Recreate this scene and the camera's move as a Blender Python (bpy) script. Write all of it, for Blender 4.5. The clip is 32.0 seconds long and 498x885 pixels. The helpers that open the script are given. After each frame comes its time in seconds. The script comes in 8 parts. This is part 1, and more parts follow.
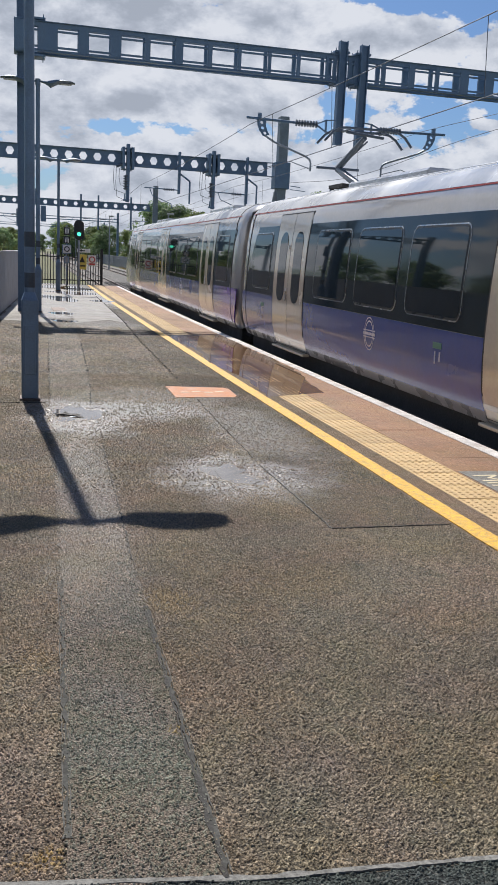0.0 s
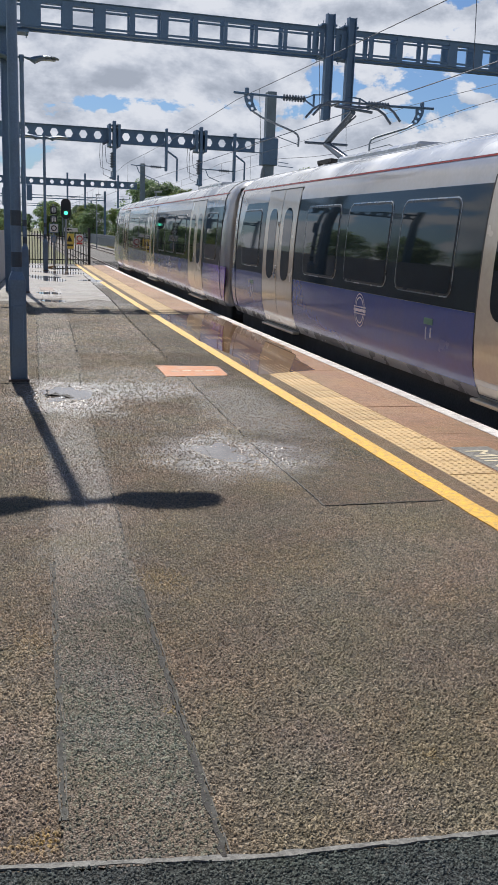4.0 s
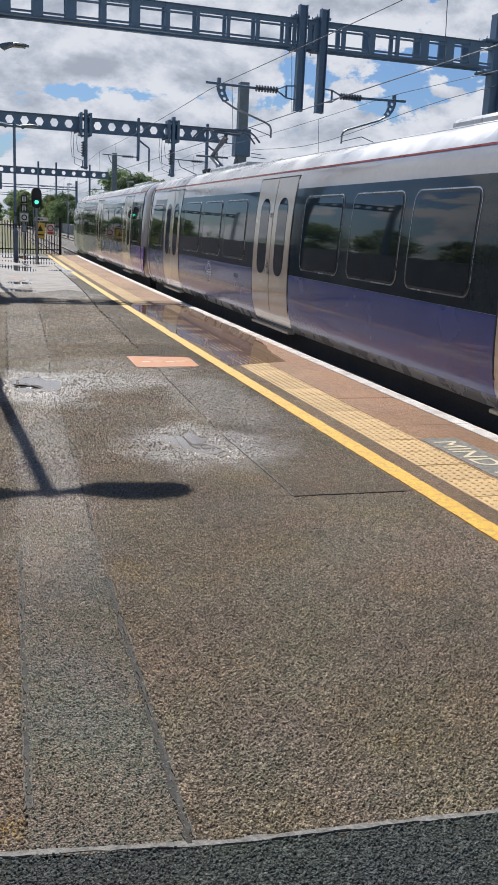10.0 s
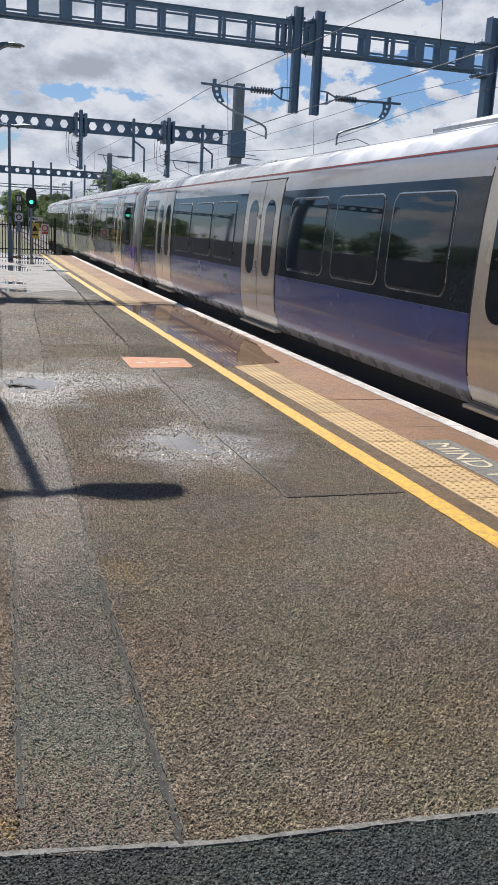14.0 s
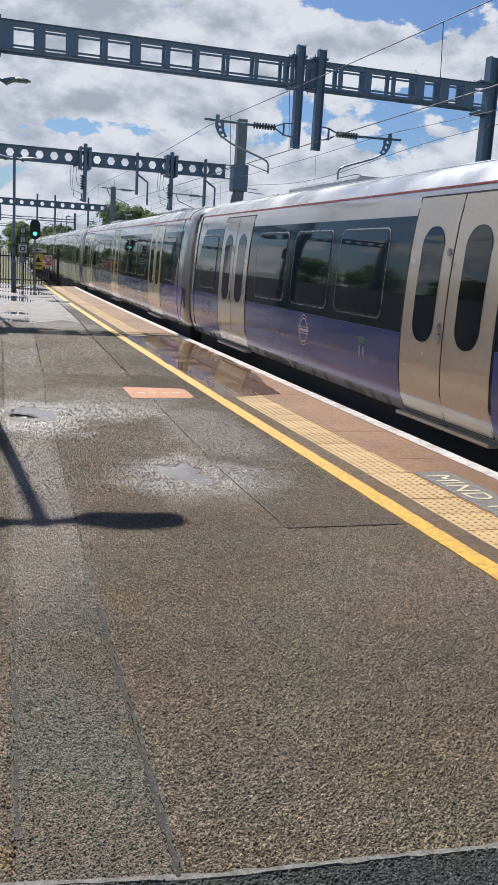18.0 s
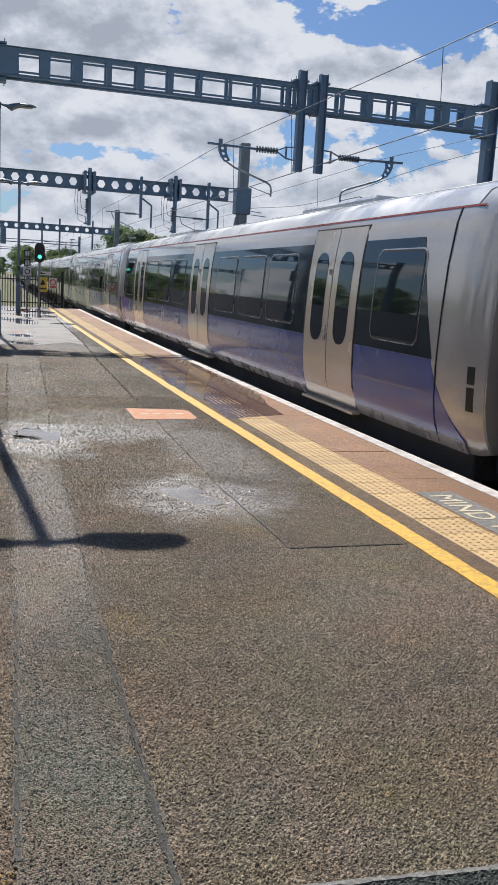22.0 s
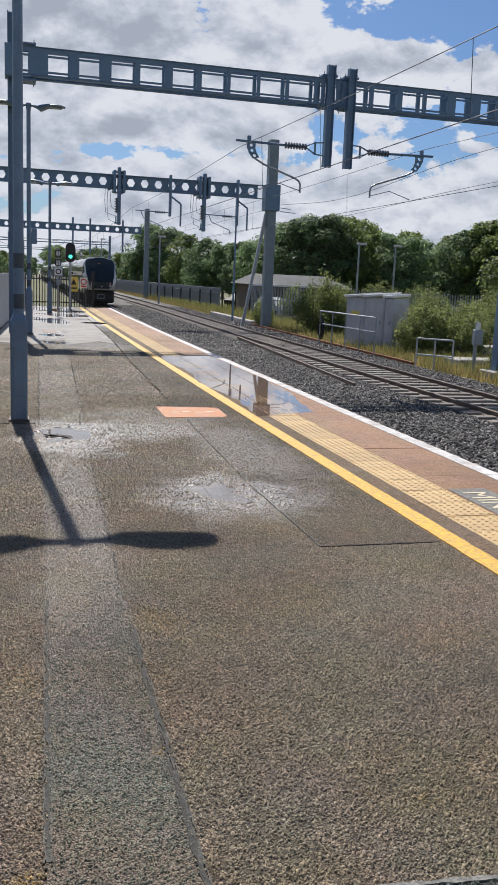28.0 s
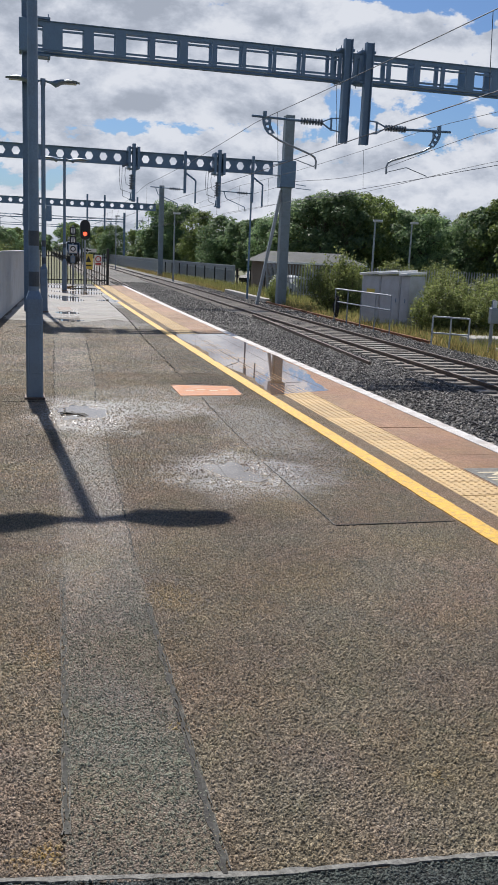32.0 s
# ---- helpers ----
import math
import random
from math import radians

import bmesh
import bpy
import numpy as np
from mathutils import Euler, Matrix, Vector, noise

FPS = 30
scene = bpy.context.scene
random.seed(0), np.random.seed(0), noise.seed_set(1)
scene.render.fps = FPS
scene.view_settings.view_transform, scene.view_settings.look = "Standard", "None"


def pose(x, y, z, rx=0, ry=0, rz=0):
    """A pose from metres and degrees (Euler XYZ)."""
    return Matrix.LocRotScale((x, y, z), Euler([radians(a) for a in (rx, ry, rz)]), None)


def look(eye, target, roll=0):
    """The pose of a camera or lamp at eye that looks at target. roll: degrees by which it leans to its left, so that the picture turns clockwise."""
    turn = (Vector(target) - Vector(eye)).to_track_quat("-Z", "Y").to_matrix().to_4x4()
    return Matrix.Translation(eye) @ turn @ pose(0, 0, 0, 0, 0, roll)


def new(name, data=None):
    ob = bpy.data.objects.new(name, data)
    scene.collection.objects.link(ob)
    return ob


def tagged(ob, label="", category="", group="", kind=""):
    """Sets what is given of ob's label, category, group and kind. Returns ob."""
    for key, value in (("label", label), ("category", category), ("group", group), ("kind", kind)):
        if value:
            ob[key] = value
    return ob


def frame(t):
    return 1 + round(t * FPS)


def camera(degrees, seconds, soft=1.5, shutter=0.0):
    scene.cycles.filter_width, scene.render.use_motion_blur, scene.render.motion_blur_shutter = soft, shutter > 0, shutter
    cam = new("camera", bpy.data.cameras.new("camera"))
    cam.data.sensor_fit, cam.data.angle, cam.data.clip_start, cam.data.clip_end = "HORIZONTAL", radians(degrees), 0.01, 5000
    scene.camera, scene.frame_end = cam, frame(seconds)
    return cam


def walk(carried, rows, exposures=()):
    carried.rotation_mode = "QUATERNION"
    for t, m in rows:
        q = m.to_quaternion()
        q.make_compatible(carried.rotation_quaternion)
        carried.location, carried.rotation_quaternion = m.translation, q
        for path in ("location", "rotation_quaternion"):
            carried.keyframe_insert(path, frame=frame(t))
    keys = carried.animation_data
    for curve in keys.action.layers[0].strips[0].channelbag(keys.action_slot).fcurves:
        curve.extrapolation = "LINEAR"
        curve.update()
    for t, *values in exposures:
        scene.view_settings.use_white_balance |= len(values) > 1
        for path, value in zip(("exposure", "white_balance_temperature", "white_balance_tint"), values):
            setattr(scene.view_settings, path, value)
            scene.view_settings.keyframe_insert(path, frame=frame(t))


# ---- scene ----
cam = camera(31.41, 32.0, soft=1.6)
walk(cam, [
    (0, pose(-0.030, -0.001, 1.704, 78.18, -2.76, -14.59)),
    (0.5, pose(-0.030, -0.001, 1.710, 77.90, -2.73, -14.61)),
    (1, pose(-0.030, 0.005, 1.705, 77.66, -2.70, -14.64)),
    (1.5, pose(-0.030, 0.000, 1.704, 77.40, -2.69, -14.65)),
    (2, pose(-0.022, 0.006, 1.700, 77.31, -2.51, -14.74)),
    (2.5, pose(-0.021, 0.023, 1.696, 77.49, -2.27, -15.10)),
    (3, pose(-0.024, 0.032, 1.695, 77.26, -2.23, -15.17)),
    (3.5, pose(-0.028, 0.035, 1.694, 77.00, -2.21, -15.19)),
    (5.5, pose(-0.007, 0.022, 1.695, 76.66, -2.23, -15.87)),
    (6, pose(-0.005, 0.023, 1.692, 76.69, -2.22, -16.00)),
    (6.5, pose(0.001, 0.021, 1.691, 76.68, -2.12, -16.21)),
    (7, pose(-0.004, 0.027, 1.692, 76.60, -2.26, -16.48)),
    (7.5, pose(-0.004, 0.021, 1.697, 76.46, -2.30, -16.64)),
    (8, pose(-0.003, 0.023, 1.694, 76.28, -2.35, -16.75)),
    (8.5, pose(-0.001, 0.018, 1.693, 76.14, -2.40, -16.85)),
    (9, pose(-0.004, 0.027, 1.688, 76.06, -2.53, -16.96)),
    (9.5, pose(-0.005, 0.019, 1.691, 76.08, -2.55, -16.99)),
    (10, pose(-0.008, 0.019, 1.687, 76.38, -2.71, -17.02)),
    (10.5, pose(-0.014, 0.016, 1.690, 76.62, -2.95, -17.05)),
    (11, pose(-0.012, 0.006, 1.694, 76.71, -2.93, -17.08)),
    (11.5, pose(-0.007, 0.012, 1.688, 76.87, -2.92, -17.15)),
    (12, pose(-0.006, 0.010, 1.692, 76.82, -2.92, -17.20)),
    (12.5, pose(-0.007, 0.011, 1.692, 76.66, -2.93, -17.23)),
    (13, pose(-0.008, 0.015, 1.691, 76.50, -2.95, -17.27)),
    (13.5, pose(-0.011, 0.022, 1.685, 76.45, -3.06, -17.32)),
    (14, pose(-0.008, 0.010, 1.691, 76.46, -3.02, -17.34)),
    (14.5, pose(-0.008, 0.008, 1.690, 76.71, -3.07, -17.40)),
    (16.5, pose(-0.007, 0.018, 1.690, 76.78, -3.16, -17.50)),
    (17, pose(-0.013, 0.010, 1.690, 77.42, -3.38, -17.36)),
    (17.5, pose(-0.015, 0.003, 1.689, 78.07, -3.46, -17.26)),
    (18, pose(-0.015, -0.005, 1.689, 78.47, -3.41, -17.24)),
    (18.5, pose(-0.013, -0.012, 1.690, 78.80, -3.42, -17.27)),
    (19, pose(-0.006, -0.014, 1.688, 79.00, -3.30, -17.26)),
    (19.5, pose(0.002, -0.009, 1.686, 78.95, -3.24, -17.24)),
    (20, pose(-0.003, 0.004, 1.683, 78.73, -3.27, -17.28)),
    (20.5, pose(-0.006, 0.005, 1.685, 78.60, -3.25, -17.27)),
    (21, pose(-0.012, -0.003, 1.687, 78.88, -3.24, -17.18)),
    (21.5, pose(-0.011, -0.014, 1.688, 79.40, -3.23, -17.08)),
    (22, pose(-0.010, -0.025, 1.686, 79.84, -3.21, -17.02)),
    (22.5, pose(-0.008, -0.031, 1.690, 80.04, -3.13, -16.95)),
    (23, pose(-0.012, -0.025, 1.689, 80.27, -3.11, -16.80)),
    (23.5, pose(-0.012, -0.022, 1.687, 80.41, -3.09, -16.63)),
    (24, pose(-0.010, -0.033, 1.695, 80.46, -2.99, -16.49)),
    (24.5, pose(-0.003, -0.026, 1.691, 80.59, -2.85, -16.32)),
    (25, pose(-0.003, -0.026, 1.692, 80.77, -2.73, -16.08)),
    (25.5, pose(-0.001, -0.020, 1.690, 80.73, -2.63, -15.91)),
    (27.5, pose(0.006, -0.002, 1.690, 79.90, -2.42, -15.38)),
    (28, pose(0.008, 0.003, 1.686, 79.56, -2.44, -15.11)),
    (28.5, pose(0.008, -0.000, 1.687, 79.31, -2.43, -14.90)),
    (29, pose(0.007, -0.006, 1.689, 79.08, -2.45, -14.82)),
    (29.5, pose(0.006, -0.005, 1.687, 78.96, -2.40, -14.64)),
    (30, pose(0.003, -0.007, 1.689, 78.84, -2.43, -14.47)),
    (30.5, pose(0.005, -0.007, 1.688, 78.67, -2.43, -14.37)),
    (31, pose(0.004, -0.002, 1.687, 78.48, -2.46, -14.29)),
    (31.5, pose(0.001, -0.007, 1.693, 78.33, -2.43, -14.20)),
    (32, pose(0.000, 0.000, 1.690, 78.11, -2.46, -14.17)),
])

# ---- light ----
SUN_DIR = Vector((-0.038, 0.645, 0.785)).normalized()   # towards the sun
world = bpy.data.worlds.new("sky")
scene.world = world
world.use_nodes = True
wn, wl = world.node_tree.nodes, world.node_tree.links
wn.clear()


def wnode(kind, **kw):
    n = wn.new(kind)
    for k, v in kw.items():
        if k in n.inputs:
            n.inputs[k].default_value = v
    return n


w_out = wn.new("ShaderNodeOutputWorld")
w_bg = wn.new("ShaderNodeBackground")
sky = wn.new("ShaderNodeTexSky")
sky.sky_type = "NISHITA"
sky.sun_disc = False
sky.sun_elevation = math.asin(SUN_DIR.z)
sky.sun_rotation = math.atan2(SUN_DIR.x, SUN_DIR.y)
sky.air_density, sky.dust_density, sky.ozone_density = 1.0, 1.0, 1.0
w_tc = wn.new("ShaderNodeTexCoord")
w_sep = wn.new("ShaderNodeSeparateXYZ")
wl.new(w_tc.outputs["Generated"], w_sep.inputs[0])


def wmath(op, a, b=None, clamp=False):
    n = wn.new("ShaderNodeMath")
    n.operation, n.use_clamp = op, clamp
    for i, v in enumerate((a, b)):
        if v is None:
            continue
        if isinstance(v, (int, float)):
            n.inputs[i].default_value = v
        else:
            wl.new(v, n.inputs[i])
    return n.outputs[0]


CLOUD_AT = 0.450


# heaps of cumulus, bright where thin or turned up to the sun, grey where thick
def cloud_field(lift):
    m = wn.new("ShaderNodeMapping")
    m.inputs["Location"].default_value = (2.3, 0.7, 4.1 + lift)
    m.inputs["Scale"].default_value = (1.0, 1.0, 1.75)
    wl.new(w_tc.outputs["Generated"], m.inputs[0])
    n = wnode("ShaderNodeTexNoise", Scale=8.5, Detail=9.0, Roughness=0.60, Distortion=0.2)
    v = wnode("ShaderNodeTexVoronoi", Scale=19.0, Detail=4.0, Roughness=0.6, Lacunarity=2.2)
    v.normalize = True
    big = wnode("ShaderNodeTexNoise", Scale=2.6, Detail=2.0)
    for k in (n, v, big):
        wl.new(m.outputs[0], k.inputs["Vector"])
    puffs = wmath("MULTIPLY", v.outputs["Distance"], -0.36)
    return wmath("ADD", wmath("ADD", wmath("MULTIPLY", n.outputs[0], 0.85), puffs), wmath("MULTIPLY", big.outputs[0], 0.45))


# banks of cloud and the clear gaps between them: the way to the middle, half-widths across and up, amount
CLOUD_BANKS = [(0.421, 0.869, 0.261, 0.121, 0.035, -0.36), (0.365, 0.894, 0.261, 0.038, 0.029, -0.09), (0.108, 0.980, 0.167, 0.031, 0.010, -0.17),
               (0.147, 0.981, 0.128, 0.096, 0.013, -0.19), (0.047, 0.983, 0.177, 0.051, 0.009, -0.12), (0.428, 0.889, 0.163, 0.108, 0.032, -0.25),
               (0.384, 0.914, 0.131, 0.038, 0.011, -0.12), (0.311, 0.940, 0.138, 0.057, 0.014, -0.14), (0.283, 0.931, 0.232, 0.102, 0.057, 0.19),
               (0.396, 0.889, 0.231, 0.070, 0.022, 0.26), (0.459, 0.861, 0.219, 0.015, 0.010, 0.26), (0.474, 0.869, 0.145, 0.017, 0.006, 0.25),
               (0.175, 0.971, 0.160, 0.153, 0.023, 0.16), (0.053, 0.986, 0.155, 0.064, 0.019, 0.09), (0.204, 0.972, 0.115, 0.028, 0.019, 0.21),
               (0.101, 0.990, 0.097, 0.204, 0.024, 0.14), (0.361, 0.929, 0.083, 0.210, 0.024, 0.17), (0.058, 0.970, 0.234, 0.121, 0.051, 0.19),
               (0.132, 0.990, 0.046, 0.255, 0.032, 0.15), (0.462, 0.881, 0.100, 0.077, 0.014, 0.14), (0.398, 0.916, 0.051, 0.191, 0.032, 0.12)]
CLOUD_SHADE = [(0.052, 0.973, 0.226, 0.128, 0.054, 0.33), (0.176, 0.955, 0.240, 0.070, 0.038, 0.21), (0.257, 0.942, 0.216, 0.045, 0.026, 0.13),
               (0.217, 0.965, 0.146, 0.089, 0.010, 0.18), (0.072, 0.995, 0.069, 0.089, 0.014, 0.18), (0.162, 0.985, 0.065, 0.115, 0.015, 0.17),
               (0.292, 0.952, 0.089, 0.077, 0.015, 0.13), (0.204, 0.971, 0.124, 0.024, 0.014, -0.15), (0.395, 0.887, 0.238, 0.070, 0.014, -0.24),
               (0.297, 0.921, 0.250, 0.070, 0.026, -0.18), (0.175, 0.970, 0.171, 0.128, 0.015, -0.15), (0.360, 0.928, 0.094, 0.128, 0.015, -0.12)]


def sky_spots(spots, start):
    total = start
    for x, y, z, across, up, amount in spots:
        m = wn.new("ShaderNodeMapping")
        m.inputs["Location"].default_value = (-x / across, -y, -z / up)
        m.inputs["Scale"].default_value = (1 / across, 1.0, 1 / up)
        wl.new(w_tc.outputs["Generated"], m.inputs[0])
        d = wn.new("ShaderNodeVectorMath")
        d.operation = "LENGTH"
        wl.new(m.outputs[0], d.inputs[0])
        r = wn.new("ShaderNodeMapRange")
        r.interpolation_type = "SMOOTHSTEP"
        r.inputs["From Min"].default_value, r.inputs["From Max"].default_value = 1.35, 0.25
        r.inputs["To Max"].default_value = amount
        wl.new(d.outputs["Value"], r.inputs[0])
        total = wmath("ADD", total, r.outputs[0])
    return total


c_here, c_above = cloud_field(0.0), cloud_field(0.035)
w_high = wn.new("ShaderNodeMapRange")
w_high.interpolation_type = "SMOOTHSTEP"
w_high.inputs["From Min"].default_value, w_high.inputs["From Max"].default_value, w_high.inputs["To Max"].default_value = 0.30, 0.62, 0.34
wl.new(w_sep.outputs[2], w_high.inputs[0])
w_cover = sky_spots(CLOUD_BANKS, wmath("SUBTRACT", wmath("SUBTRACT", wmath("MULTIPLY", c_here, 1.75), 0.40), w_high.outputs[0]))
w_ramp = wn.new("ShaderNodeMapRange")
w_ramp.interpolation_type = "SMOOTHSTEP"
w_ramp.inputs["From Min"].default_value, w_ramp.inputs["From Max"].default_value = CLOUD_AT, CLOUD_AT + 0.075
wl.new(w_cover, w_ramp.inputs[0])
w_thick = wn.new("ShaderNodeMapRange")
w_thick.inputs["From Min"].default_value, w_thick.inputs["From Max"].default_value = CLOUD_AT + 0.05, CLOUD_AT + 0.55
wl.new(w_cover, w_thick.inputs[0])
w_relief = wmath("MULTIPLY", wmath("SUBTRACT", c_here, c_above), 4.4)
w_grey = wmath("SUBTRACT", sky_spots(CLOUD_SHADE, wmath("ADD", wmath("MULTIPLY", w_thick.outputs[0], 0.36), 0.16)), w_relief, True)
w_shade = wn.new("ShaderNodeValToRGB")
w_shade.color_ramp.elements[0].position, w_shade.color_ramp.elements[0].color = 0.0, (0.93, 0.955, 1.01, 1)
w_shade.color_ramp.elements[1].position, w_shade.color_ramp.elements[1].color = 1.0, (0.43, 0.475, 0.56, 1)
w_mid = w_shade.color_ramp.elements.new(0.5)
w_mid.color = (0.65, 0.70, 0.80, 1)
w_shade.color_ramp.interpolation = "B_SPLINE"
wl.new(w_grey, w_shade.inputs[0])
w_cloud = wn.new("ShaderNodeVectorMath")
w_cloud.operation = "SCALE"
w_cloud.inputs["Scale"].default_value = 8.5
wl.new(w_shade.outputs[0], w_cloud.inputs[0])
w_blue = wn.new("ShaderNodeVectorMath")
w_blue.operation = "MULTIPLY"
w_blue.inputs[1].default_value = (0.47, 0.64, 0.88)
wl.new(sky.outputs[0], w_blue.inputs[0])
w_mix = wn.new("ShaderNodeMix")
w_mix.data_type = "RGBA"
wl.new(w_ramp.outputs[0], w_mix.inputs["Factor"])
wl.new(w_blue.outputs[0], w_mix.inputs["A"])
wl.new(w_cloud.outputs[0], w_mix.inputs["B"])
wl.new(w_mix.outputs["Result"], w_bg.inputs[0])
w_bg.inputs[1].default_value = 0.083
wl.new(w_bg.outputs[0], w_out.inputs[0])

sun_data = bpy.data.lights.new("sun", "SUN")
sun_data.energy, sun_data.angle, sun_data.color = 5.0, radians(0.55), (1.0, 0.945, 0.865)
sun = new("sun", sun_data)
sun.matrix_world = look((0, 40, 60), tuple(Vector((0, 40, 60)) - SUN_DIR))
scene.view_settings.exposure = 0.21
scene.view_settings.use_white_balance = True
scene.view_settings.white_balance_temperature = 6370
scene.view_settings.white_balance_tint = 10.6

# ---- materials ----
def mat(name, color, rough=0.6, metal=0.0, vary=0.25, scale=8.0, fine=120.0, bump=0.15, dist=0.01, spec=0.5, coat=0.0,
        dirt=None, dirt_amt=0.0, rough_var=0.15, rnd=0.0, coords="Object", emit=0.0, emit_color=None):
    """A surface: base colour varied at two scales, with stains, uneven gloss and fine relief."""
    m = bpy.data.materials.new(name)
    m.use_nodes = True
    nt = m.node_tree
    ns, ls = nt.nodes, nt.links
    b = ns["Principled BSDF"]
    b.inputs["Metallic"].default_value = metal
    b.inputs["Specular IOR Level"].default_value = spec
    b.inputs["Coat Weight"].default_value = coat
    b.inputs["Coat Roughness"].default_value = 0.06
    tc = ns.new("ShaderNodeTexCoord")
    n1, n2 = ns.new("ShaderNodeTexNoise"), ns.new("ShaderNodeTexNoise")
    for n, s, d in ((n1, scale, 4.0), (n2, fine, 3.0)):
        n.inputs["Scale"].default_value, n.inputs["Detail"].default_value = s, d
        ls.new(tc.outputs[coords], n.inputs["Vector"])
    c = Vector(color)
    lo, hi = c * (1 - vary), c * (1 + vary)
    r1 = ns.new("ShaderNodeValToRGB")
    r1.color_ramp.elements[0].position, r1.color_ramp.elements[1].position = 0.37, 0.63
    r1.color_ramp.elements[0].color, r1.color_ramp.elements[1].color = (*lo, 1), (*[min(1, x) for x in hi], 1)
    add = ns.new("ShaderNodeMath")
    add.operation = "MULTIPLY_ADD"
    ls.new(n2.outputs[0], add.inputs[0])
    add.inputs[1].default_value = 0.5
    mul = ns.new("ShaderNodeMath")
    mul.operation = "MULTIPLY"
    ls.new(n1.outputs[0], mul.inputs[0])
    mul.inputs[1].default_value = 0.5
    ls.new(mul.outputs[0], add.inputs[2])
    ls.new(add.outputs[0], r1.inputs[0])
    col = r1.outputs[0]
    if rnd:
        oi = ns.new("ShaderNodeObjectInfo")
        hsv = ns.new("ShaderNodeHueSaturation")
        mr = ns.new("ShaderNodeMapRange")
        mr.inputs["To Min"].default_value, mr.inputs["To Max"].default_value = 1 - rnd, 1 + rnd
        ls.new(oi.outputs["Random"], mr.inputs[0])
        ls.new(mr.outputs[0], hsv.inputs["Value"])
        ls.new(col, hsv.inputs["Color"])
        col = hsv.outputs[0]
    if dirt is not None:
        n3 = ns.new("ShaderNodeTexNoise")
        n3.inputs["Scale"].default_value, n3.inputs["Detail"].default_value, n3.inputs["Roughness"].default_value = scale * 0.6, 7.0, 0.65
        ls.new(tc.outputs[coords], n3.inputs["Vector"])
        r3 = ns.new("ShaderNodeValToRGB")
        r3.color_ramp.elements[0].position, r3.color_ramp.elements[1].position = 0.45, 0.72
        r3.color_ramp.elements[1].color = (dirt_amt, dirt_amt, dirt_amt, 1)
        ls.new(n3.outputs[0], r3.inputs[0])
        mx = ns.new("ShaderNodeMix")
        mx.data_type = "RGBA"
        ls.new(r3.outputs[0], mx.inputs["Factor"])
        ls.new(col, mx.inputs["A"])
        mx.inputs["B"].default_value = (*dirt, 1)
        col = mx.outputs["Result"]
    ls.new(col, b.inputs["Base Color"])
    rr = ns.new("ShaderNodeMapRange")
    rr.inputs["From Min"].default_value, rr.inputs["From Max"].default_value = 0.3, 0.7
    rr.inputs["To Min"].default_value, rr.inputs["To Max"].default_value = max(0.02, rough - rough_var), min(1, rough + rough_var)
    ls.new(n1.outputs[0], rr.inputs[0])
    ls.new(rr.outputs[0], b.inputs["Roughness"])
    if bump:
        bp = ns.new("ShaderNodeBump")
        bp.inputs["Strength"].default_value, bp.inputs["Distance"].default_value = bump, dist
        ls.new(n2.outputs[0], bp.inputs["Height"])
        ls.new(bp.outputs[0], b.inputs["Normal"])
    if emit:
        b.inputs["Emission Color"].default_value = (*(emit_color or color), 1)
        b.inputs["Emission Strength"].default_value = emit
    return m


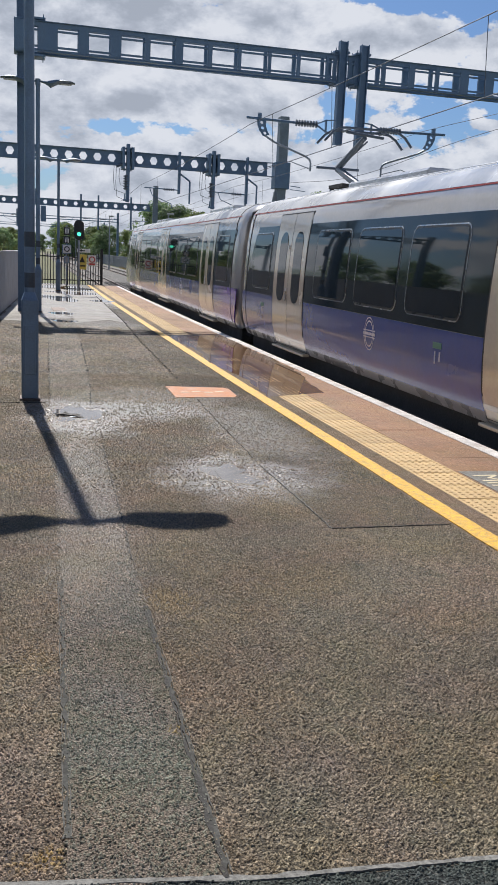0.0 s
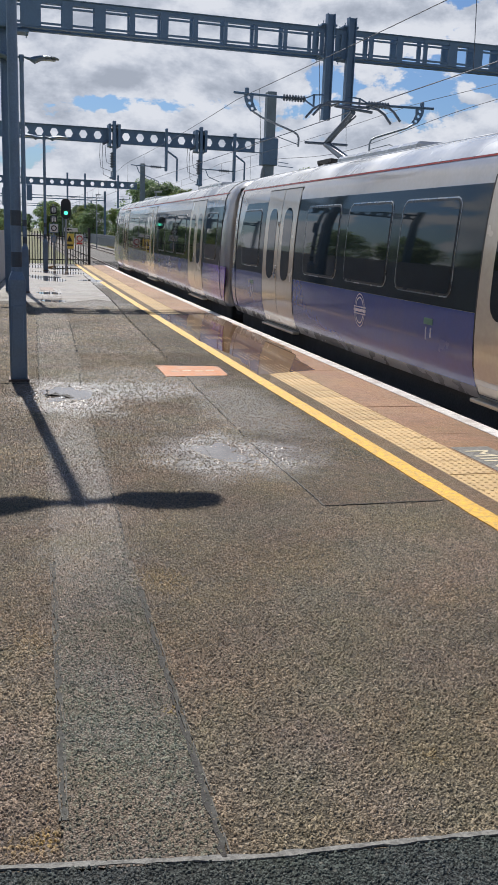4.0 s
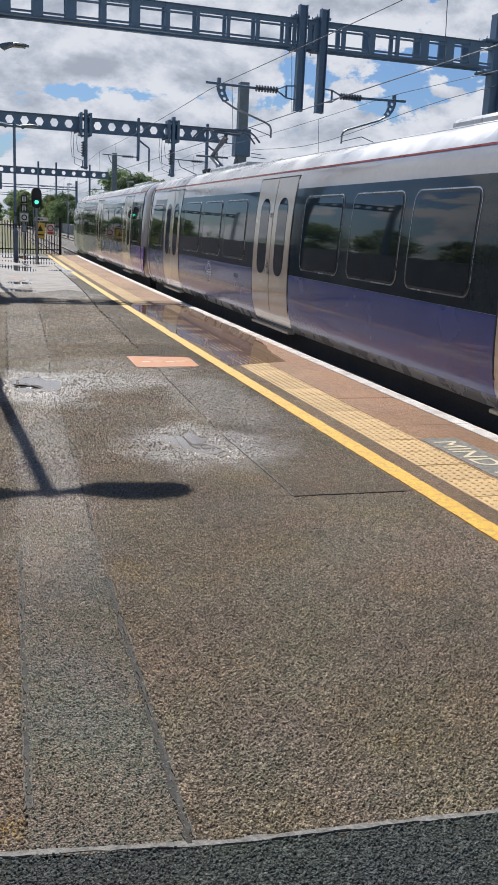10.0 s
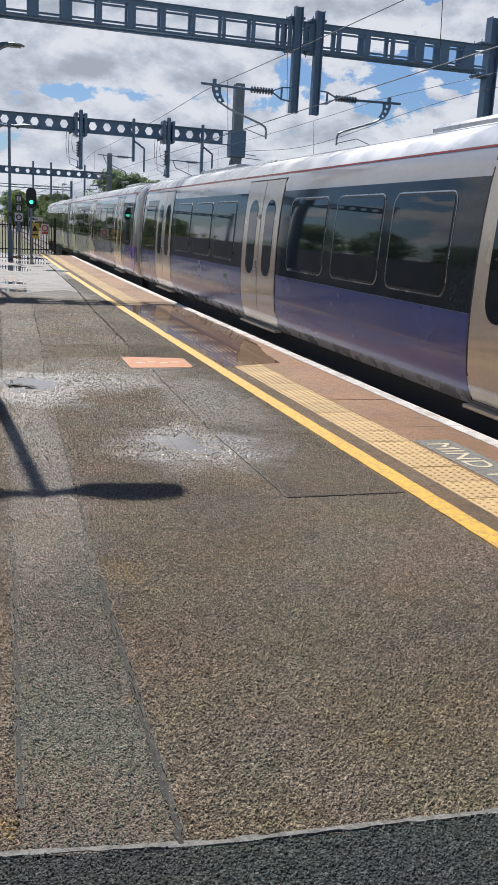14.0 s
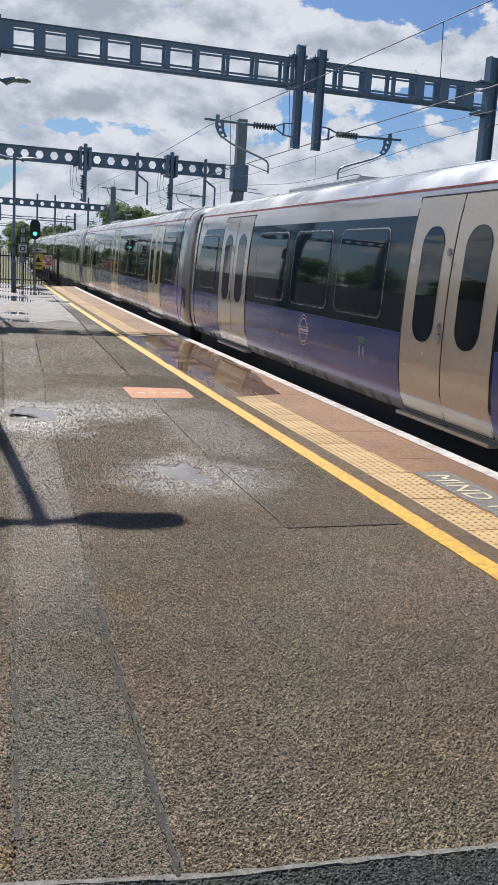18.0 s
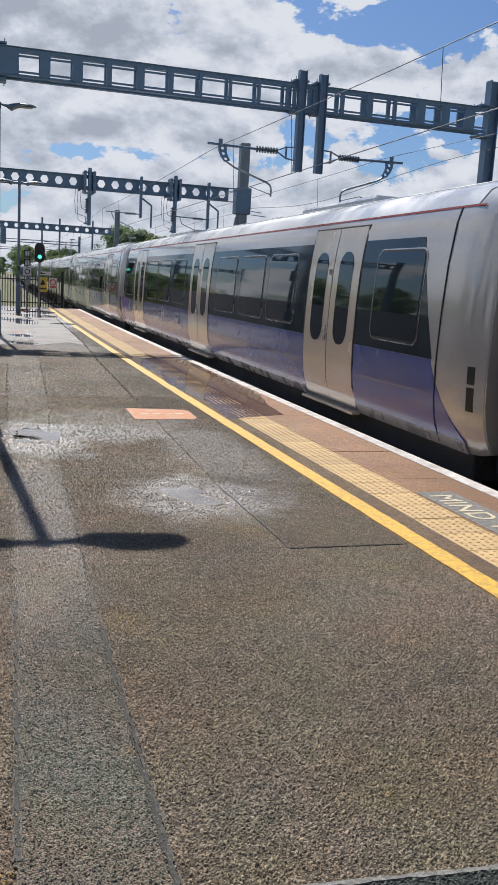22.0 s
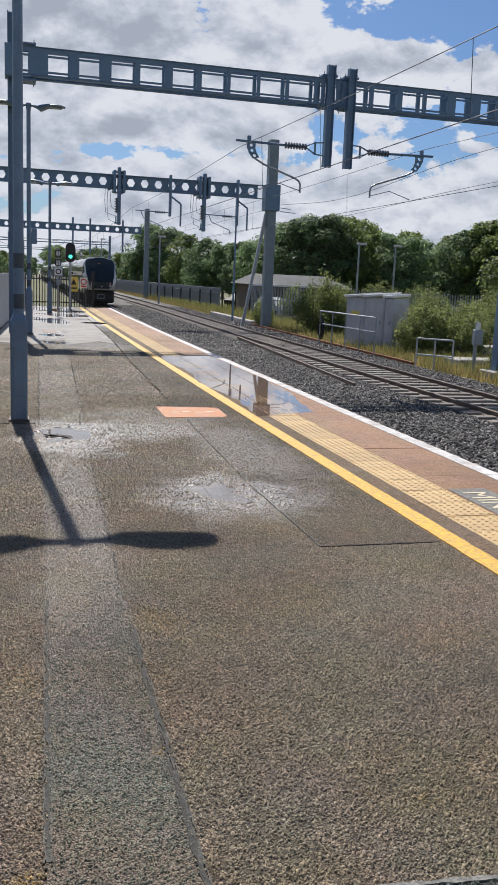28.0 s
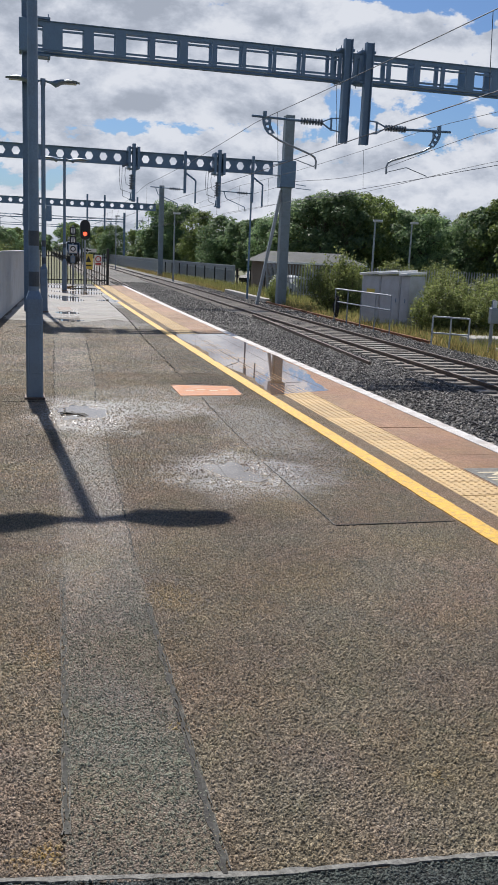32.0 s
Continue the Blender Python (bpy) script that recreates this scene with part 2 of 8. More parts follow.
def tarmac(name, light, dark, grain=95.0, wet=0.0, moss=(0.10, 0.11, 0.05), bump=0.7, lump=62.0, solid=False):
    """Open aggregate: cells of stone in a dark binder, patchy, with damp spots that shine."""
    m = bpy.data.materials.new(name)
    m.use_nodes = True
    ns, ls = m.node_tree.nodes, m.node_tree.links
    b = ns["Principled BSDF"]
    b.inputs["Specular IOR Level"].default_value = 0.22
    tc = ns.new("ShaderNodeTexCoord")

    def noise_of(s, d=4.0, r=0.55):
        n = ns.new("ShaderNodeTexNoise")
        n.inputs["Scale"].default_value, n.inputs["Detail"].default_value, n.inputs["Roughness"].default_value = s, d, r
        ls.new(tc.outputs["Object"], n.inputs["Vector"])
        return n.outputs[0]

    def ramp(x, p0, p1, c0, c1):
        r = ns.new("ShaderNodeValToRGB")
        r.color_ramp.elements[0].position, r.color_ramp.elements[1].position = p0, p1
        r.color_ramp.elements[0].color, r.color_ramp.elements[1].color = (*c0, 1), (*c1, 1)
        ls.new(x, r.inputs[0])
        return r.outputs[0]

    def mix(f, a, c, kind="MIX"):
        n = ns.new("ShaderNodeMix")
        n.data_type, n.blend_type = "RGBA", kind
        if isinstance(f, float):
            n.inputs["Factor"].default_value = f
        else:
            ls.new(f, n.inputs["Factor"])
        for key, v in (("A", a), ("B", c)):
            if isinstance(v, tuple):
                n.inputs[key].default_value = (*v, 1)
            else:
                ls.new(v, n.inputs[key])
        return n.outputs["Result"]

    vor = ns.new("ShaderNodeTexVoronoi")
    vor.inputs["Scale"].default_value = grain
    ls.new(tc.outputs["Object"], vor.inputs["Vector"])
    cell = ns.new("ShaderNodeSeparateColor")
    ls.new(vor.outputs["Color"], cell.inputs[0])
    stone = ramp(cell.outputs[0], 0.0, 1.0, dark, light)
    binder = tuple(x * 0.35 for x in dark)
    gap = ramp(vor.outputs["Distance"], 0.30, 0.68, (0, 0, 0), (1, 1, 1))
    col = stone if solid else mix(gap, stone, binder)
    pale = ramp(cell.outputs[1], 0.93, 0.97, (0, 0, 0), (0.28, 0.28, 0.28))
    col = mix(pale, col, (0.42, 0.40, 0.36))
    big = noise_of(0.55, 5.0)
    mid = noise_of(4.5, 5.0)
    col = mix(ramp(big, 0.36, 0.62, (0.5, 0.5, 0.5), (0, 0, 0)), col, tuple(x * 0.6 for x in dark))
    col = mix(ramp(mid, 0.55, 0.8, (0, 0, 0), (0.35, 0.35, 0.35)), col, moss)
    lumps = noise_of(lump, 3.0, 0.6)
    # relief shade put into the colour: hollows of the lumps darker, tops lighter
    lump_shade = ramp(lumps, 0.36, 0.64, (0.74, 0.73, 0.72), (1.22, 1.21, 1.20))
    col = mix(1.0, col, lump_shade, "MULTIPLY")
    patchy = ramp(noise_of(11.0, 4.0, 0.6), 0.30, 0.70, (0.82, 0.84, 0.82), (1.15, 1.13, 1.13))
    col = mix(1.0, col, patchy, "MULTIPLY")
    hues = ns.new("ShaderNodeTexNoise")
    hues.inputs["Scale"].default_value, hues.inputs["Detail"].default_value = 1.7, 5.0
    ls.new(tc.outputs["Object"], hues.inputs["Vector"])
    hue_parts = ns.new("ShaderNodeSeparateColor")
    ls.new(hues.outputs["Color"], hue_parts.inputs[0])
    col = mix(1.0, col, ramp(hue_parts.outputs[1], 0.36, 0.64, (1.03, 0.99, 1.01), (0.955, 1.01, 0.965)), "MULTIPLY")
    col = mix(1.0, col, ramp(hue_parts.outputs[2], 0.36, 0.64, (1.03, 1.0, 0.95), (0.96, 0.985, 1.07)), "MULTIPLY")
    ls.new(col, b.inputs["Base Color"])
    r_lo = ramp(big, 0.42, 0.60, (0.62, 0.62, 0.62), (0.62 - wet,) * 3)
    ls.new(r_lo, b.inputs["Roughness"])
    h = ns.new("ShaderNodeMath")
    h.operation = "MULTIPLY_ADD"
    ls.new(vor.outputs["Distance"], h.inputs[0])
    h.inputs[1].default_value = -0.7
    ls.new(cell.outputs[2], h.inputs[2])
    h2 = ns.new("ShaderNodeMath")
    h2.operation = "MULTIPLY_ADD"
    ls.new(lumps, h2.inputs[0])
    h2.inputs[1].default_value = 2.2
    ls.new(h.outputs[0], h2.inputs[2])
    bp = ns.new("ShaderNodeBump")
    bp.inputs["Strength"].default_value, bp.inputs["Distance"].default_value = bump, 0.011
    ls.new(h2.outputs[0], bp.inputs["Height"])
    ls.new(bp.outputs[0], b.inputs["Normal"])
    return m


M = {}
M["tarmac_dark"] = tarmac("dark_tarmac", (0.105, 0.125, 0.118), (0.040, 0.048, 0.047), grain=110, bump=1.0)
M["ballast"] = tarmac("ballast_bed", (0.19, 0.172, 0.155), (0.055, 0.050, 0.046), grain=22, bump=1.0)
M["paver"] = tarmac("red_paver", (0.44, 0.265, 0.160), (0.235, 0.130, 0.075), grain=120, wet=0.05, moss=(0.20, 0.14, 0.09), bump=0.45, solid=True)
M["tactile"] = mat("buff_tactile", (0.55, 0.375, 0.165), 0.6, vary=0.30, scale=5, fine=110, bump=0.3, dirt=(0.30, 0.20, 0.11), dirt_amt=0.7, rnd=0.12)
M["yellow"] = mat("yellow_paint", (0.74, 0.42, 0.045), 0.55, vary=0.30, scale=30, fine=95, bump=0.6, dirt=(0.34, 0.22, 0.07), dirt_amt=0.9)
M["white"] = mat("white_paint", (0.56, 0.54, 0.52), 0.6, vary=0.28, scale=7, fine=80, bump=0.45, dirt=(0.32, 0.26, 0.22), dirt_amt=0.95)
M["mortar"] = mat("joint_filler", (0.13, 0.10, 0.075), 0.85, vary=0.3, scale=12, fine=120, bump=0.4)
M["brickwall"] = mat("platform_wall", (0.12, 0.10, 0.09), 0.9, vary=0.3, scale=4)
M["steel"] = mat("rail_steel", (0.13, 0.10, 0.085), 0.55, 0.5, vary=0.3, scale=6, fine=60)
M["rail_top"] = mat("rail_head", (0.14, 0.115, 0.095), 0.45, 0.4, vary=0.15, scale=4, fine=50, bump=0.03)
M["rust"] = mat("rusty_rail", (0.22, 0.095, 0.045), 0.85, 0.0, vary=0.35, scale=6, fine=60)
M["concrete"] = mat("concrete", (0.36, 0.345, 0.32), 0.85, vary=0.18, scale=3, fine=60, bump=0.3, dirt=(0.2, 0.18, 0.16), dirt_amt=0.6)
M["sleeper"] = mat("sleeper_concrete", (0.235, 0.21, 0.18), 0.9, vary=0.25, scale=3, fine=60, bump=0.3, dirt=(0.12, 0.10, 0.085), dirt_amt=0.7, rnd=0.12)
M["galv"] = mat("galvanised_steel", (0.30, 0.33, 0.36), 0.5, 0.35, vary=0.14, scale=5, fine=40, bump=0.05)
M["galv_dark"] = mat("weathered_galvanised_steel", (0.130, 0.205, 0.300), 0.5, 0.2, vary=0.15, scale=4, fine=40, bump=0.05)
M["galv_old"] = mat("dull_galvanised_steel", (0.20, 0.245, 0.275), 0.6, 0.15, vary=0.2, scale=3, fine=30, bump=0.05)
M["post"] = mat("painted_lamp_post", (0.14, 0.210, 0.300), 0.45, 0.2, vary=0.12, scale=4, fine=60, bump=0.06, dirt=(0.10, 0.11, 0.12), dirt_amt=0.5)
M["black"] = mat("black_paint", (0.015, 0.015, 0.017), 0.5, vary=0.3, scale=6)
M["fence_grey"] = mat("grey_fence_panel", (0.46, 0.48, 0.50), 0.6, vary=0.1, scale=3, fine=40, bump=0.05, dirt=(0.28, 0.28, 0.27), dirt_amt=0.5)
M["wire"] = mat("copper_wire", (0.10, 0.11, 0.125), 0.5, 0.5, vary=0.1)
M["insul"] = mat("insulator", (0.10, 0.125, 0.155), 0.4, vary=0.1)
M["hatch"] = mat("orange_cover", (0.46, 0.175, 0.060), 0.6, vary=0.2, scale=8, fine=120, bump=0.3, dirt=(0.45, 0.27, 0.16), dirt_amt=0.5)
# train
M["body"] = mat("silver_white_paint", (0.47, 0.455, 0.435), 0.20, 0.35, vary=0.05, scale=1.5, fine=20, bump=0.0, coat=0.6, dirt=(0.42, 0.37, 0.30), dirt_amt=0.35, rough_var=0.06)
M["roof"] = mat("roof_paint", (0.49, 0.50, 0.51), 0.3, 0.2, vary=0.08, scale=1.2, fine=12, bump=0.0, coat=0.3, dirt=(0.34, 0.33, 0.31), dirt_amt=0.5)
M["band"] = mat("dark_window_band", (0.020, 0.028, 0.031), 0.07, vary=0.15, scale=2, fine=20, bump=0.0, coat=0.0, rough_var=0.03, spec=0.4)
M["pane"] = mat("tinted_glass", (0.012, 0.017, 0.019), 0.03, vary=0.2, scale=1, fine=10, bump=0.0, rough_var=0.01, spec=0.5)
M["frame"] = mat("window_seal", (0.012, 0.012, 0.013), 0.35, vary=0.1, scale=3, bump=0.0)
M["frame_rim"] = mat("bright_window_rim", (0.50, 0.50, 0.50), 0.25, 0.8, vary=0.05, scale=3, bump=0.0)
M["blue"] = mat("blue_paint", (0.034, 0.066, 0.28), 0.24, 0.1, vary=0.06, scale=1.5, fine=20, bump=0.0, coat=0.40, dirt=(0.10, 0.10, 0.14), dirt_amt=0.25, rough_var=0.05)
M["purple"] = mat("purple_paint", (0.135, 0.030, 0.44), 0.18, 0.1, vary=0.06, scale=1.5, fine=20, bump=0.0, coat=0.7, rough_var=0.05)
M["door"] = mat("door_paint", (0.56, 0.49, 0.39), 0.22, 0.15, vary=0.05, scale=1.5, fine=20, bump=0.0, coat=0.6, rough_var=0.06)
M["red"] = mat("red_line", (0.35, 0.04, 0.03), 0.35, vary=0.1, scale=3, bump=0.0)
M["under"] = mat("underframe", (0.040, 0.037, 0.034), 0.75, vary=0.4, scale=5, fine=40, bump=0.3)
M["rubber"] = mat("rubber", (0.018, 0.018, 0.018), 0.8, vary=0.2, scale=5)
M["brass"] = mat("sill_plate", (0.5, 0.44, 0.33), 0.4, 0.5, vary=0.1, scale=5)
M["tail"] = mat("lit_tail_lamp", (0.45, 0.07, 0.08), 0.3, vary=0.05, emit=0.16, emit_color=(1.0, 0.25, 0.28))
M["sole"] = mat("sole_bar_grey", (0.30, 0.30, 0.31), 0.3, 0.2, vary=0.15, scale=3, fine=40, bump=0.05, dirt=(0.22, 0.20, 0.18), dirt_amt=0.35)
M["lens"] = mat("lamp_lens", (0.30, 0.31, 0.33), 0.12, vary=0.1, scale=9, bump=0.0)

# ---- geometry helpers ----
EDGE = 4.409        # the platform's edge abreast of the camera
RAD = 1674.0        # the line curves gently to the right
RAIL = -0.915       # top of the rails
TRACK_1, TRACK_2 = 1.45, 6.57   # track centres, right of the platform's edge


# the platform's edge line: a steady curve that eases off beyond the platform
LINE_S = np.arange(-100.0, 460.0, 0.5)
LINE_A = np.where(LINE_S < 58, LINE_S / RAD, np.maximum(0.0200, 58 / RAD - (LINE_S - 58) * 0.000455))
_zero = 200
LINE_X = np.concatenate([[0], np.cumsum(0.5 * np.sin((LINE_A[1:] + LINE_A[:-1]) / 2))])
LINE_Y = np.concatenate([[0], np.cumsum(0.5 * np.cos((LINE_A[1:] + LINE_A[:-1]) / 2))])
LINE_X += EDGE - LINE_X[_zero]
LINE_Y -= LINE_Y[_zero]


def turn_at(s):
    """How far the line has turned to the right, in radians."""
    return float(np.interp(s, LINE_S, LINE_A))


def along(s, o, z=0.0):
    """A point s metres along the line, o metres right of the platform's edge."""
    a = turn_at(s)
    return Vector((float(np.interp(s, LINE_S, LINE_X)) + o * math.cos(a), float(np.interp(s, LINE_S, LINE_Y)) - o * math.sin(a), z))


class Mesh:
    """Gathers vertices and faces of one mesh."""

    def __init__(self):
        self.v, self.f = [], []

    def ribbed(self, a, b, core, rib, count, n=12):
        """A ribbed insulator between two points, in one skin."""
        a, b = Vector(a), Vector(b)
        d = b - a
        u = d.orthogonal().normalized()
        w = d.normalized().cross(u)
        prof = [(0.0, core)]
        for i in range(count):
            t0 = (i + 0.25) / count
            prof += [(t0, core), (t0 + 0.12 / count, rib), (t0 + 0.42 / count, rib), (t0 + 0.5 / count, core)]
        prof.append((1.0, core))
        vs = [a + d * t + (u * math.cos(k * 2 * math.pi / n) + w * math.sin(k * 2 * math.pi / n)) * r for t, r in prof for k in range(n)]
        m = len(prof)
        return self.add(vs, [(j * n + k, j * n + (k + 1) % n, (j + 1) * n + (k + 1) % n, (j + 1) * n + k) for j in range(m - 1) for k in range(n)] + [tuple(range(n)), tuple(range((m - 1) * n, m * n))])

    def weld(self):
        """Joins corners that lie in one place."""
        seen, to, out = {}, [], []
        for q in self.v:
            key = tuple(round(c, 4) for c in q)
            if key not in seen:
                seen[key] = len(out)
                out.append(q)
            to.append(seen[key])
        self.v, self.f = out, [tuple(to[a] for a in f) for f in self.f]
        return self

    def add(self, vs, fs):
        n = len(self.v)
        self.v += [tuple(p) for p in vs]
        self.f += [tuple(i + n for i in q) for q in fs]
        return self

    def box(self, x0, x1, y0, y1, z0, z1, m=None):
        vs = [Vector(p) for p in ((x0, y0, z0), (x1, y0, z0), (x1, y1, z0), (x0, y1, z0), (x0, y0, z1), (x1, y0, z1), (x1, y1, z1), (x0, y1, z1))]
        if m is not None:
            vs = [m @ p for p in vs]
        return self.add(vs, [(0, 3, 2, 1), (4, 5, 6, 7), (0, 1, 5, 4), (1, 2, 6, 5), (2, 3, 7, 6), (3, 0, 4, 7)])

    def bbox(self, x0, x1, y0, y1, z0, z1, e=0.01, m=None):
        """A box with chamfered edges."""
        vs, fs = [], []
        xs, ys, zs = (x0, x1), (y0, y1), (z0, z1)
        idx = {}
        for i in (0, 1):
            for j in (0, 1):
                for k in (0, 1):
                    sx, sy, sz = (e, -e)[i], (e, -e)[j], (e, -e)[k]
                    for ax in range(3):
                        p = [xs[i] + sx, ys[j] + sy, zs[k] + sz]
                        p[ax] = (xs[i], ys[j], zs[k])[ax]
                        idx[i, j, k, ax] = len(vs)
                        vs.append(Vector(p))
        for ax, (a, b) in ((0, (1, 2)), (1, (2, 0)), (2, (0, 1))):
            for side in (0, 1):
                ring = []
                for p, q in ((0, 0), (1, 0), (1, 1), (0, 1)):
                    c = [0, 0, 0]
                    c[ax], c[a], c[b] = side, p, q
                    ring.append(idx[(*c, ax)])
                fs.append(tuple(ring if side else ring[::-1]))
            for p in (0, 1):
                for q in (0, 1):
                    c0, c1 = [0, 0, 0], [0, 0, 0]
                    c0[a], c0[b], c1[a], c1[b] = p, q, p, q
                    c0[ax], c1[ax] = 0, 1
                    f = [idx[(*c0, a)], idx[(*c1, a)], idx[(*c1, b)], idx[(*c0, b)]]
                    fs.append(tuple(f if (p == q) else f[::-1]))
        for i in (0, 1):
            for j in (0, 1):
                for k in (0, 1):
                    f = [idx[i, j, k, 0], idx[i, j, k, 1], idx[i, j, k, 2]]
                    fs.append(tuple(f if (i + j + k) % 2 else f[::-1]))
        if m is not None:
            vs = [m @ p for p in vs]
        return self.add(vs, fs)

    def tube(self, p0, p1, r0, r1=None, n=8, caps=True):
        p0, p1 = Vector(p0), Vector(p1)
        r1 = r0 if r1 is None else r1
        d = (p1 - p0)
        q = d.to_track_quat("Z", "Y") if d.length else Euler((0, 0, 0)).to_quaternion()
        ring = [Vector((math.cos(2 * math.pi * i / n), math.sin(2 * math.pi * i / n), 0)) for i in range(n)]
        vs = [p0 + q @ (c * r0) for c in ring] + [p1 + q @ (c * r1) for c in ring]
        fs = [(i, (i + 1) % n, n + (i + 1) % n, n + i) for i in range(n)]
        if caps:
            fs += [tuple(range(n))[::-1], tuple(range(n, 2 * n))]
        return self.add(vs, fs)

    def path(self, pts, r, n=6):
        for a, b in zip(pts, pts[1:]):
            self.tube(a, b, r, n=n)
        return self

    def beam(self, p0, p1, w, h):
        """A bar of rectangular section from p0 to p1, h upright."""
        p0, p1 = Vector(p0), Vector(p1)
        d = (p1 - p0).normalized()
        side = d.cross(Vector((0, 0, 1)))
        side = side.normalized() if side.length > 1e-4 else Vector((1, 0, 0))
        up = side.cross(d)
        vs = [p + side * a * w / 2 + up * b * h / 2 for p in (p0, p1) for a, b in ((-1, -1), (1, -1), (1, 1), (-1, 1))]
        return self.add(vs, [(0, 1, 2, 3), (7, 6, 5, 4), (0, 4, 5, 1), (1, 5, 6, 2), (2, 6, 7, 3), (3, 7, 4, 0)])

    def band(self, s0, s1, o0, o1, z0, z1, step=2.5):
        """A slab along the line between two offsets, from z0 up to z1."""
        n = max(1, int(math.ceil((s1 - s0) / step)))
        vs = []
        for i in range(n + 1):
            s = s0 + (s1 - s0) * i / n
            vs += [along(s, o0, z0), along(s, o1, z0), along(s, o1, z1), along(s, o0, z1)]
        fs = []
        for i in range(n):
            a = 4 * i
            fs += [(a + j, a + 4 + j, a + 4 + (j + 1) % 4, a + (j + 1) % 4) for j in range(4)]
        fs += [(0, 1, 2, 3), (4 * n + 3, 4 * n + 2, 4 * n + 1, 4 * n)]
        return self.add(vs, fs)

    def sweep(self, prof, s0, s1, o, step=2.5):
        """A closed profile of (offset, z) drawn along the line."""
        n = max(1, int(math.ceil((s1 - s0) / step)))
        k = len(prof)
        vs = [along(s0 + (s1 - s0) * i / n, o + a, b) for i in range(n + 1) for a, b in prof]
        fs = [(i * k + j, (i + 1) * k + j, (i + 1) * k + (j + 1) % k, i * k + (j + 1) % k) for i in range(n) for j in range(k)]
        fs += [tuple(range(k)), tuple(range(n * k, n * k + k))[::-1]]
        return self.add(vs, fs)

    def plate(self, outline, z0, z1, m=None):
        """A flat plate from an outline of (x, y)."""
        k = len(outline)
        vs = [Vector((x, y, z0)) for x, y in outline] + [Vector((x, y, z1)) for x, y in outline]
        if m is not None:
            vs = [m @ p for p in vs]
        return self.add(vs, [tuple(range(k))[::-1], tuple(range(k, 2 * k))] + [(i, (i + 1) % k, k + (i + 1) % k, k + i) for i in range(k)])

    def data(self, name, material, smooth=False):
        me = bpy.data.meshes.new(name)
        me.from_pydata(self.v, [], self.f)
        me.materials.append(material)
        bm = bmesh.new()
        bm.from_mesh(me)
        bmesh.ops.recalc_face_normals(bm, faces=bm.faces)
        bm.to_mesh(me)
        bm.free()
        if smooth:
            me.polygons.foreach_set("use_smooth", [True] * len(me.polygons))
            me.set_sharp_from_angle(angle=radians(35))
        return me


def part(name, mb, material, parent=None, label="", smooth=False):
    """Links a mesh as one object, under a thing where one is given."""
    ob = new(name, mb.data(name, material, smooth) if isinstance(mb, Mesh) else mb)
    if parent is not None:
        ob.parent = parent
    if label:
        ob["label"] = label
    return ob


def thing(name, label, category, group="", kind="", at=None):
    ob = tagged(new(name), label, category, group, kind)
    if at is not None:
        ob.matrix_world = at
    return ob


def rounded(w, h, r, n=5):
    """Outline of a rounded rectangle centred on the origin."""
    out = []
    for cx, cy, a0 in ((w / 2 - r, h / 2 - r, 0), (-w / 2 + r, h / 2 - r, 90), (-w / 2 + r, -h / 2 + r, 180), (w / 2 - r, -h / 2 + r, 270)):
        for i in range(n + 1):
            a = radians(a0 + 90 * i / n)
            out.append((cx + r * math.cos(a), cy + r * math.sin(a)))
    return out


# ---- the large structure ----
S0, S1 = -9.0, 44.6          # the platform's ends along the line
ground = Mesh()
for gx in range(-8, 8):
    for gy in range(-3, 13):
        ground.add([(gx * 150, gy * 150, -1.12), (gx * 150 + 150, gy * 150, -1.12), (gx * 150 + 150, gy * 150 + 150, -1.12), (gx * 150, gy * 150 + 150, -1.12)], [(0, 1, 2, 3)])
M["soil"] = mat("dry_grass_soil", (0.115, 0.115, 0.055), 0.95, vary=0.35, scale=0.6, fine=14, bump=0.6, dist=0.04, dirt=(0.09, 0.11, 0.035), dirt_amt=0.8)
tagged(part("ground", ground, M["soil"]), "flat ground of dry grass and soil", "ground", kind="structure")

platform = tagged(part("platform", Mesh().band(S0, S1, -5.6, -1.60, -1.12, 0.0), M["tarmac_dark"]), "platform surface of worn brown-grey tarmac", "platform", kind="structure")
tagged(part("platform_wall", Mesh().band(S0, S1 + 0.05, -1.60, -0.06, -1.12, -0.035), M["brickwall"]), "dark sooty front wall of the platform", "wall", kind="structure")

# ---- the train ----
PROF = [(0.16, 1.215), (0.24, 1.262), (0.34, 1.303), (0.46, 1.335), (0.65, 1.36), (1.0, 1.372), (1.5, 1.362), (2.0, 1.330), (2.4, 1.275), (2.56, 1.225), (2.70, 1.11), (2.80, 0.93), (2.875, 0.65), (2.91, 0.35), (2.92, 0.0)]


def half(z):
    """Half the body's width at a height above the platform."""
    for (za, wa), (zb, wb) in zip(PROF, PROF[1:]):
        if z <= zb:
            t = max(0.0, (z - za) / (zb - za))
            return wa + (wb - wa) * t
    return 0.0


def skin(levels, off, thick=0.02):
    """A panel that lies on the platform-side body: levels of (z, y from, y to), off metres proud."""
    mb = Mesh()
    n = len(levels)
    vs = []
    for z, a, b in levels:
        w = half(z)
        vs += [(-w - off, a, z), (-w - off, b, z), (-w - off + thick, a, z), (-w - off + thick, b, z)]
    fs = []
    for i in range(n - 1):
        p, q = 4 * i, 4 * i + 4
        fs += [(p, p + 1, q + 1, q), (p + 2, q + 2, q + 3, p + 3), (p, q, q + 2, p + 2), (p + 1, p + 3, q + 3, q + 1)]
    e = 4 * (n - 1)
    fs += [(0, 2, 3, 1), (e, e + 1, e + 3, e + 2)]
    return mb.add(vs, fs)


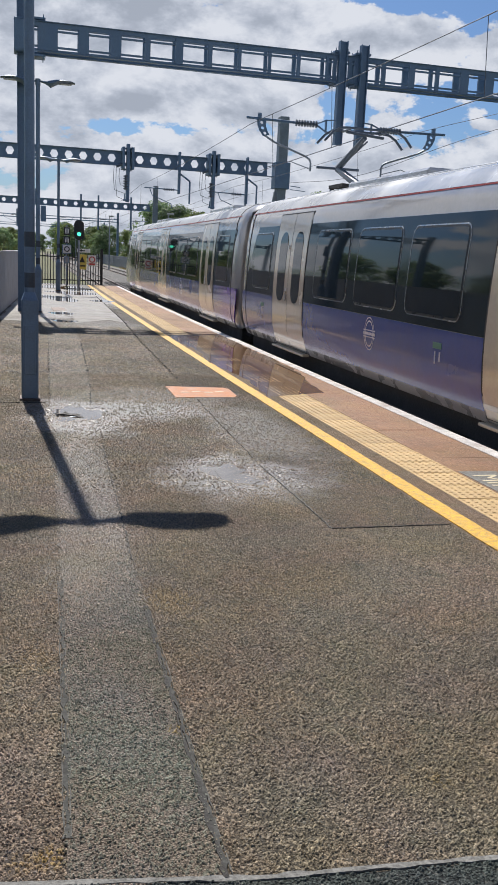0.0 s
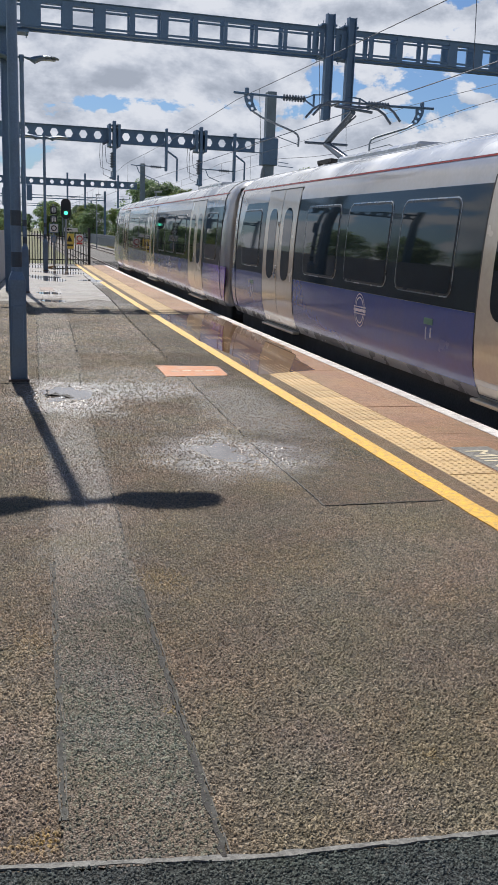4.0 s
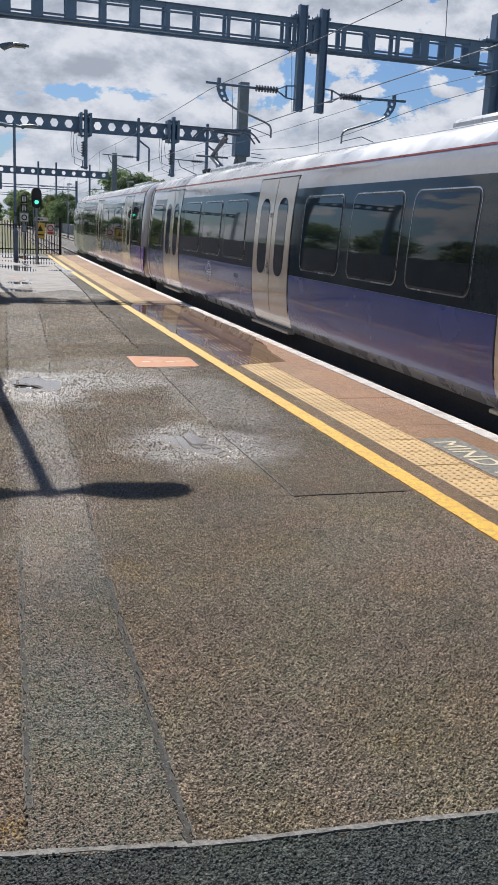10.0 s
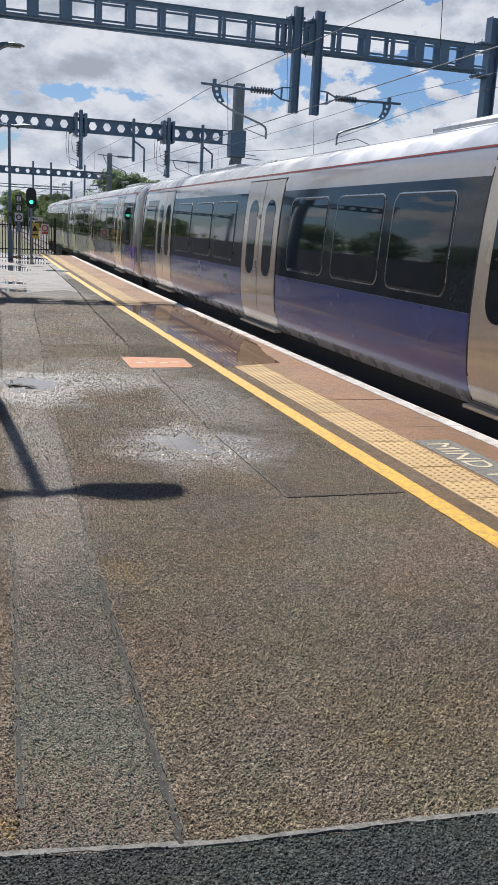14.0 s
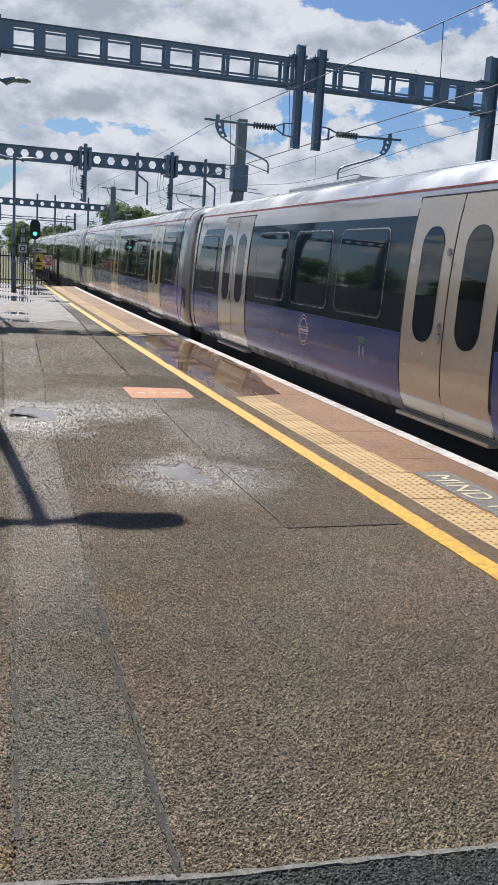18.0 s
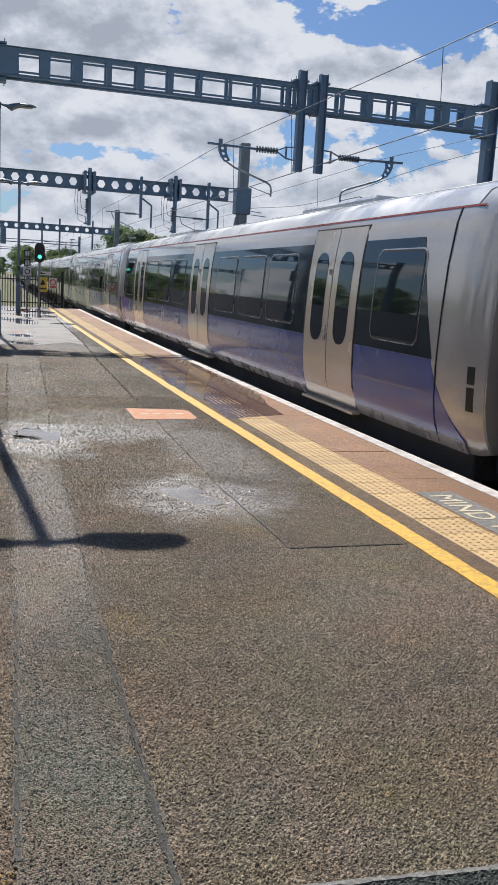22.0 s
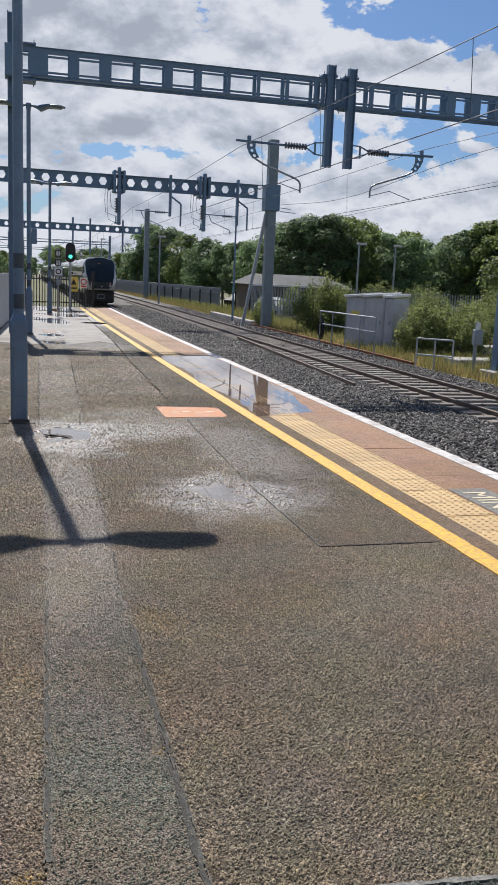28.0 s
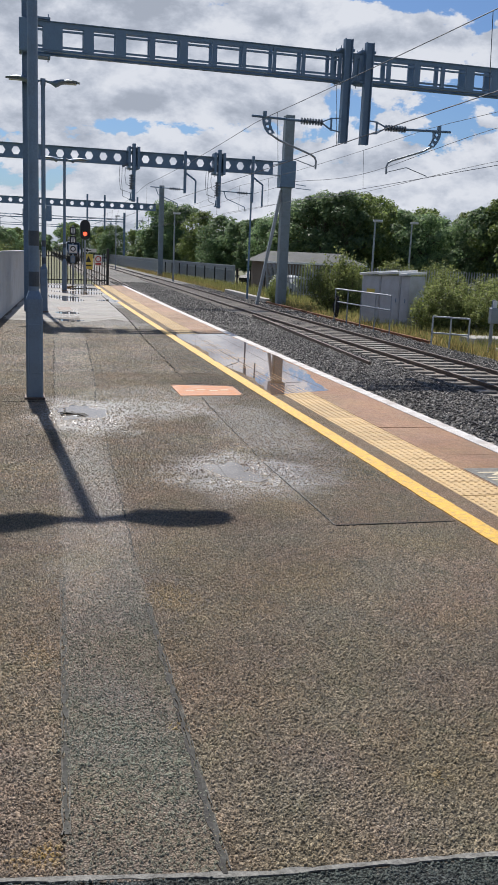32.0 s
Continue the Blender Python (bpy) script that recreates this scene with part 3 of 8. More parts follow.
def pane_levels(y0, y1, z0, z1, r=0.08, grow=0.0):
    y0, y1, z0, z1, r = y0 - grow, y1 + grow, z0 - grow, z1 + grow, r + grow
    lv = []
    for i in range(6):
        a = radians(90 * i / 5)
        lv.append((z0 + r - r * math.cos(a), r - r * math.sin(a)))
    for i in range(1, 5):
        lv.append((z0 + r + (z1 - z0 - 2 * r) * i / 5, 0.0))
    for i in range(6):
        a = radians(90 * i / 5)
        lv.append((z1 - r + r * math.sin(a), r - r * math.cos(a)))
    return [(z, y0 + d, y1 - d) for z, d in lv]


def lin(z0, z1, n=8):
    return [z0 + (z1 - z0) * i / n for i in range(n + 1)]


DOOR_Z0, DOOR_Z1 = 0.22, 2.46
BAND_Z0, BAND_Z1 = 1.03, 2.28
_cache = {}


def shared(key, make, name, material, smooth=True):
    """Mesh data built once and used by every like piece."""
    if key not in _cache:
        _cache[key] = make().data(name, material, smooth)
    return _cache[key]


def both(name, key, make, material, parent, label="", sub=None):
    """The piece on the platform side, and its mirror image on the far side."""
    me = shared(key, make, name, material)
    a = part(name, me, material, parent, label)
    kb = key + ("far",)
    if kb not in _cache:
        m2 = me.copy()
        m2.transform(Matrix.Diagonal((-1, 1, 1, 1)))
        m2.flip_normals()
        _cache[kb] = m2
    b = part(name, _cache[kb], material, parent, label)
    return a, b


def body_mesh(ya, yb, inset=0.05, cab=False):
    mb = Mesh()
    prof = [(-w, z) for z, w in PROF] + [(w, z) for z, w in PROF[-2::-1]]
    k = len(prof)
    stations = [(ya, 0.93), (ya - inset * 1.6, 0.966), (ya - 0.26, 0.990), (ya - 0.55, 1.0), (yb + 0.55, 1.0), (yb + 0.26, 0.990), (yb + inset * 1.6, 0.966), (yb, 0.93)]
    if cab:
        stations = stations[:4] + [(yb, 1.0)] if ya > abs(yb) else [(ya, 1.0)] + stations[4:]
    vs = []
    for y, s in stations:
        for x, z in prof:
            vs.append((x * s, y, 1.4 + (z - 1.4) * (0.5 + 0.5 * s)))
    fs = []
    n = len(stations)
    for i in range(n - 1):
        fs += [(i * k + j, (i + 1) * k + j, (i + 1) * k + (j + 1) % k, i * k + (j + 1) % k) for j in range(k)]
    fs += [tuple(range(k)), tuple(range((n - 1) * k, n * k))[::-1]]
    return mb.add(vs, fs)


def end_plate(y0, y1):
    """A dark plate that closes a car's end behind its pale rim."""
    prof = [(-w * 0.925, 1.4 + (z - 1.4) * 0.955) for z, w in PROF] + [(w * 0.925, 1.4 + (z - 1.4) * 0.955) for z, w in PROF[-2::-1]]
    k = len(prof)
    return Mesh().add([(x, y, z) for y in (y0, y1) for x, z in prof], [tuple(range(k)), tuple(range(k, 2 * k))] + [(i, (i + 1) % k, k + (i + 1) % k, k + i) for i in range(k)])


def roof_mesh(ya, yb):
    """The roof skin above the cantrail, a little proud, with shallow ribs."""
    mb = Mesh()
    ups = [p for p in PROF if p[0] >= 2.56]
    prof = [(-w, z) for z, w in ups] + [(w, z) for z, w in ups[-2::-1]]
    k = len(prof)
    ys = [ya - 0.5, yb + 0.5]
    vs = [(x * 1.003, y, z + 0.004) for y in ys for x, z in prof]
    return mb.add(vs, [(j, k + j, k + j + 1, j + 1) for j in range(k - 1)])


def bogie(parent, y):
    frame_ = Mesh()
    for x in (-0.95, 0.95):
        frame_.bbox(x - 0.09, x + 0.09, y - 1.7, y + 1.7, RAIL + 0.42, RAIL + 0.66, 0.03)
    frame_.bbox(-0.95, 0.95, y - 0.25, y + 0.25, RAIL + 0.4, RAIL + 0.7, 0.03)
    b = part("bogie", frame_, M["under"], parent)
    for dy in (-1.15, 1.15):
        w = Mesh()
        for x in (-0.79, 0.65):
            w.tube((x, y + dy, RAIL + 0.42), (x + 0.14, y + dy, RAIL + 0.42), 0.42, n=20)
        w.tube((-0.7, y + dy, RAIL + 0.42), (0.7, y + dy, RAIL + 0.42), 0.08)
        part("wheelset", w, M["steel"], b)
    for x in (-1.06, 1.06):
        for dy in (-1.15, 1.15):
            part("axle_box", shared(("axle_box", x, y + dy), lambda: Mesh().bbox(x - 0.1, x + 0.1, y + dy - 0.18, y + dy + 0.18, RAIL + 0.28, RAIL + 0.56, 0.03), "axle_box", M["under"], False), M["under"], b)


def doorway(parent, y0, y1):
    """Two sliding leaves with a tall rounded pane each, seals and a sill plate."""
    mid = (y0 + y1) / 2
    for a, b, tag in ((y0, mid - 0.013, "l"), (mid + 0.013, y1, "r")):
        leafs = both("door_leaf", ("leaf", a, b), lambda a=a, b=b: skin([(z, a, b) for z in lin(DOOR_Z0, DOOR_Z1)], 0.012, 0.03), M["door"], parent, "pale sliding door leaf")
        pc = a + (b - a) * (0.52 if tag == "l" else 0.48)
        key = ("dpane", a, b)
        sp = shared(key, lambda: skin(pane_levels(pc - 0.225, pc + 0.225, 0.98, 2.16, 0.2), 0.015, 0.01), "door_pane", M["pane"])
        part("door_pane", sp, M["pane"], leafs[0], "tall dark rounded pane")
        if key + ("far",) not in _cache:
            m2 = sp.copy()
            m2.transform(Matrix.Diagonal((-1, 1, 1, 1)))
            m2.flip_normals()
            _cache[key + ("far",)] = m2
        part("door_pane", _cache[key + ("far",)], M["pane"], leafs[1], "tall dark rounded pane")
    both("door_seal", ("seal", y0, y1), lambda: skin([(z, y0 - 0.034, y1 + 0.034) for z in lin(DOOR_Z0 - 0.01, DOOR_Z1 + 0.02)], 0.008, 0.02), M["rubber"], parent)
    both("door_sill", ("sill", y0, y1), lambda: Mesh().bbox(-1.335, -1.22, y0 - 0.05, y1 + 0.05, 0.135, 0.175, 0.008), M["brass"], parent)
    for zc, r in ((1.05, 0.045), (1.16, 0.035), (1.9, 0.03)):
        both("door_button", ("button", y0, y1, zc), lambda: Mesh().add(*button(mid, zc, r)), M["frame_rim"], parent)


def button(mid, zc, r):
    vs, fs = [], []
    for n0 in (0,):
        x = -half(zc) - 0.03
        ring = [(x, mid + 0.075 + r * math.cos(2 * math.pi * i / 10), zc + 1.3 * r * math.sin(2 * math.pi * i / 10)) for i in range(10)]
        vs += ring + [(x + 0.03, p[1], p[2]) for p in ring]
        fs += [tuple(n0 + i for i in range(10))] + [(n0 + i, n0 + (i + 1) % 10, n0 + 10 + (i + 1) % 10, n0 + 10 + i) for i in range(10)]
    return vs, fs


def window(parent, y0, y1, z0=1.17, z1=2.13):
    rim = both("window_rim", ("rim", y0, y1), lambda: skin(pane_levels(y0, y1, z0, z1, 0.09, 0.040), 0.009, 0.015), M["frame_rim"], parent)
    seal = both("window_seal", ("wseal", y0, y1), lambda: skin(pane_levels(y0, y1, z0, z1, 0.09, 0.026), 0.012, 0.015), M["frame"], parent)
    both("window_pane", ("wpane", y0, y1), lambda: skin(pane_levels(y0, y1, z0, z1, 0.09), 0.015, 0.012), M["pane"], parent)


def panel(parent, name, key, levels, off, material, label=""):
    both(name, key, lambda: skin(levels, off, 0.01), material, parent, label)


def emblem(parent, y, z=0.79):
    """A ring with a bar across, drawn as plain shapes."""
    def ring():
        mb = Mesh()
        for r0, r1 in ((0.125, 0.14), (0.165, 0.175)):
            n = 28
            vs = []
            for i in range(n):
                a = 2 * math.pi * i / n
                for r in (r0, r1):
                    zz = z + 1.25 * r * math.sin(a)
                    vs.append((-half(zz) - 0.0085, y + r * math.cos(a), zz))
            mb.add(vs, [(2 * i, 2 * i + 1, (2 * i + 3) % (2 * n), (2 * i + 2) % (2 * n)) for i in range(n)])
        return mb
    M.setdefault("decal", mat("white_decal", (0.62, 0.60, 0.66), 0.3, vary=0.05, bump=0.0))
    both("emblem_ring", ("emb", y), ring, M["decal"], parent, "white ring emblem")
    for k, (za, zb) in enumerate(((-0.05, -0.038), (-0.018, 0.018), (0.038, 0.05))):
        both("emblem_bar", ("embbar", y, k), lambda: skin([(z + za, y - 0.2, y + 0.2), (z + zb, y - 0.2, y + 0.2)], 0.010, 0.006), M["decal"], parent, "white emblem bar")


def notice(parent, y):
    """A small green notice above two dark marks."""
    M.setdefault("green_decal", mat("green_decal", (0.08, 0.20, 0.15), 0.35, vary=0.1, bump=0.0))
    both("notice", ("not", y), lambda: skin([(0.81, y - 0.105, y + 0.105), (0.88, y - 0.105, y + 0.105)], 0.0085, 0.006), M["green_decal"], parent, "small green notice")
    both("notice_mark", ("notb", y), lambda: skin([(0.64, y + 0.035, y + 0.06), (0.78, y + 0.035, y + 0.06)], 0.0085, 0.006), M["decal"], parent)
    both("notice_mark", ("notc", y), lambda: skin([(0.67, y - 0.08, y - 0.055), (0.78, y - 0.08, y - 0.055)], 0.0085, 0.006), M["decal"], parent)


HALF = 11.5       # half a car between the middles of its gangways


def fade_paint(name, y_blue, y_purple):
    """Blue paint that turns purple towards one end of the car."""
    m = M["blue"].copy()
    m.name = name
    ns, ls = m.node_tree.nodes, m.node_tree.links
    tc, sp, mr, mx = (ns.new(k) for k in ("ShaderNodeTexCoord", "ShaderNodeSeparateXYZ", "ShaderNodeMapRange", "ShaderNodeMix"))
    mx.data_type = "RGBA"
    ls.new(tc.outputs["Object"], sp.inputs[0])
    ls.new(sp.outputs[1], mr.inputs[0])
    mr.inputs["From Min"].default_value, mr.inputs["From Max"].default_value = y_blue, y_purple
    b = ns["Principled BSDF"]
    src = b.inputs["Base Color"].links[0].from_socket
    ls.new(mr.outputs[0], mx.inputs["Factor"])
    ls.new(src, mx.inputs["A"])
    mx.inputs["B"].default_value = (0.135, 0.030, 0.44, 1)
    ls.new(mx.outputs["Result"], b.inputs["Base Color"])
    return m


M["purple_lead"] = fade_paint("blue_to_purple_leading", HALF - 1.75, HALF - 1.15)
M["purple_trail"] = fade_paint("blue_to_purple_trailing", -HALF + 2.1, -HALF + 1.5)


def car(kind, lead, trail):
    """One car, 23 m between the middles of its gangways; +y is the way it travels. kind: mid, front or rear cab.
    lead, trail: which ends are purple."""
    c = thing("train_car", "white, blue and dark-banded suburban train car on the near track", "train car", "cars of the train")
    L = HALF
    cab = kind != "mid"
    sg = -1 if kind == "front" else 1

    def Y(u):
        """u metres from the leading gangway (in the front car from the trailing one)."""
        return sg * (L - u)

    def span(u0, u1):
        a, b = Y(u0), Y(u1)
        return min(a, b), max(a, b)
    yb, ya = span(0.21, 21.7 if cab else 22.79)
    part("body", shared(("body", ya, yb), lambda: body_mesh(ya, yb, 0.05, cab), "body", M["body"]), M["body"], c)
    part("roof_skin", shared(("roof", ya, yb), lambda: roof_mesh(ya, yb), "roof_skin", M["roof"]), M["roof"], c, "pale ribbed roof skin")
    for x, z in ((-0.72, 2.848), (-0.44, 2.893), (-0.15, 2.910), (0.15, 2.910), (0.44, 2.893), (0.72, 2.848)):
        part("roof_rib", shared(("rib", ya, yb, x), lambda: Mesh().bbox(x - 0.03, x + 0.03, yb + 0.9, ya - 0.9, z - 0.02, z + 0.022, 0.01), "roof_rib", M["roof"], False), M["roof"], c)
    both("red_line", ("red", ya, yb), lambda: skin([(2.545, yb + 0.36, ya - 0.36), (2.56, yb + 0.36, ya - 0.36)], 0.005, 0.01), M["red"], c, "thin red line along the cantrail")
    doors = [(2.72, 4.48), (10.46, 12.27), (18.08, 19.84)]
    wins = [(1.2, 2.38), (5.0, 6.4), (6.78, 8.15), (8.5, 9.85), (12.8, 14.18), (14.55, 15.9), (16.2, 17.5), (20.35, 21.5)]
    last_cut = 21.85
    if cab:
        doors[2] = (17.75, 19.4)
        wins = wins[:6] + [(16.0, 17.2), (19.75, 20.25)]
        last_cut = 20.87
    key = (kind, lead, trail)
    cuts = [0.62] + [x for d in doors for x in (d[0] - 0.036, d[1] + 0.036)] + [last_cut]
    near_purple = trail if kind == "front" else lead      # the end at u = 0
    far_purple = trail and not cab                        # the end at u = 23
    for i in range(0, len(cuts), 2):
        u0, u1 = cuts[i], cuts[i + 1]
        first, last = i == 0, i == len(cuts) - 2
        lv, lb = [], []
        for z in lin(BAND_Z0, BAND_Z1):
            t = (z - BAND_Z0) / (BAND_Z1 - BAND_Z0)
            a, b = u0, u1
            if first:
                a = u0 + (0.25 * (1 - t) if near_purple else 0.72 * t - 0.05)
            if last and not cab:
                b = u1 + (0.62 * t - 0.27 if far_purple else 0.05 - 0.5 * t)
            lv.append((z, *span(a, b)))
        panel(c, "window_band", ("band", *key, i), lv, 0.004, M["band"])
        for z in lin(0.286, BAND_Z0 - 0.004):
            t = (z - 0.2) / (BAND_Z0 - 0.2)
            a, b = u0, u1
            if first:
                a = 0.16 + 0.5 * (1 - t) ** 2 if near_purple else 0.42 + 0.05 * (1 - t)
            if last and not cab:
                b = 22.55 - 0.45 * (1 - t) ** 1.6 if far_purple else 21.88 + 0.78 * (1 - t) ** 1.4
            lb.append((z, *span(a, b)))
        sa, sb = lb[0][1], lb[0][2]
        panel(c, "sole_bar", ("sole", *key, i), [(z, sa, sb) for z in lin(0.165, 0.283, 3)], 0.006, M["sole"], "grey sole bar under the panels")
        pm = M["blue"]
        if first and near_purple:
            pm = M["purple_lead"] if sg > 0 else M["purple_trail"]
        if last and far_purple:
            pm = M["purple_trail"]
        panel(c, "lower_panel", ("blue", *key, i), lb, 0.004, pm, "glossy blue lower panel, purple at the car's end" if pm is not M["blue"] else "glossy blue lower panel")
    if cab:
        lp = []
        for z in lin(0.20, BAND_Z0 - 0.004):
            t = (z - 0.2) / (BAND_Z0 - 0.2)
            lp.append((z, *span(20.89, 21.60 + 0.45 * (1 - t) ** 1.5)))
        panel(c, "purple_panel", ("purple", *key), lp, 0.0045, M["purple"], "purple panel beside the cab")
    for u0, u1 in doors:
        doorway(c, *span(u0, u1))
    for u0, u1 in wins:
        window(c, *span(u0, u1))
    emblem(c, Y(7.42))
    notice(c, Y(9.42))
    if not cab:
        notice(c, Y(2.0))
    for u in ((0.72, 22.0) if not cab else (0.72,)):
        both("panel_seam", ("seam", Y(u)), lambda: skin([(z, Y(u) - 0.008, Y(u) + 0.008) for z in lin(0.2, 2.55, 30)], 0.009, 0.01), M["rubber"], c)
    un = Mesh()
    un.bbox(-1.12, 1.12, yb + 0.3, ya - 0.3, -0.12, 0.17, 0.02)
    part("underframe", un, M["under"], c)
    for u0, u1 in ((7.2, 9.4), (9.9, 12.6), (13.2, 15.4)):
        part("equipment_case", Mesh().bbox(-1.2, 1.2, *span(u0, u1), RAIL + 0.28, -0.1, 0.04), M["under"], c)
    for u in (4.0, 19.0):
        bogie(c, Y(u))
    gang = {"mid": (L, -L), "front": (), "rear": (L,)}[kind]
    for y in gang:
        if y > 0:
            g = Mesh()
            g.bbox(-0.98, 0.98, y - 0.185, y + 0.185, 0.0, 2.58, 0.05)
            gw = part("gangway", g, M["rubber"], c, "black corrugated gangway")
            for k in range(4):
                yy = y - 0.17 + k * 0.09
                part("fold", Mesh().bbox(-1.10, 1.10, yy, yy + 0.05, 0.03, 2.64, 0.02), M["rubber"], gw)
    for y, sgn in ((yb, -1), (ya, 1)):
        if abs(y) > 11:
            part("end_plate", shared(("endp", y), lambda: end_plate(y, y + sgn * 0.02), "end_plate", M["body"], False), M["body"], c, "pale end plate")
    if abs(yb) > 11:
        for z0, z1 in ((0.60, 0.83), (0.86, 1.03)):
            rows = [(yb + 0.10, 0.9687), (yb + 0.20, 0.9825)]
            part("data_plate", shared(("plate", yb, z0), lambda: Mesh().add([(-half(z) * k - d, y, z) for d in (0.006, -0.01) for z in (z0, z1) for y, k in rows],
                 [(0, 1, 3, 2), (4, 6, 7, 5), (0, 4, 5, 1), (2, 3, 7, 6), (0, 2, 6, 4), (1, 5, 7, 3)]), "data_plate", M["frame"], False), M["frame"], c, "small black data plate")
    for u0, u1 in ((4.2, 7.2), (15.5, 18.5)):
        y0, y1 = span(u0, u1)
        part("roof_unit", Mesh().bbox(-0.62, 0.62, y0, y1, 2.86, 2.985, 0.04), M["roof"], c, "low roof unit")
    return c


def cab_nose(c, kind):
    """The rounded, raked cab end."""
    sg = -1 if kind == "front" else 1

    def put(x, u, z):
        return Vector((x, sg * (HALF - u), z))

    def face_u(x, z):
        """How far out the face stands at (x, z)."""
        a = min(1.0, abs(x) / 1.36)
        rake = 1.38 * (max(0.0, z - 0.9) / 1.86) ** 1.3
        return 23.85 - 0.40 * a ** 2.5 - 0.34 * a ** 8 - rake - 0.5 * max(0.0, 0.42 - z)
    zs = [0.33, 0.36, 0.41, 0.5, 0.7, 0.95, 1.2, 1.5, 1.8, 2.1, 2.3, 2.42, 2.5, 2.57, 2.64, 2.70, 2.75, 2.80, 2.84, 2.875, 2.90]
    rows = []
    for z in zs:
        w = half(z)
        wf = w * 0.98
        ue = face_u(wf, z)
        row = []
        for k, t in enumerate((0.0, 0.35, 0.7, 0.9)):
            row.append(put(-(w + (wf - w) * t ** 3), 21.6 + (ue - 0.06 - 21.6) * t, z))
        for i in range(15):
            x = -wf + 2 * wf * i / 14
            row.append(put(x, face_u(x, z), z))
        row += [Vector((-p.x, p.y, p.z)) for p in row[3::-1]]
        rows.append(row)
    n = len(rows[0])
    mb = Mesh().add([p for r in rows for p in r], [(j * n + i, j * n + i + 1, (j + 1) * n + i + 1, (j + 1) * n + i) for j in range(len(rows) - 1) for i in range(n - 1)] + [tuple(range((len(rows) - 1) * n, len(rows) * n))])
    nose = part("cab_nose", mb, M["body"], c, "rounded pale cab end", smooth=True)

    def mask(zw, off, nx=16, nz=18):
        """A patch on the face between heights, with its half-width at each."""
        pts = []
        z0, z1 = zw[0][0], zw[-1][0]
        for j in range(nz + 1):
            z = z0 + (z1 - z0) * j / nz
            for (za, wa), (zb, wb) in zip(zw, zw[1:]):
                if z <= zb + 1e-6:
                    w = wa + (wb - wa) * (z - za) / (zb - za)
                    break
            pts.append([put(-w + 2 * w * i / nx, face_u(-w + 2 * w * i / nx, z) + off, z) for i in range(nx + 1)])
        back = put(0, 0.06, 0) - put(0, 0, 0)
        vs = [p for r in pts for p in r] + [p - back for r in pts for p in r]
        k = (nx + 1) * (nz + 1)
        f = []
        for j in range(nz):
            for i in range(nx):
                a = j * (nx + 1) + i
                f += [(a, a + 1, a + nx + 2, a + nx + 1), (k + a, k + a + nx + 1, k + a + nx + 2, k + a + 1)]
        edge_ = [i for i in range(nx + 1)] + [j * (nx + 1) + nx for j in range(1, nz + 1)] + [nz * (nx + 1) + i for i in range(nx - 1, -1, -1)] + [j * (nx + 1) for j in range(nz - 1, 0, -1)]
        for a, b in zip(edge_, edge_[1:] + edge_[:1]):
            f.append((a, b, k + b, k + a))
        return Mesh().add(vs, f)
    part("face_mask", mask([(0.44, 0.62), (0.47, 0.73), (0.54, 0.83), (0.8, 0.94), (1.7, 1.13), (2.3, 1.18), (2.52, 1.15), (2.64, 1.09), (2.74, 0.98), (2.82, 0.80), (2.87, 0.60), (2.895, 0.36)], 0.012), M["mask"], nose, "glossy black face mask", smooth=True)
    part("windscreen", mask([(1.08, 0.80), (1.14, 0.90), (1.7, 1.02), (2.3, 1.04), (2.46, 1.00), (2.55, 0.90), (2.60, 0.74)], 0.022), M["mask"], nose, "wide dark windscreen", smooth=True)
    for x in (-0.74, 0.74):
        uu = face_u(x, 0.88)
        part("tail_lamp", Mesh().tube(put(x, uu - 0.03, 0.885), put(x, uu + 0.03, 0.885), 0.05, n=14), M["tail"], nose, "lit red tail lamp")
        part("headlamp", Mesh().tube(put(x, uu - 0.03, 0.68), put(x, uu + 0.03, 0.68), 0.10, n=16), M["lens"], nose, "unlit round headlamp")
    def side(u, z):
        """A point just proud of the nose's platform side."""
        w = half(z)
        ue = face_u(w * 0.98, z) - 0.06
        t = min(1.0, (u - 21.6) / (ue - 21.6) * 0.9)
        return put(-(w - 0.02 * w * t ** 3) - 0.002, u, z)
    part("panel_seam", Mesh().path([side(u, z) for u, z in ((22.30, 0.36), (22.30, 0.72), (22.34, 0.82), (22.44, 0.90), (22.60, 0.95), (22.85, 0.99), (23.05, 1.02))], 0.006, 5), M["rubber"], nose)
    uf = face_u(0, 0.6)

    def block(x0, x1, u0, u1, z0, z1, e):
        y0, y1 = sorted((put(0, u0, 0).y, put(0, u1, 0).y))
        return Mesh().bbox(x0, x1, y0, y1, z0, z1, e)
    part("front_hatch", block(-0.36, 0.36, uf - 0.1, uf + 0.02, 0.46, 0.98, 0.012), M["mask"], nose)
    em = part("emblem", Mesh().tube(put(0.06, uf + 0.03, 0.62), put(0.06, uf + 0.042, 0.62), 0.045, n=14), M["decal"], nose, "small white round emblem")
    part("number_display", block(-0.20, 0.02, face_u(0, 2.42) - 0.05, face_u(0, 2.42) + 0.045, 2.38, 2.45, 0.01), M["display"], nose, "dim red number display")
    part("bumper", mask([(0.34, 1.05), (0.42, 1.08)], 0.02, 12, 2), M["body"], nose, "pale lower lip", smooth=True)
    cp = block(-0.3, 0.3, uf - 0.5, uf + 0.1, -0.34, 0.0, 0.05)
    cp.tube(put(0, uf, -0.16), put(0, uf + 0.2, -0.16), 0.11, n=12)
    cp.tube(put(-0.45, uf - 0.2, -0.30), put(-0.45, uf + 0.05, -0.30), 0.05)
    part("coupler", cp, M["under"], nose)
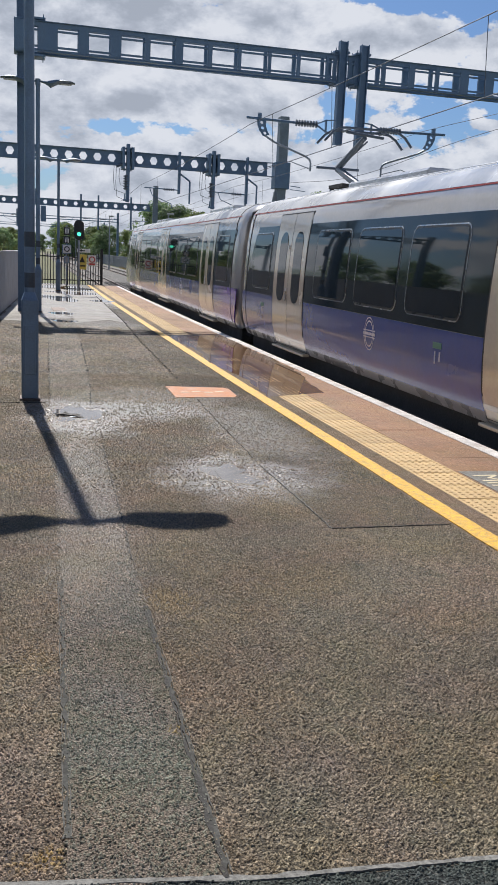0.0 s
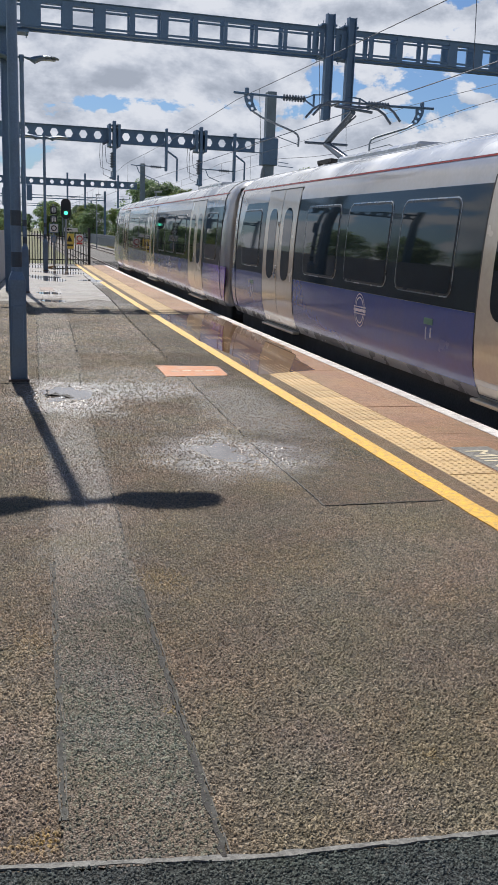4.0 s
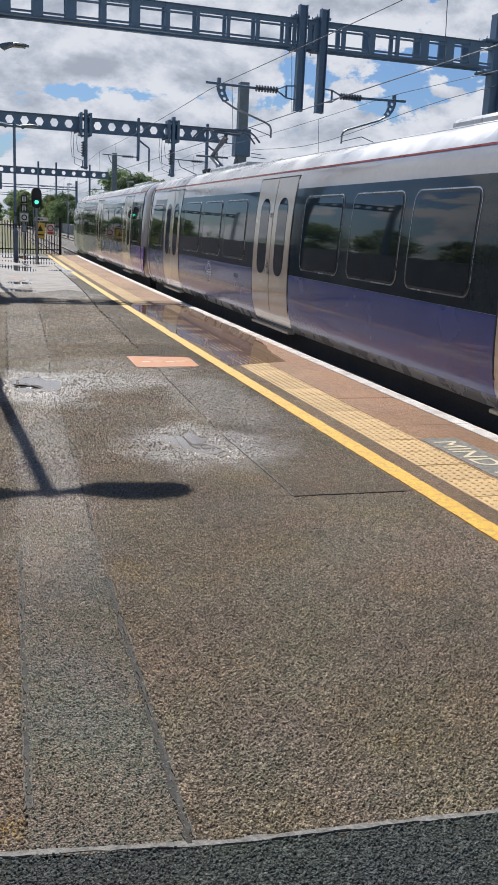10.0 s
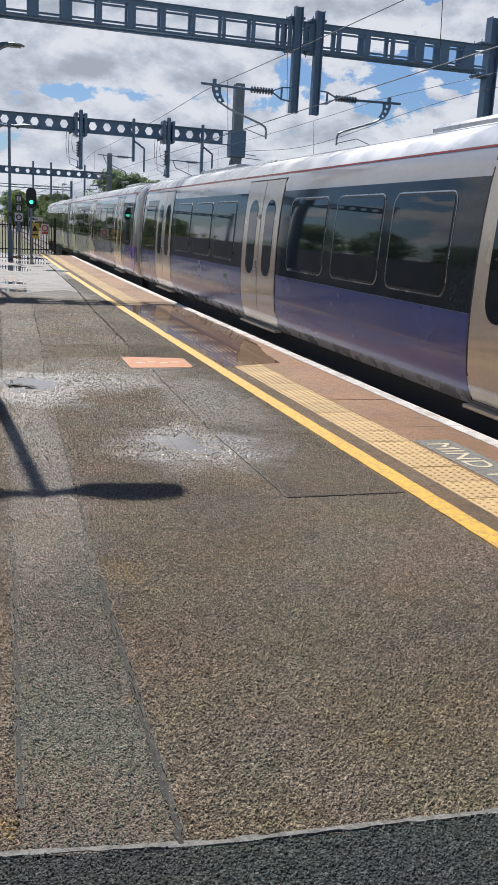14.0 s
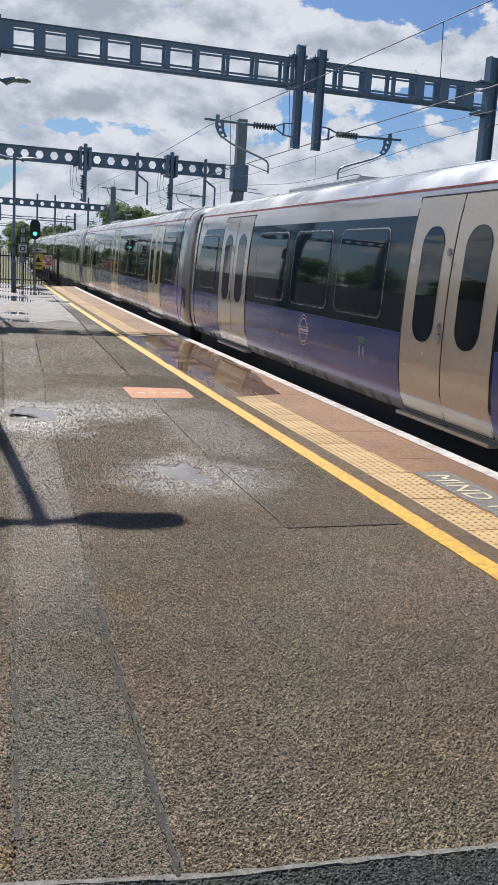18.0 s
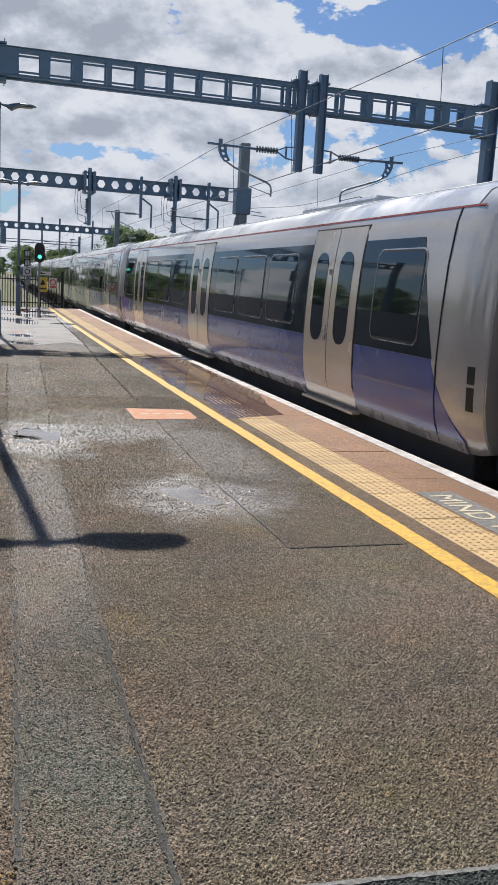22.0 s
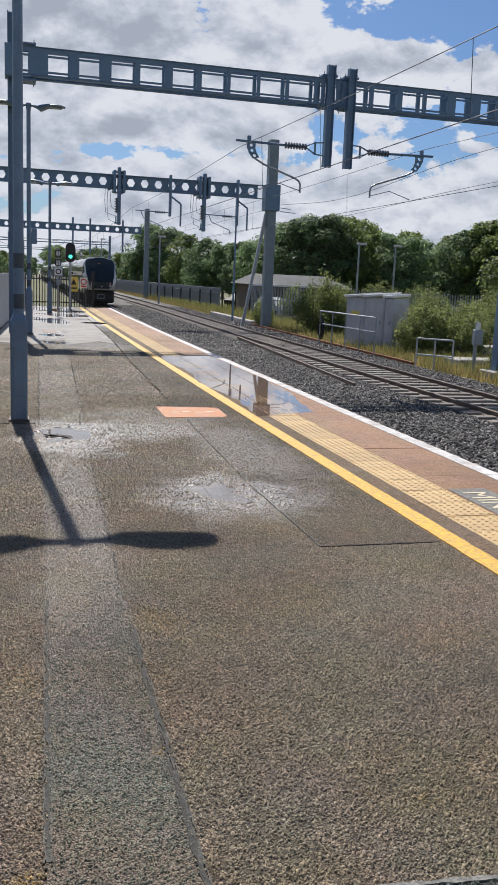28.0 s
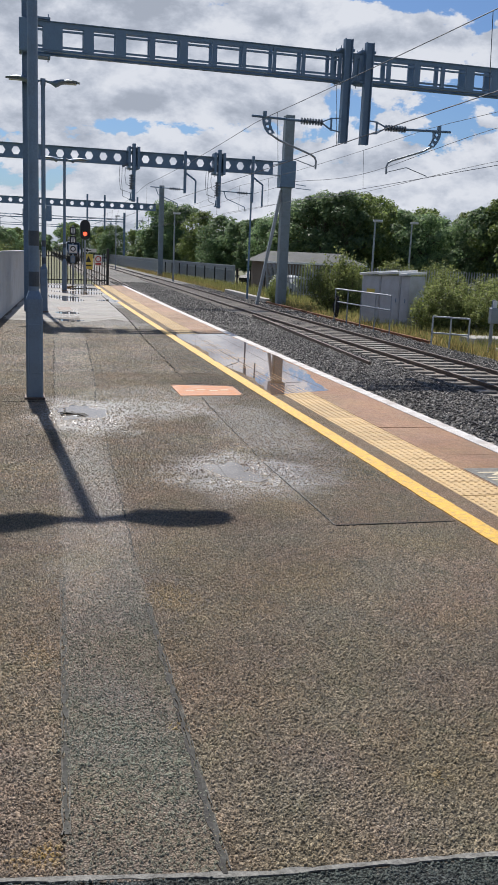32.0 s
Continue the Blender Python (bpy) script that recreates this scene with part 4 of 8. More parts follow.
    part("coupler_frame", Mesh().path([put(-0.26, uf + 0.12, -0.02), put(0.26, uf + 0.12, -0.02), put(0.26, uf + 0.12, -0.32), put(-0.26, uf + 0.12, -0.32), put(-0.26, uf + 0.12, -0.02)], 0.025), M["lens"], nose, "pale coupler frame")
    part("front_skirt", block(-1.14, 1.14, 21.0, 23.2, RAIL + 0.22, 0.36, 0.15), M["under"], nose)
    for u0, u1 in ((21.35, 21.62), (21.72, 21.99)):
        y0, y1 = sorted((put(0, u0, 0).y, put(0, u1, 0).y))
        part("number_bar", Mesh().box(-1.148, -1.138, y0, y1, 0.06, 0.14), M["decal"], nose, "small pale number bar")
    part("pipe", Mesh().path([put(-1.22, 21.2, 0.12), put(-1.24, 22.3, 0.12), put(-1.2, 22.7, 0.02), put(-1.15, 22.85, -0.15)], 0.03), M["brass"], nose)

    def sidewin():
        lv = []
        for z in lin(1.58, 2.44, 10):
            t = (z - 1.58) / 0.86
            b = 22.84 - 0.72 * t ** 1.7 - (0.12 if t < 0.05 else 0)
            a = 21.98 + 0.10 * t
            lv.append((z, *sorted((sg * (HALF - a), sg * (HALF - b)))))
        return skin(lv, 0.004, 0.02)
    both("cab_side_window", ("cabwin", sg), sidewin, M["pane"], c)
    both("cab_door", ("cabdoor", sg), lambda: skin([(z, *sorted((sg * (HALF - 20.9), sg * (HALF - 21.62)))) for z in lin(0.25, 2.4)], 0.003, 0.02), M["body"], c, "narrow driver's door")
    both("cab_door_seal", ("cabds", sg), lambda: skin([(z, *sorted((sg * (HALF - 20.87), sg * (HALF - 21.65)))) for z in lin(0.23, 2.42)], 0.0005, 0.02), M["rubber"], c)
    both("cab_door_window", ("cabdw", sg), lambda: skin(pane_levels(*sorted((sg * (HALF - 21.14), sg * (HALF - 21.40))), 1.52, 2.22, 0.05), 0.008, 0.01), M["pane"], c)


def pantograph(c, y, sg):
    """A raised single-arm current collector; sg is the way its knee points."""
    p = Mesh()
    z0, zk, zt = 2.98, 3.42, 3.95
    for x in (-0.42, 0.42):
        p.beam((x, y - sg * 0.80, z0 + 0.02), (x, y - sg * 0.10, z0 + 0.02), 0.06, 0.06)
    for dy in (-0.78, -0.45, -0.12):
        p.beam((-0.42, y + sg * dy, z0 + 0.02), (0.42, y + sg * dy, z0 + 0.02), 0.05, 0.05)
    for x in (-0.42, 0.42):
        for dy in (-0.7, -0.2):
            p.tube((x, y + sg * dy, 2.82), (x, y + sg * dy, z0), 0.045)
    base = part("pantograph_base", p, M["under"], c)
    a = Mesh()
    knee = Vector((0, y + sg * 0.75, zk))
    head = Vector((0, y - sg * 0.55, zt - 0.12))
    a.tube((0, y - sg * 0.45, z0 + 0.05), knee, 0.075, 0.065)
    a.tube((0.12, y - sg * 0.3, z0 + 0.05), knee + Vector((0.1, 0, -0.08)), 0.02)
    a.tube(knee, head, 0.06, 0.045)
    a.tube(knee + Vector((0.06, 0, 0.05)), head + Vector((0.05, 0, -0.06)), 0.015)
    a.tube(knee + Vector((-0.42, 0, 0)), knee + Vector((0.42, 0, 0)), 0.025)
    part("pantograph_arm", a, M["insul"], base, "thin folding arm")
    h = Mesh()
    for dy in (-0.2, 0.2):
        pts = []
        for i in range(13):
            x = -0.8 + 1.6 * i / 12
            drop = 0.0 if abs(x) < 0.45 else 0.9 * (abs(x) - 0.45) ** 2 * 2.2
            pts.append((x, head.y + dy, zt - drop))
        h.path(pts, 0.022)
    h.tube((-0.35, head.y - 0.2, zt - 0.02), (-0.35, head.y + 0.2, zt - 0.02), 0.02)
    h.tube((0.35, head.y - 0.2, zt - 0.02), (0.35, head.y + 0.2, zt - 0.02), 0.02)
    h.tube((-0.35, head.y, zt - 0.04), (0.35, head.y, zt - 0.1), 0.025)
    part("pantograph_head", h, M["insul"], base, "curved contact head")


M["mask"] = mat("black_face_gloss", (0.017, 0.025, 0.027), 0.15, vary=0.15, scale=2, fine=20, bump=0.0, coat=0.0, rough_var=0.03, spec=0.42)
M["display"] = mat("dim_display", (0.08, 0.02, 0.02), 0.4, vary=0.5, scale=40, fine=90, bump=0.0, emit=0.06, emit_color=(1.0, 0.25, 0.2))
CARS = []
for i in range(9):
    kind = "front" if i == 0 else "rear" if i == 8 else "mid"
    c = car(kind, i > 4, i < 4)
    if kind != "mid":
        cab_nose(c, kind)
    CARS.append(c)
pantograph(CARS[1], HALF - 2.65, 1)
pantograph(CARS[7], -HALF + 2.9, -1)

# ---- the platform's surface ----
def flat(name, outline, z, material, label, category, thick=0.004, kind="structure", parent=None):
    ob = part(name, Mesh().plate(outline, z - thick, z), material, parent)
    return tagged(ob, label, category, kind=kind) if parent is None else ob


def blob(cx, cy, rx, ry, seed, n=60, rough=0.42, turn=0.0):
    """An uneven closed outline."""
    rnd = random.Random(seed)
    ph = [(rnd.uniform(0, 6.28), rnd.uniform(0.3, 1.0) / k) for k in range(2, 10)]
    out = []
    for i in range(n):
        a = 2 * math.pi * i / n
        r = 1 + rough * sum(w * math.sin((k + 2) * a + p) for k, (p, w) in enumerate(ph))
        x, y = rx * r * math.cos(a), ry * r * math.sin(a)
        out.append((cx + x * math.cos(turn) - y * math.sin(turn), cy + x * math.sin(turn) + y * math.cos(turn)))
    return out


def damp_tarmac(name, base, spots, wet_rough=0.24, stains=()):
    """Adds wet spots (x, y, radius across, radius along, strength) to a copy of an aggregate surface."""
    m = base.copy()
    m.name = name
    ns, ls = m.node_tree.nodes, m.node_tree.links
    b = ns["Principled BSDF"]
    tc = ns.new("ShaderNodeTexCoord")
    nz = ns.new("ShaderNodeTexNoise")
    nz.inputs["Scale"].default_value, nz.inputs["Detail"].default_value = 2.6, 6.0
    ls.new(tc.outputs["Object"], nz.inputs["Vector"])

    def spread(places, soft):
        total = None
        for x, y, rx, ry, k in places:
            mp = ns.new("ShaderNodeMapping")
            mp.inputs["Location"].default_value = (-x / rx, -y / ry, 0)
            mp.inputs["Scale"].default_value = (1 / rx, 1 / ry, 0)
            ls.new(tc.outputs["Object"], mp.inputs[0])
            ln = ns.new("ShaderNodeVectorMath")
            ln.operation = "LENGTH"
            ls.new(mp.outputs[0], ln.inputs[0])
            ad = ns.new("ShaderNodeMath")
            ad.operation = "MULTIPLY_ADD"
            ls.new(nz.outputs[0], ad.inputs[0])
            ad.inputs[1].default_value = 1.5
            ls.new(ln.outputs["Value"], ad.inputs[2])
            mr = ns.new("ShaderNodeMapRange")
            mr.inputs["From Min"].default_value, mr.inputs["From Max"].default_value = 1.95, 1.95 - soft
            mr.inputs["To Min"].default_value, mr.inputs["To Max"].default_value = 0.0, k
            ls.new(ad.outputs[0], mr.inputs[0])
            if total is None:
                total = mr.outputs[0]
            else:
                mx = ns.new("ShaderNodeMath")
                mx.operation = "MAXIMUM"
                ls.new(total, mx.inputs[0])
                ls.new(mr.outputs[0], mx.inputs[1])
                total = mx.outputs[0]
        return total
    total = spread(spots, 0.6)
    if stains:
        lichen = ns.new("ShaderNodeMix")
        lichen.data_type = "RGBA"
        ls.new(spread(stains, 0.9), lichen.inputs["Factor"])
        ls.new(b.inputs["Base Color"].links[0].from_socket, lichen.inputs["A"])
        lichen.inputs["B"].default_value = (0.34, 0.23, 0.075, 1)
        ls.new(lichen.outputs["Result"], b.inputs["Base Color"])
    wet_bits = ns.new("ShaderNodeTexNoise")
    wet_bits.inputs["Scale"].default_value, wet_bits.inputs["Detail"].default_value = 46.0, 2.0
    ls.new(tc.outputs["Object"], wet_bits.inputs["Vector"])
    wet_on = ns.new("ShaderNodeMapRange")
    wet_on.inputs["From Min"].default_value, wet_on.inputs["From Max"].default_value = 0.34, 0.52
    ls.new(wet_bits.outputs[0], wet_on.inputs[0])
    film = ns.new("ShaderNodeMath")
    film.operation = "MULTIPLY"
    ls.new(wet_on.outputs[0], film.inputs[0])
    ls.new(total, film.inputs[1])
    ls.new(film.outputs[0], b.inputs["Coat Weight"])
    cb = ns.new("ShaderNodeBump")
    cb.inputs["Strength"].default_value, cb.inputs["Distance"].default_value = 0.10, 0.006
    ls.new(wet_bits.outputs[0], cb.inputs["Height"])
    ls.new(cb.outputs[0], b.inputs["Coat Normal"])
    b.inputs["Coat Roughness"].default_value, b.inputs["Coat IOR"].default_value = 0.42, 2.0
    for key, dark in (("Base Color", True), ("Roughness", False)):
        src = b.inputs[key].links[0].from_socket
        mx = ns.new("ShaderNodeMix")
        mx.data_type = "RGBA"
        ls.new(total, mx.inputs["Factor"])
        ls.new(src, mx.inputs["A"])
        if dark:
            dk = ns.new("ShaderNodeMix")
            dk.data_type, dk.blend_type = "RGBA", "MULTIPLY"
            dk.inputs["Factor"].default_value = 1.0
            ls.new(src, dk.inputs["A"])
            dk.inputs["B"].default_value = (0.92, 0.89, 0.86, 1)
            ls.new(dk.outputs["Result"], mx.inputs["B"])
        else:
            mx.inputs["B"].default_value = (wet_rough,) * 3 + (1,)
        ls.new(mx.outputs["Result"], b.inputs[key])
    return m


STAINS = [(0.06, 2.28, 0.055, 0.060, 0.80), (-0.02, 2.27, 0.050, 0.050, 0.50), (0.53, 2.90, 0.030, 0.035, 0.70), (0.13, 3.07, 0.030, 0.050, 0.35), (1.35, 2.43, 0.040, 0.050, 0.40), (0.71, 4.16, 0.150, 0.200, 0.35), (0.06, 3.58, 0.100, 0.200, 0.25)]
WET = [(0.62, 9.25, 0.55, 1.1, 1.0), (1.3, 9.6, 0.9, 0.7, 0.8), (1.72, 6.6, 0.62, 0.75, 1.0), (2.3, 8.4, 0.5, 1.6, 0.5), (1.6, 10.3, 1.0, 1.0, 0.35),
       (0.38, 4.9, 0.3, 0.9, 0.22), (0.48, 7.0, 0.22, 2.2, 0.30), (1.2, 25.5, 0.7, 3.0, 1.0), (1.3, 30, 1.2, 3.5, 1.0), (2.6, 34, 2.2, 6, 1.0), (2.4, 41, 2.4, 5, 1.0), (2.0, 21, 0.9, 1.6, 0.25)]
def uneven(outline, amp, seed, step=0.06):
    """The same outline with ragged edges."""
    rnd, out = random.Random(seed), []
    for (xa, ya), (xb, yb) in zip(outline, outline[1:] + outline[:1]):
        n = max(1, int(math.hypot(xb - xa, yb - ya) / step))
        out += [(xa + (xb - xa) * i / n + rnd.uniform(-amp, amp), ya + (yb - ya) * i / n) for i in range(n)]
    return out


# the far strip's own light tone has wet sheen put into the colour
BROWN, GREY_GREEN, PALE_SHEEN, FINE = ((0.410, 0.330, 0.238), (0.228, 0.184, 0.132)), ((0.255, 0.258, 0.205), (0.148, 0.152, 0.120)), ((0.500, 0.425, 0.335), (0.310, 0.264, 0.208)), ((0.335, 0.265, 0.187), (0.172, 0.138, 0.100))
for key, (light, dark), grain in (("tarmac", BROWN, 125), ("strip_near", GREY_GREEN, 140), ("strip_far", PALE_SHEEN, 130), ("patch", FINE, 130), ("dark", ((0.092, 0.110, 0.103), (0.058, 0.069, 0.066)), 110)):
    M[key + "_wet"] = damp_tarmac(key + "_damp", tarmac(key + "_bed", tuple(0.62 * v for v in light), tuple(0.62 * v for v in dark), grain=grain, wet=0.10, bump=0.8), WET)
    M[key + "_loose"] = damp_tarmac(key + "_loose", tarmac(key + "_stone", light, dark, grain=grain, wet=0.10, bump=0.5, solid=True), WET, stains=STAINS)
platform.data.materials[0] = M["tarmac_wet"]

flat("trench_strip", uneven([(0.10, 2.13), (0.545, 2.10), (0.57, 3.4), (0.605, 4.7), (0.74, 8.0), (0.95, 12.0), (1.19, 17.3), (1.55, 26), (1.15, 26), (0.60, 17.2), (0.42, 12.0), (0.31, 8.0), (0.21, 4.7), (0.15, 3.2)], 0.016, 2),
     0.004, M["strip_far_wet"], "long strip of relaid tarmac in the platform, grey-green to pale", "paving")
flat("tarmac_patch", [(1.965, 5.20), (2.815, 5.20), (2.835, 10), (2.90, 16), (3.0, 22), (3.3, 34), (2.95, 34), (2.60, 22), (2.36, 17.4), (2.22, 13.5), (2.05, 9.5), (1.96, 7.0)],
     0.0035, M["patch_wet"], "fine brown tarmac patch beside the yellow line", "paving")
M["far_wet"] = damp_tarmac("wet_smooth_tarmac", tarmac("smooth_tarmac", (0.25, 0.222, 0.190), (0.165, 0.147, 0.125), grain=120, wet=0.34, bump=0.22, solid=True), [(1.4, 32, 3.5, 11.5, 0.4)], 0.3)
flat("wet_paving", uneven([(-0.42, 21.6), (1.2, 20.9), (2.2, 22.4), (2.96, 21.2), (2.99, 24), (3.07, 30), (3.20, 37), (3.36, 44.3), (0.88, 43.0)], 0.05, 6, 0.3), 0.0028, M["far_wet"], "smooth wet pale tarmac at the platform's far end", "paving")
flat("dark_tarmac", [(-2.25, -9), (2.80, -9), (2.81, 1.955), (1.48, 2.00), (0.64, 2.065), (-0.07, 2.17), (-1.70, 2.4)], 0.004, M["tarmac_dark"], "darker tarmac at the start of the platform end", "paving")
M["sealant"] = mat("grey_sealant", (0.205, 0.20, 0.185), 0.9, spec=0.15, vary=0.35, scale=22, fine=90, bump=0.5)
M["sealant_dark"] = mat("dark_joint", (0.045, 0.042, 0.038), 0.95, vary=0.3, scale=14, fine=90, bump=0.4)


def ragged(pts, w, seed, jit=0.006, step=0.12, lo=0.6, hi=1.3):
    """A thin uneven band that follows a line."""
    rnd = random.Random(seed)
    L, R = [], []
    for (xa, ya), (xb, yb) in zip(pts, pts[1:]):
        d = Vector((xb - xa, yb - ya))
        n = max(2, int(d.length / step))
        nx, ny = -d.y / d.length, d.x / d.length
        for i in range(n):
            t = i / n
            k = w / 2 * rnd.uniform(lo, hi)
            x, y = xa + d.x * t + rnd.uniform(-jit, jit), ya + d.y * t + rnd.uniform(-jit, jit)
            L.append((x + nx * k, y + ny * k))
            R.append((x - nx * k, y - ny * k))
    return L, R


def line_ob(name, pts, w, z, material, label, seed, jit=0.006, lo=0.6, hi=1.3):
    L, R = ragged(pts, w, seed, jit, 0.035 if "joint" in name else 0.12, lo, hi)
    mb = Mesh()
    n = len(L)
    mb.add([(x, y, z) for x, y in L] + [(x, y, z) for x, y in R] + [(x, y, z - 0.006) for x, y in L] + [(x, y, z - 0.006) for x, y in R],
           [f for i in range(n - 1) for f in ((i, i + 1, n + i + 1, n + i), (2 * n + i, 2 * n + i + 1, i + 1, i), (n + i, n + i + 1, 3 * n + i + 1, 3 * n + i))])
    return tagged(part(name, mb, material), label, "paving joint", kind="structure")


line_ob("paving_joint", [(-1.70, 2.41), (-0.07, 2.19), (0.64, 2.08), (1.10, 2.05), (1.48, 2.02), (2.81, 1.97)], 0.022, 0.0060, M["sealant"], "pale grey sealed joint across the platform", 3, 0.002, 0.55, 1.25)
M["rim"] = mat("worn_joint_rim", (0.125, 0.120, 0.108), 0.9, spec=0.1, vary=0.4, scale=20, fine=80, bump=0.4)
M["old_filler"] = mat("old_grey_filler", (0.080, 0.079, 0.072), 0.9, spec=0.1, vary=0.35, scale=9, fine=60, bump=0.3)
line_ob("paving_joint", [(0.545, 2.1), (0.575, 3.4), (0.59, 4.1)], 0.017, 0.0062, M["old_filler"], "grey filled joint along the trench strip", 4, 0.004, 0.1, 1.3)
line_ob("paving_joint", [(0.556, 2.1), (0.586, 3.4), (0.600, 4.1)], 0.004, 0.0068, M["rim"], "worn rim of a joint in the tarmac", 14, 0.003, 0.0, 1.5)
line_ob("paving_joint", [(0.535, 2.1), (0.564, 3.4), (0.58, 4.1)], 0.012, 0.0074, M["sealant_dark"], "dark sunken edge of a joint in the tarmac", 24, 0.004, 0.0, 1.6)
line_ob("paving_joint", [(0.115, 2.35), (0.15, 3.2), (0.20, 4.5)], 0.021, 0.0062, M["old_filler"], "grey filled joint along the trench strip", 5, 0.005, 0.1, 1.2)
line_ob("paving_joint", [(0.104, 2.35), (0.138, 3.2), (0.188, 4.5)], 0.0045, 0.0068, M["rim"], "worn rim of a joint in the tarmac", 15, 0.003, 0.0, 1.6)
line_ob("paving_joint", [(0.126, 2.35), (0.163, 3.2), (0.211, 4.5)], 0.004, 0.0070, M["rim"], "worn rim of a joint in the tarmac", 16, 0.003, 0.0, 1.6)
line_ob("paving_joint", [(0.605, 4.7), (0.66, 6.0), (0.735, 7.9)], 0.010, 0.0076, M["sealant_dark"], "dark broken joint along the trench strip", 17, 0.008, 0.0, 1.4)
line_ob("paving_joint", [(0.80, 9.9), (0.95, 12.0), (1.19, 17.0)], 0.016, 0.0076, M["sealant_dark"], "dark broken joint along the trench strip", 18, 0.012, 0.0, 1.4)
line_ob("paving_joint", [(0.37, 10.2), (0.42, 12.0), (0.60, 17.0)], 0.016, 0.0076, M["sealant_dark"], "dark broken joint along the trench strip", 19, 0.012, 0.0, 1.4)
line_ob("paving_joint", [(1.965, 5.195), (2.815, 5.195)], 0.011, 0.0075, M["sealant_dark"], "dark crack across the tarmac", 7)
line_ob("paving_joint", [(1.965, 5.195), (1.97, 5.7), (1.96, 7.0)], 0.007, 0.0075, M["sealant"], "pale crack along the tarmac patch", 8)
line_ob("paving_joint", [(1.97, 7.2), (2.06, 9.5), (2.10, 10.40)], 0.007, 0.0075, M["sealant_dark"], "dark crack along the tarmac patch", 13, 0.01)
line_ob("paving_joint", [(2.13, 11.40), (2.22, 13.5), (2.36, 17.4), (2.60, 22), (2.95, 34)], 0.007, 0.0075, M["sealant_dark"], "dark crack along the tarmac patch", 9, 0.025, 0.3, 1.4)
line_ob("paving_joint", [(-1.4, 9.9), (0.0, 10.02), (0.35, 10.05)], 0.012, 0.0075, M["sealant_dark"], "dark crack beside the lamp post", 10)

# yellow line, filler, tactile tiles, pavers, white edge
M["filler"] = tarmac("edge_filler", (0.33, 0.235, 0.15), (0.17, 0.12, 0.075), grain=120, bump=1.0, solid=True)
yl = line_ob("yellow_line", [tuple(along(s, -1.492).xy) for s in np.linspace(-9, S1 - 0.3, 200)], 0.152, 0.008, M["yellow"], "worn yellow safety line along the platform", 12, 0.0, 0.95, 1.04)
tagged(part("edge_filler", Mesh().band(S0, S1, -1.60, -1.236, -0.2, 0.001), M["filler"]), "rough brown filler beside the tactile paving", "paving", kind="structure")
edge = tagged(new("platform_edge"), "platform edge of buff tactile tiles, red pavers and white coping", "platform edge", kind="structure")


def tile_mesh():
    mb = Mesh().bbox(-0.2045, 0.2045, -0.197, 0.197, -0.05, 0.004, 0.004)
    for i in range(6):
        for j in range(6):
            x, y = -0.17 + 0.068 * i, -0.164 + 0.0656 * j
            ring = [(x + r * math.cos(a), y + r * math.sin(a), z) for r, z in ((0.0165, 0.004), (0.010, 0.0095)) for a in [k * math.pi / 3 for k in range(6)]]
            mb.add(ring, [(k, (k + 1) % 6, 6 + (k + 1) % 6, 6 + k) for k in range(6)] + [tuple(range(6, 12))])
    return mb


def on_line(ob, s, o, z=0.0):
    ob.matrix_basis = Matrix.Translation(along(s, o, z)) @ pose(0, 0, 0, 0, 0, -math.degrees(turn_at(s)))


tile_data = tile_mesh().data("tactile_tile", M["tactile"])
rt = random.Random(5)
s = -8.8
while s < S1 - 0.3:
    ob = part("tactile_tile", tile_data, M["tactile"], edge)
    on_line(ob, s, -1.031, rt.uniform(-0.002, 0.002))
    s += 0.4
part("tactile_bed", Mesh().band(S0, S1, -1.236, -0.826, -0.2, -0.008), M["mortar"], edge)
cuts = [-9, -6, -3.2, -0.4, 2.0, 4.6, 7.14, 8.42, 10.9, 13.3, 15.8, 18.3, 20.9, 23.4, 26, 28.5, 31, 33.4, 36, 38.5, 41, 43, S1]
for a, b in zip(cuts, cuts[1:]):
    part("paver", Mesh().band(a + (0.022 if abs(a - 8.42) < 0.01 else 0.004), b - 0.004, -0.822, -0.160, -0.06, rt.uniform(0.0005, 0.003)), M["paver"], edge)
    part("coping_stone", Mesh().band(a + 0.004, b - 0.004, -0.157, 0.0, -0.12, 0.006 + rt.uniform(-0.001, 0.001)), M["white"], edge, "white painted coping")
part("paver_bed", Mesh().band(S0, S1, -0.826, -0.01, -0.4, -0.012), M["mortar"], edge)

# a painted warning at the edge
tagged(part("warning_panel", Mesh().band(3.2, 6.62, -0.80, -0.45, 0.0, 0.0065), M["sealant"]), "grey panel with a warning painted on the platform edge", "painted panel", kind="structure")
tx = bpy.data.curves.new("warning_text", "FONT")
tx.body, tx.size, tx.extrude, tx.align_x = "MIND THE GAP", 0.31, 0.001, "LEFT"
txo = tagged(new("warning_text", tx), "faded white painted words at the platform edge", "painted words", kind="structure")
M["paint_text"] = mat("faded_white_paint", (0.60, 0.52, 0.36), 0.6, vary=0.15, scale=8, fine=90, bump=0.3)
tx.materials.append(M["paint_text"])
txo.matrix_basis = Matrix.Translation(along(6.50, -0.745, 0.0085)) @ pose(0, 0, 0, 0, 0, -90)

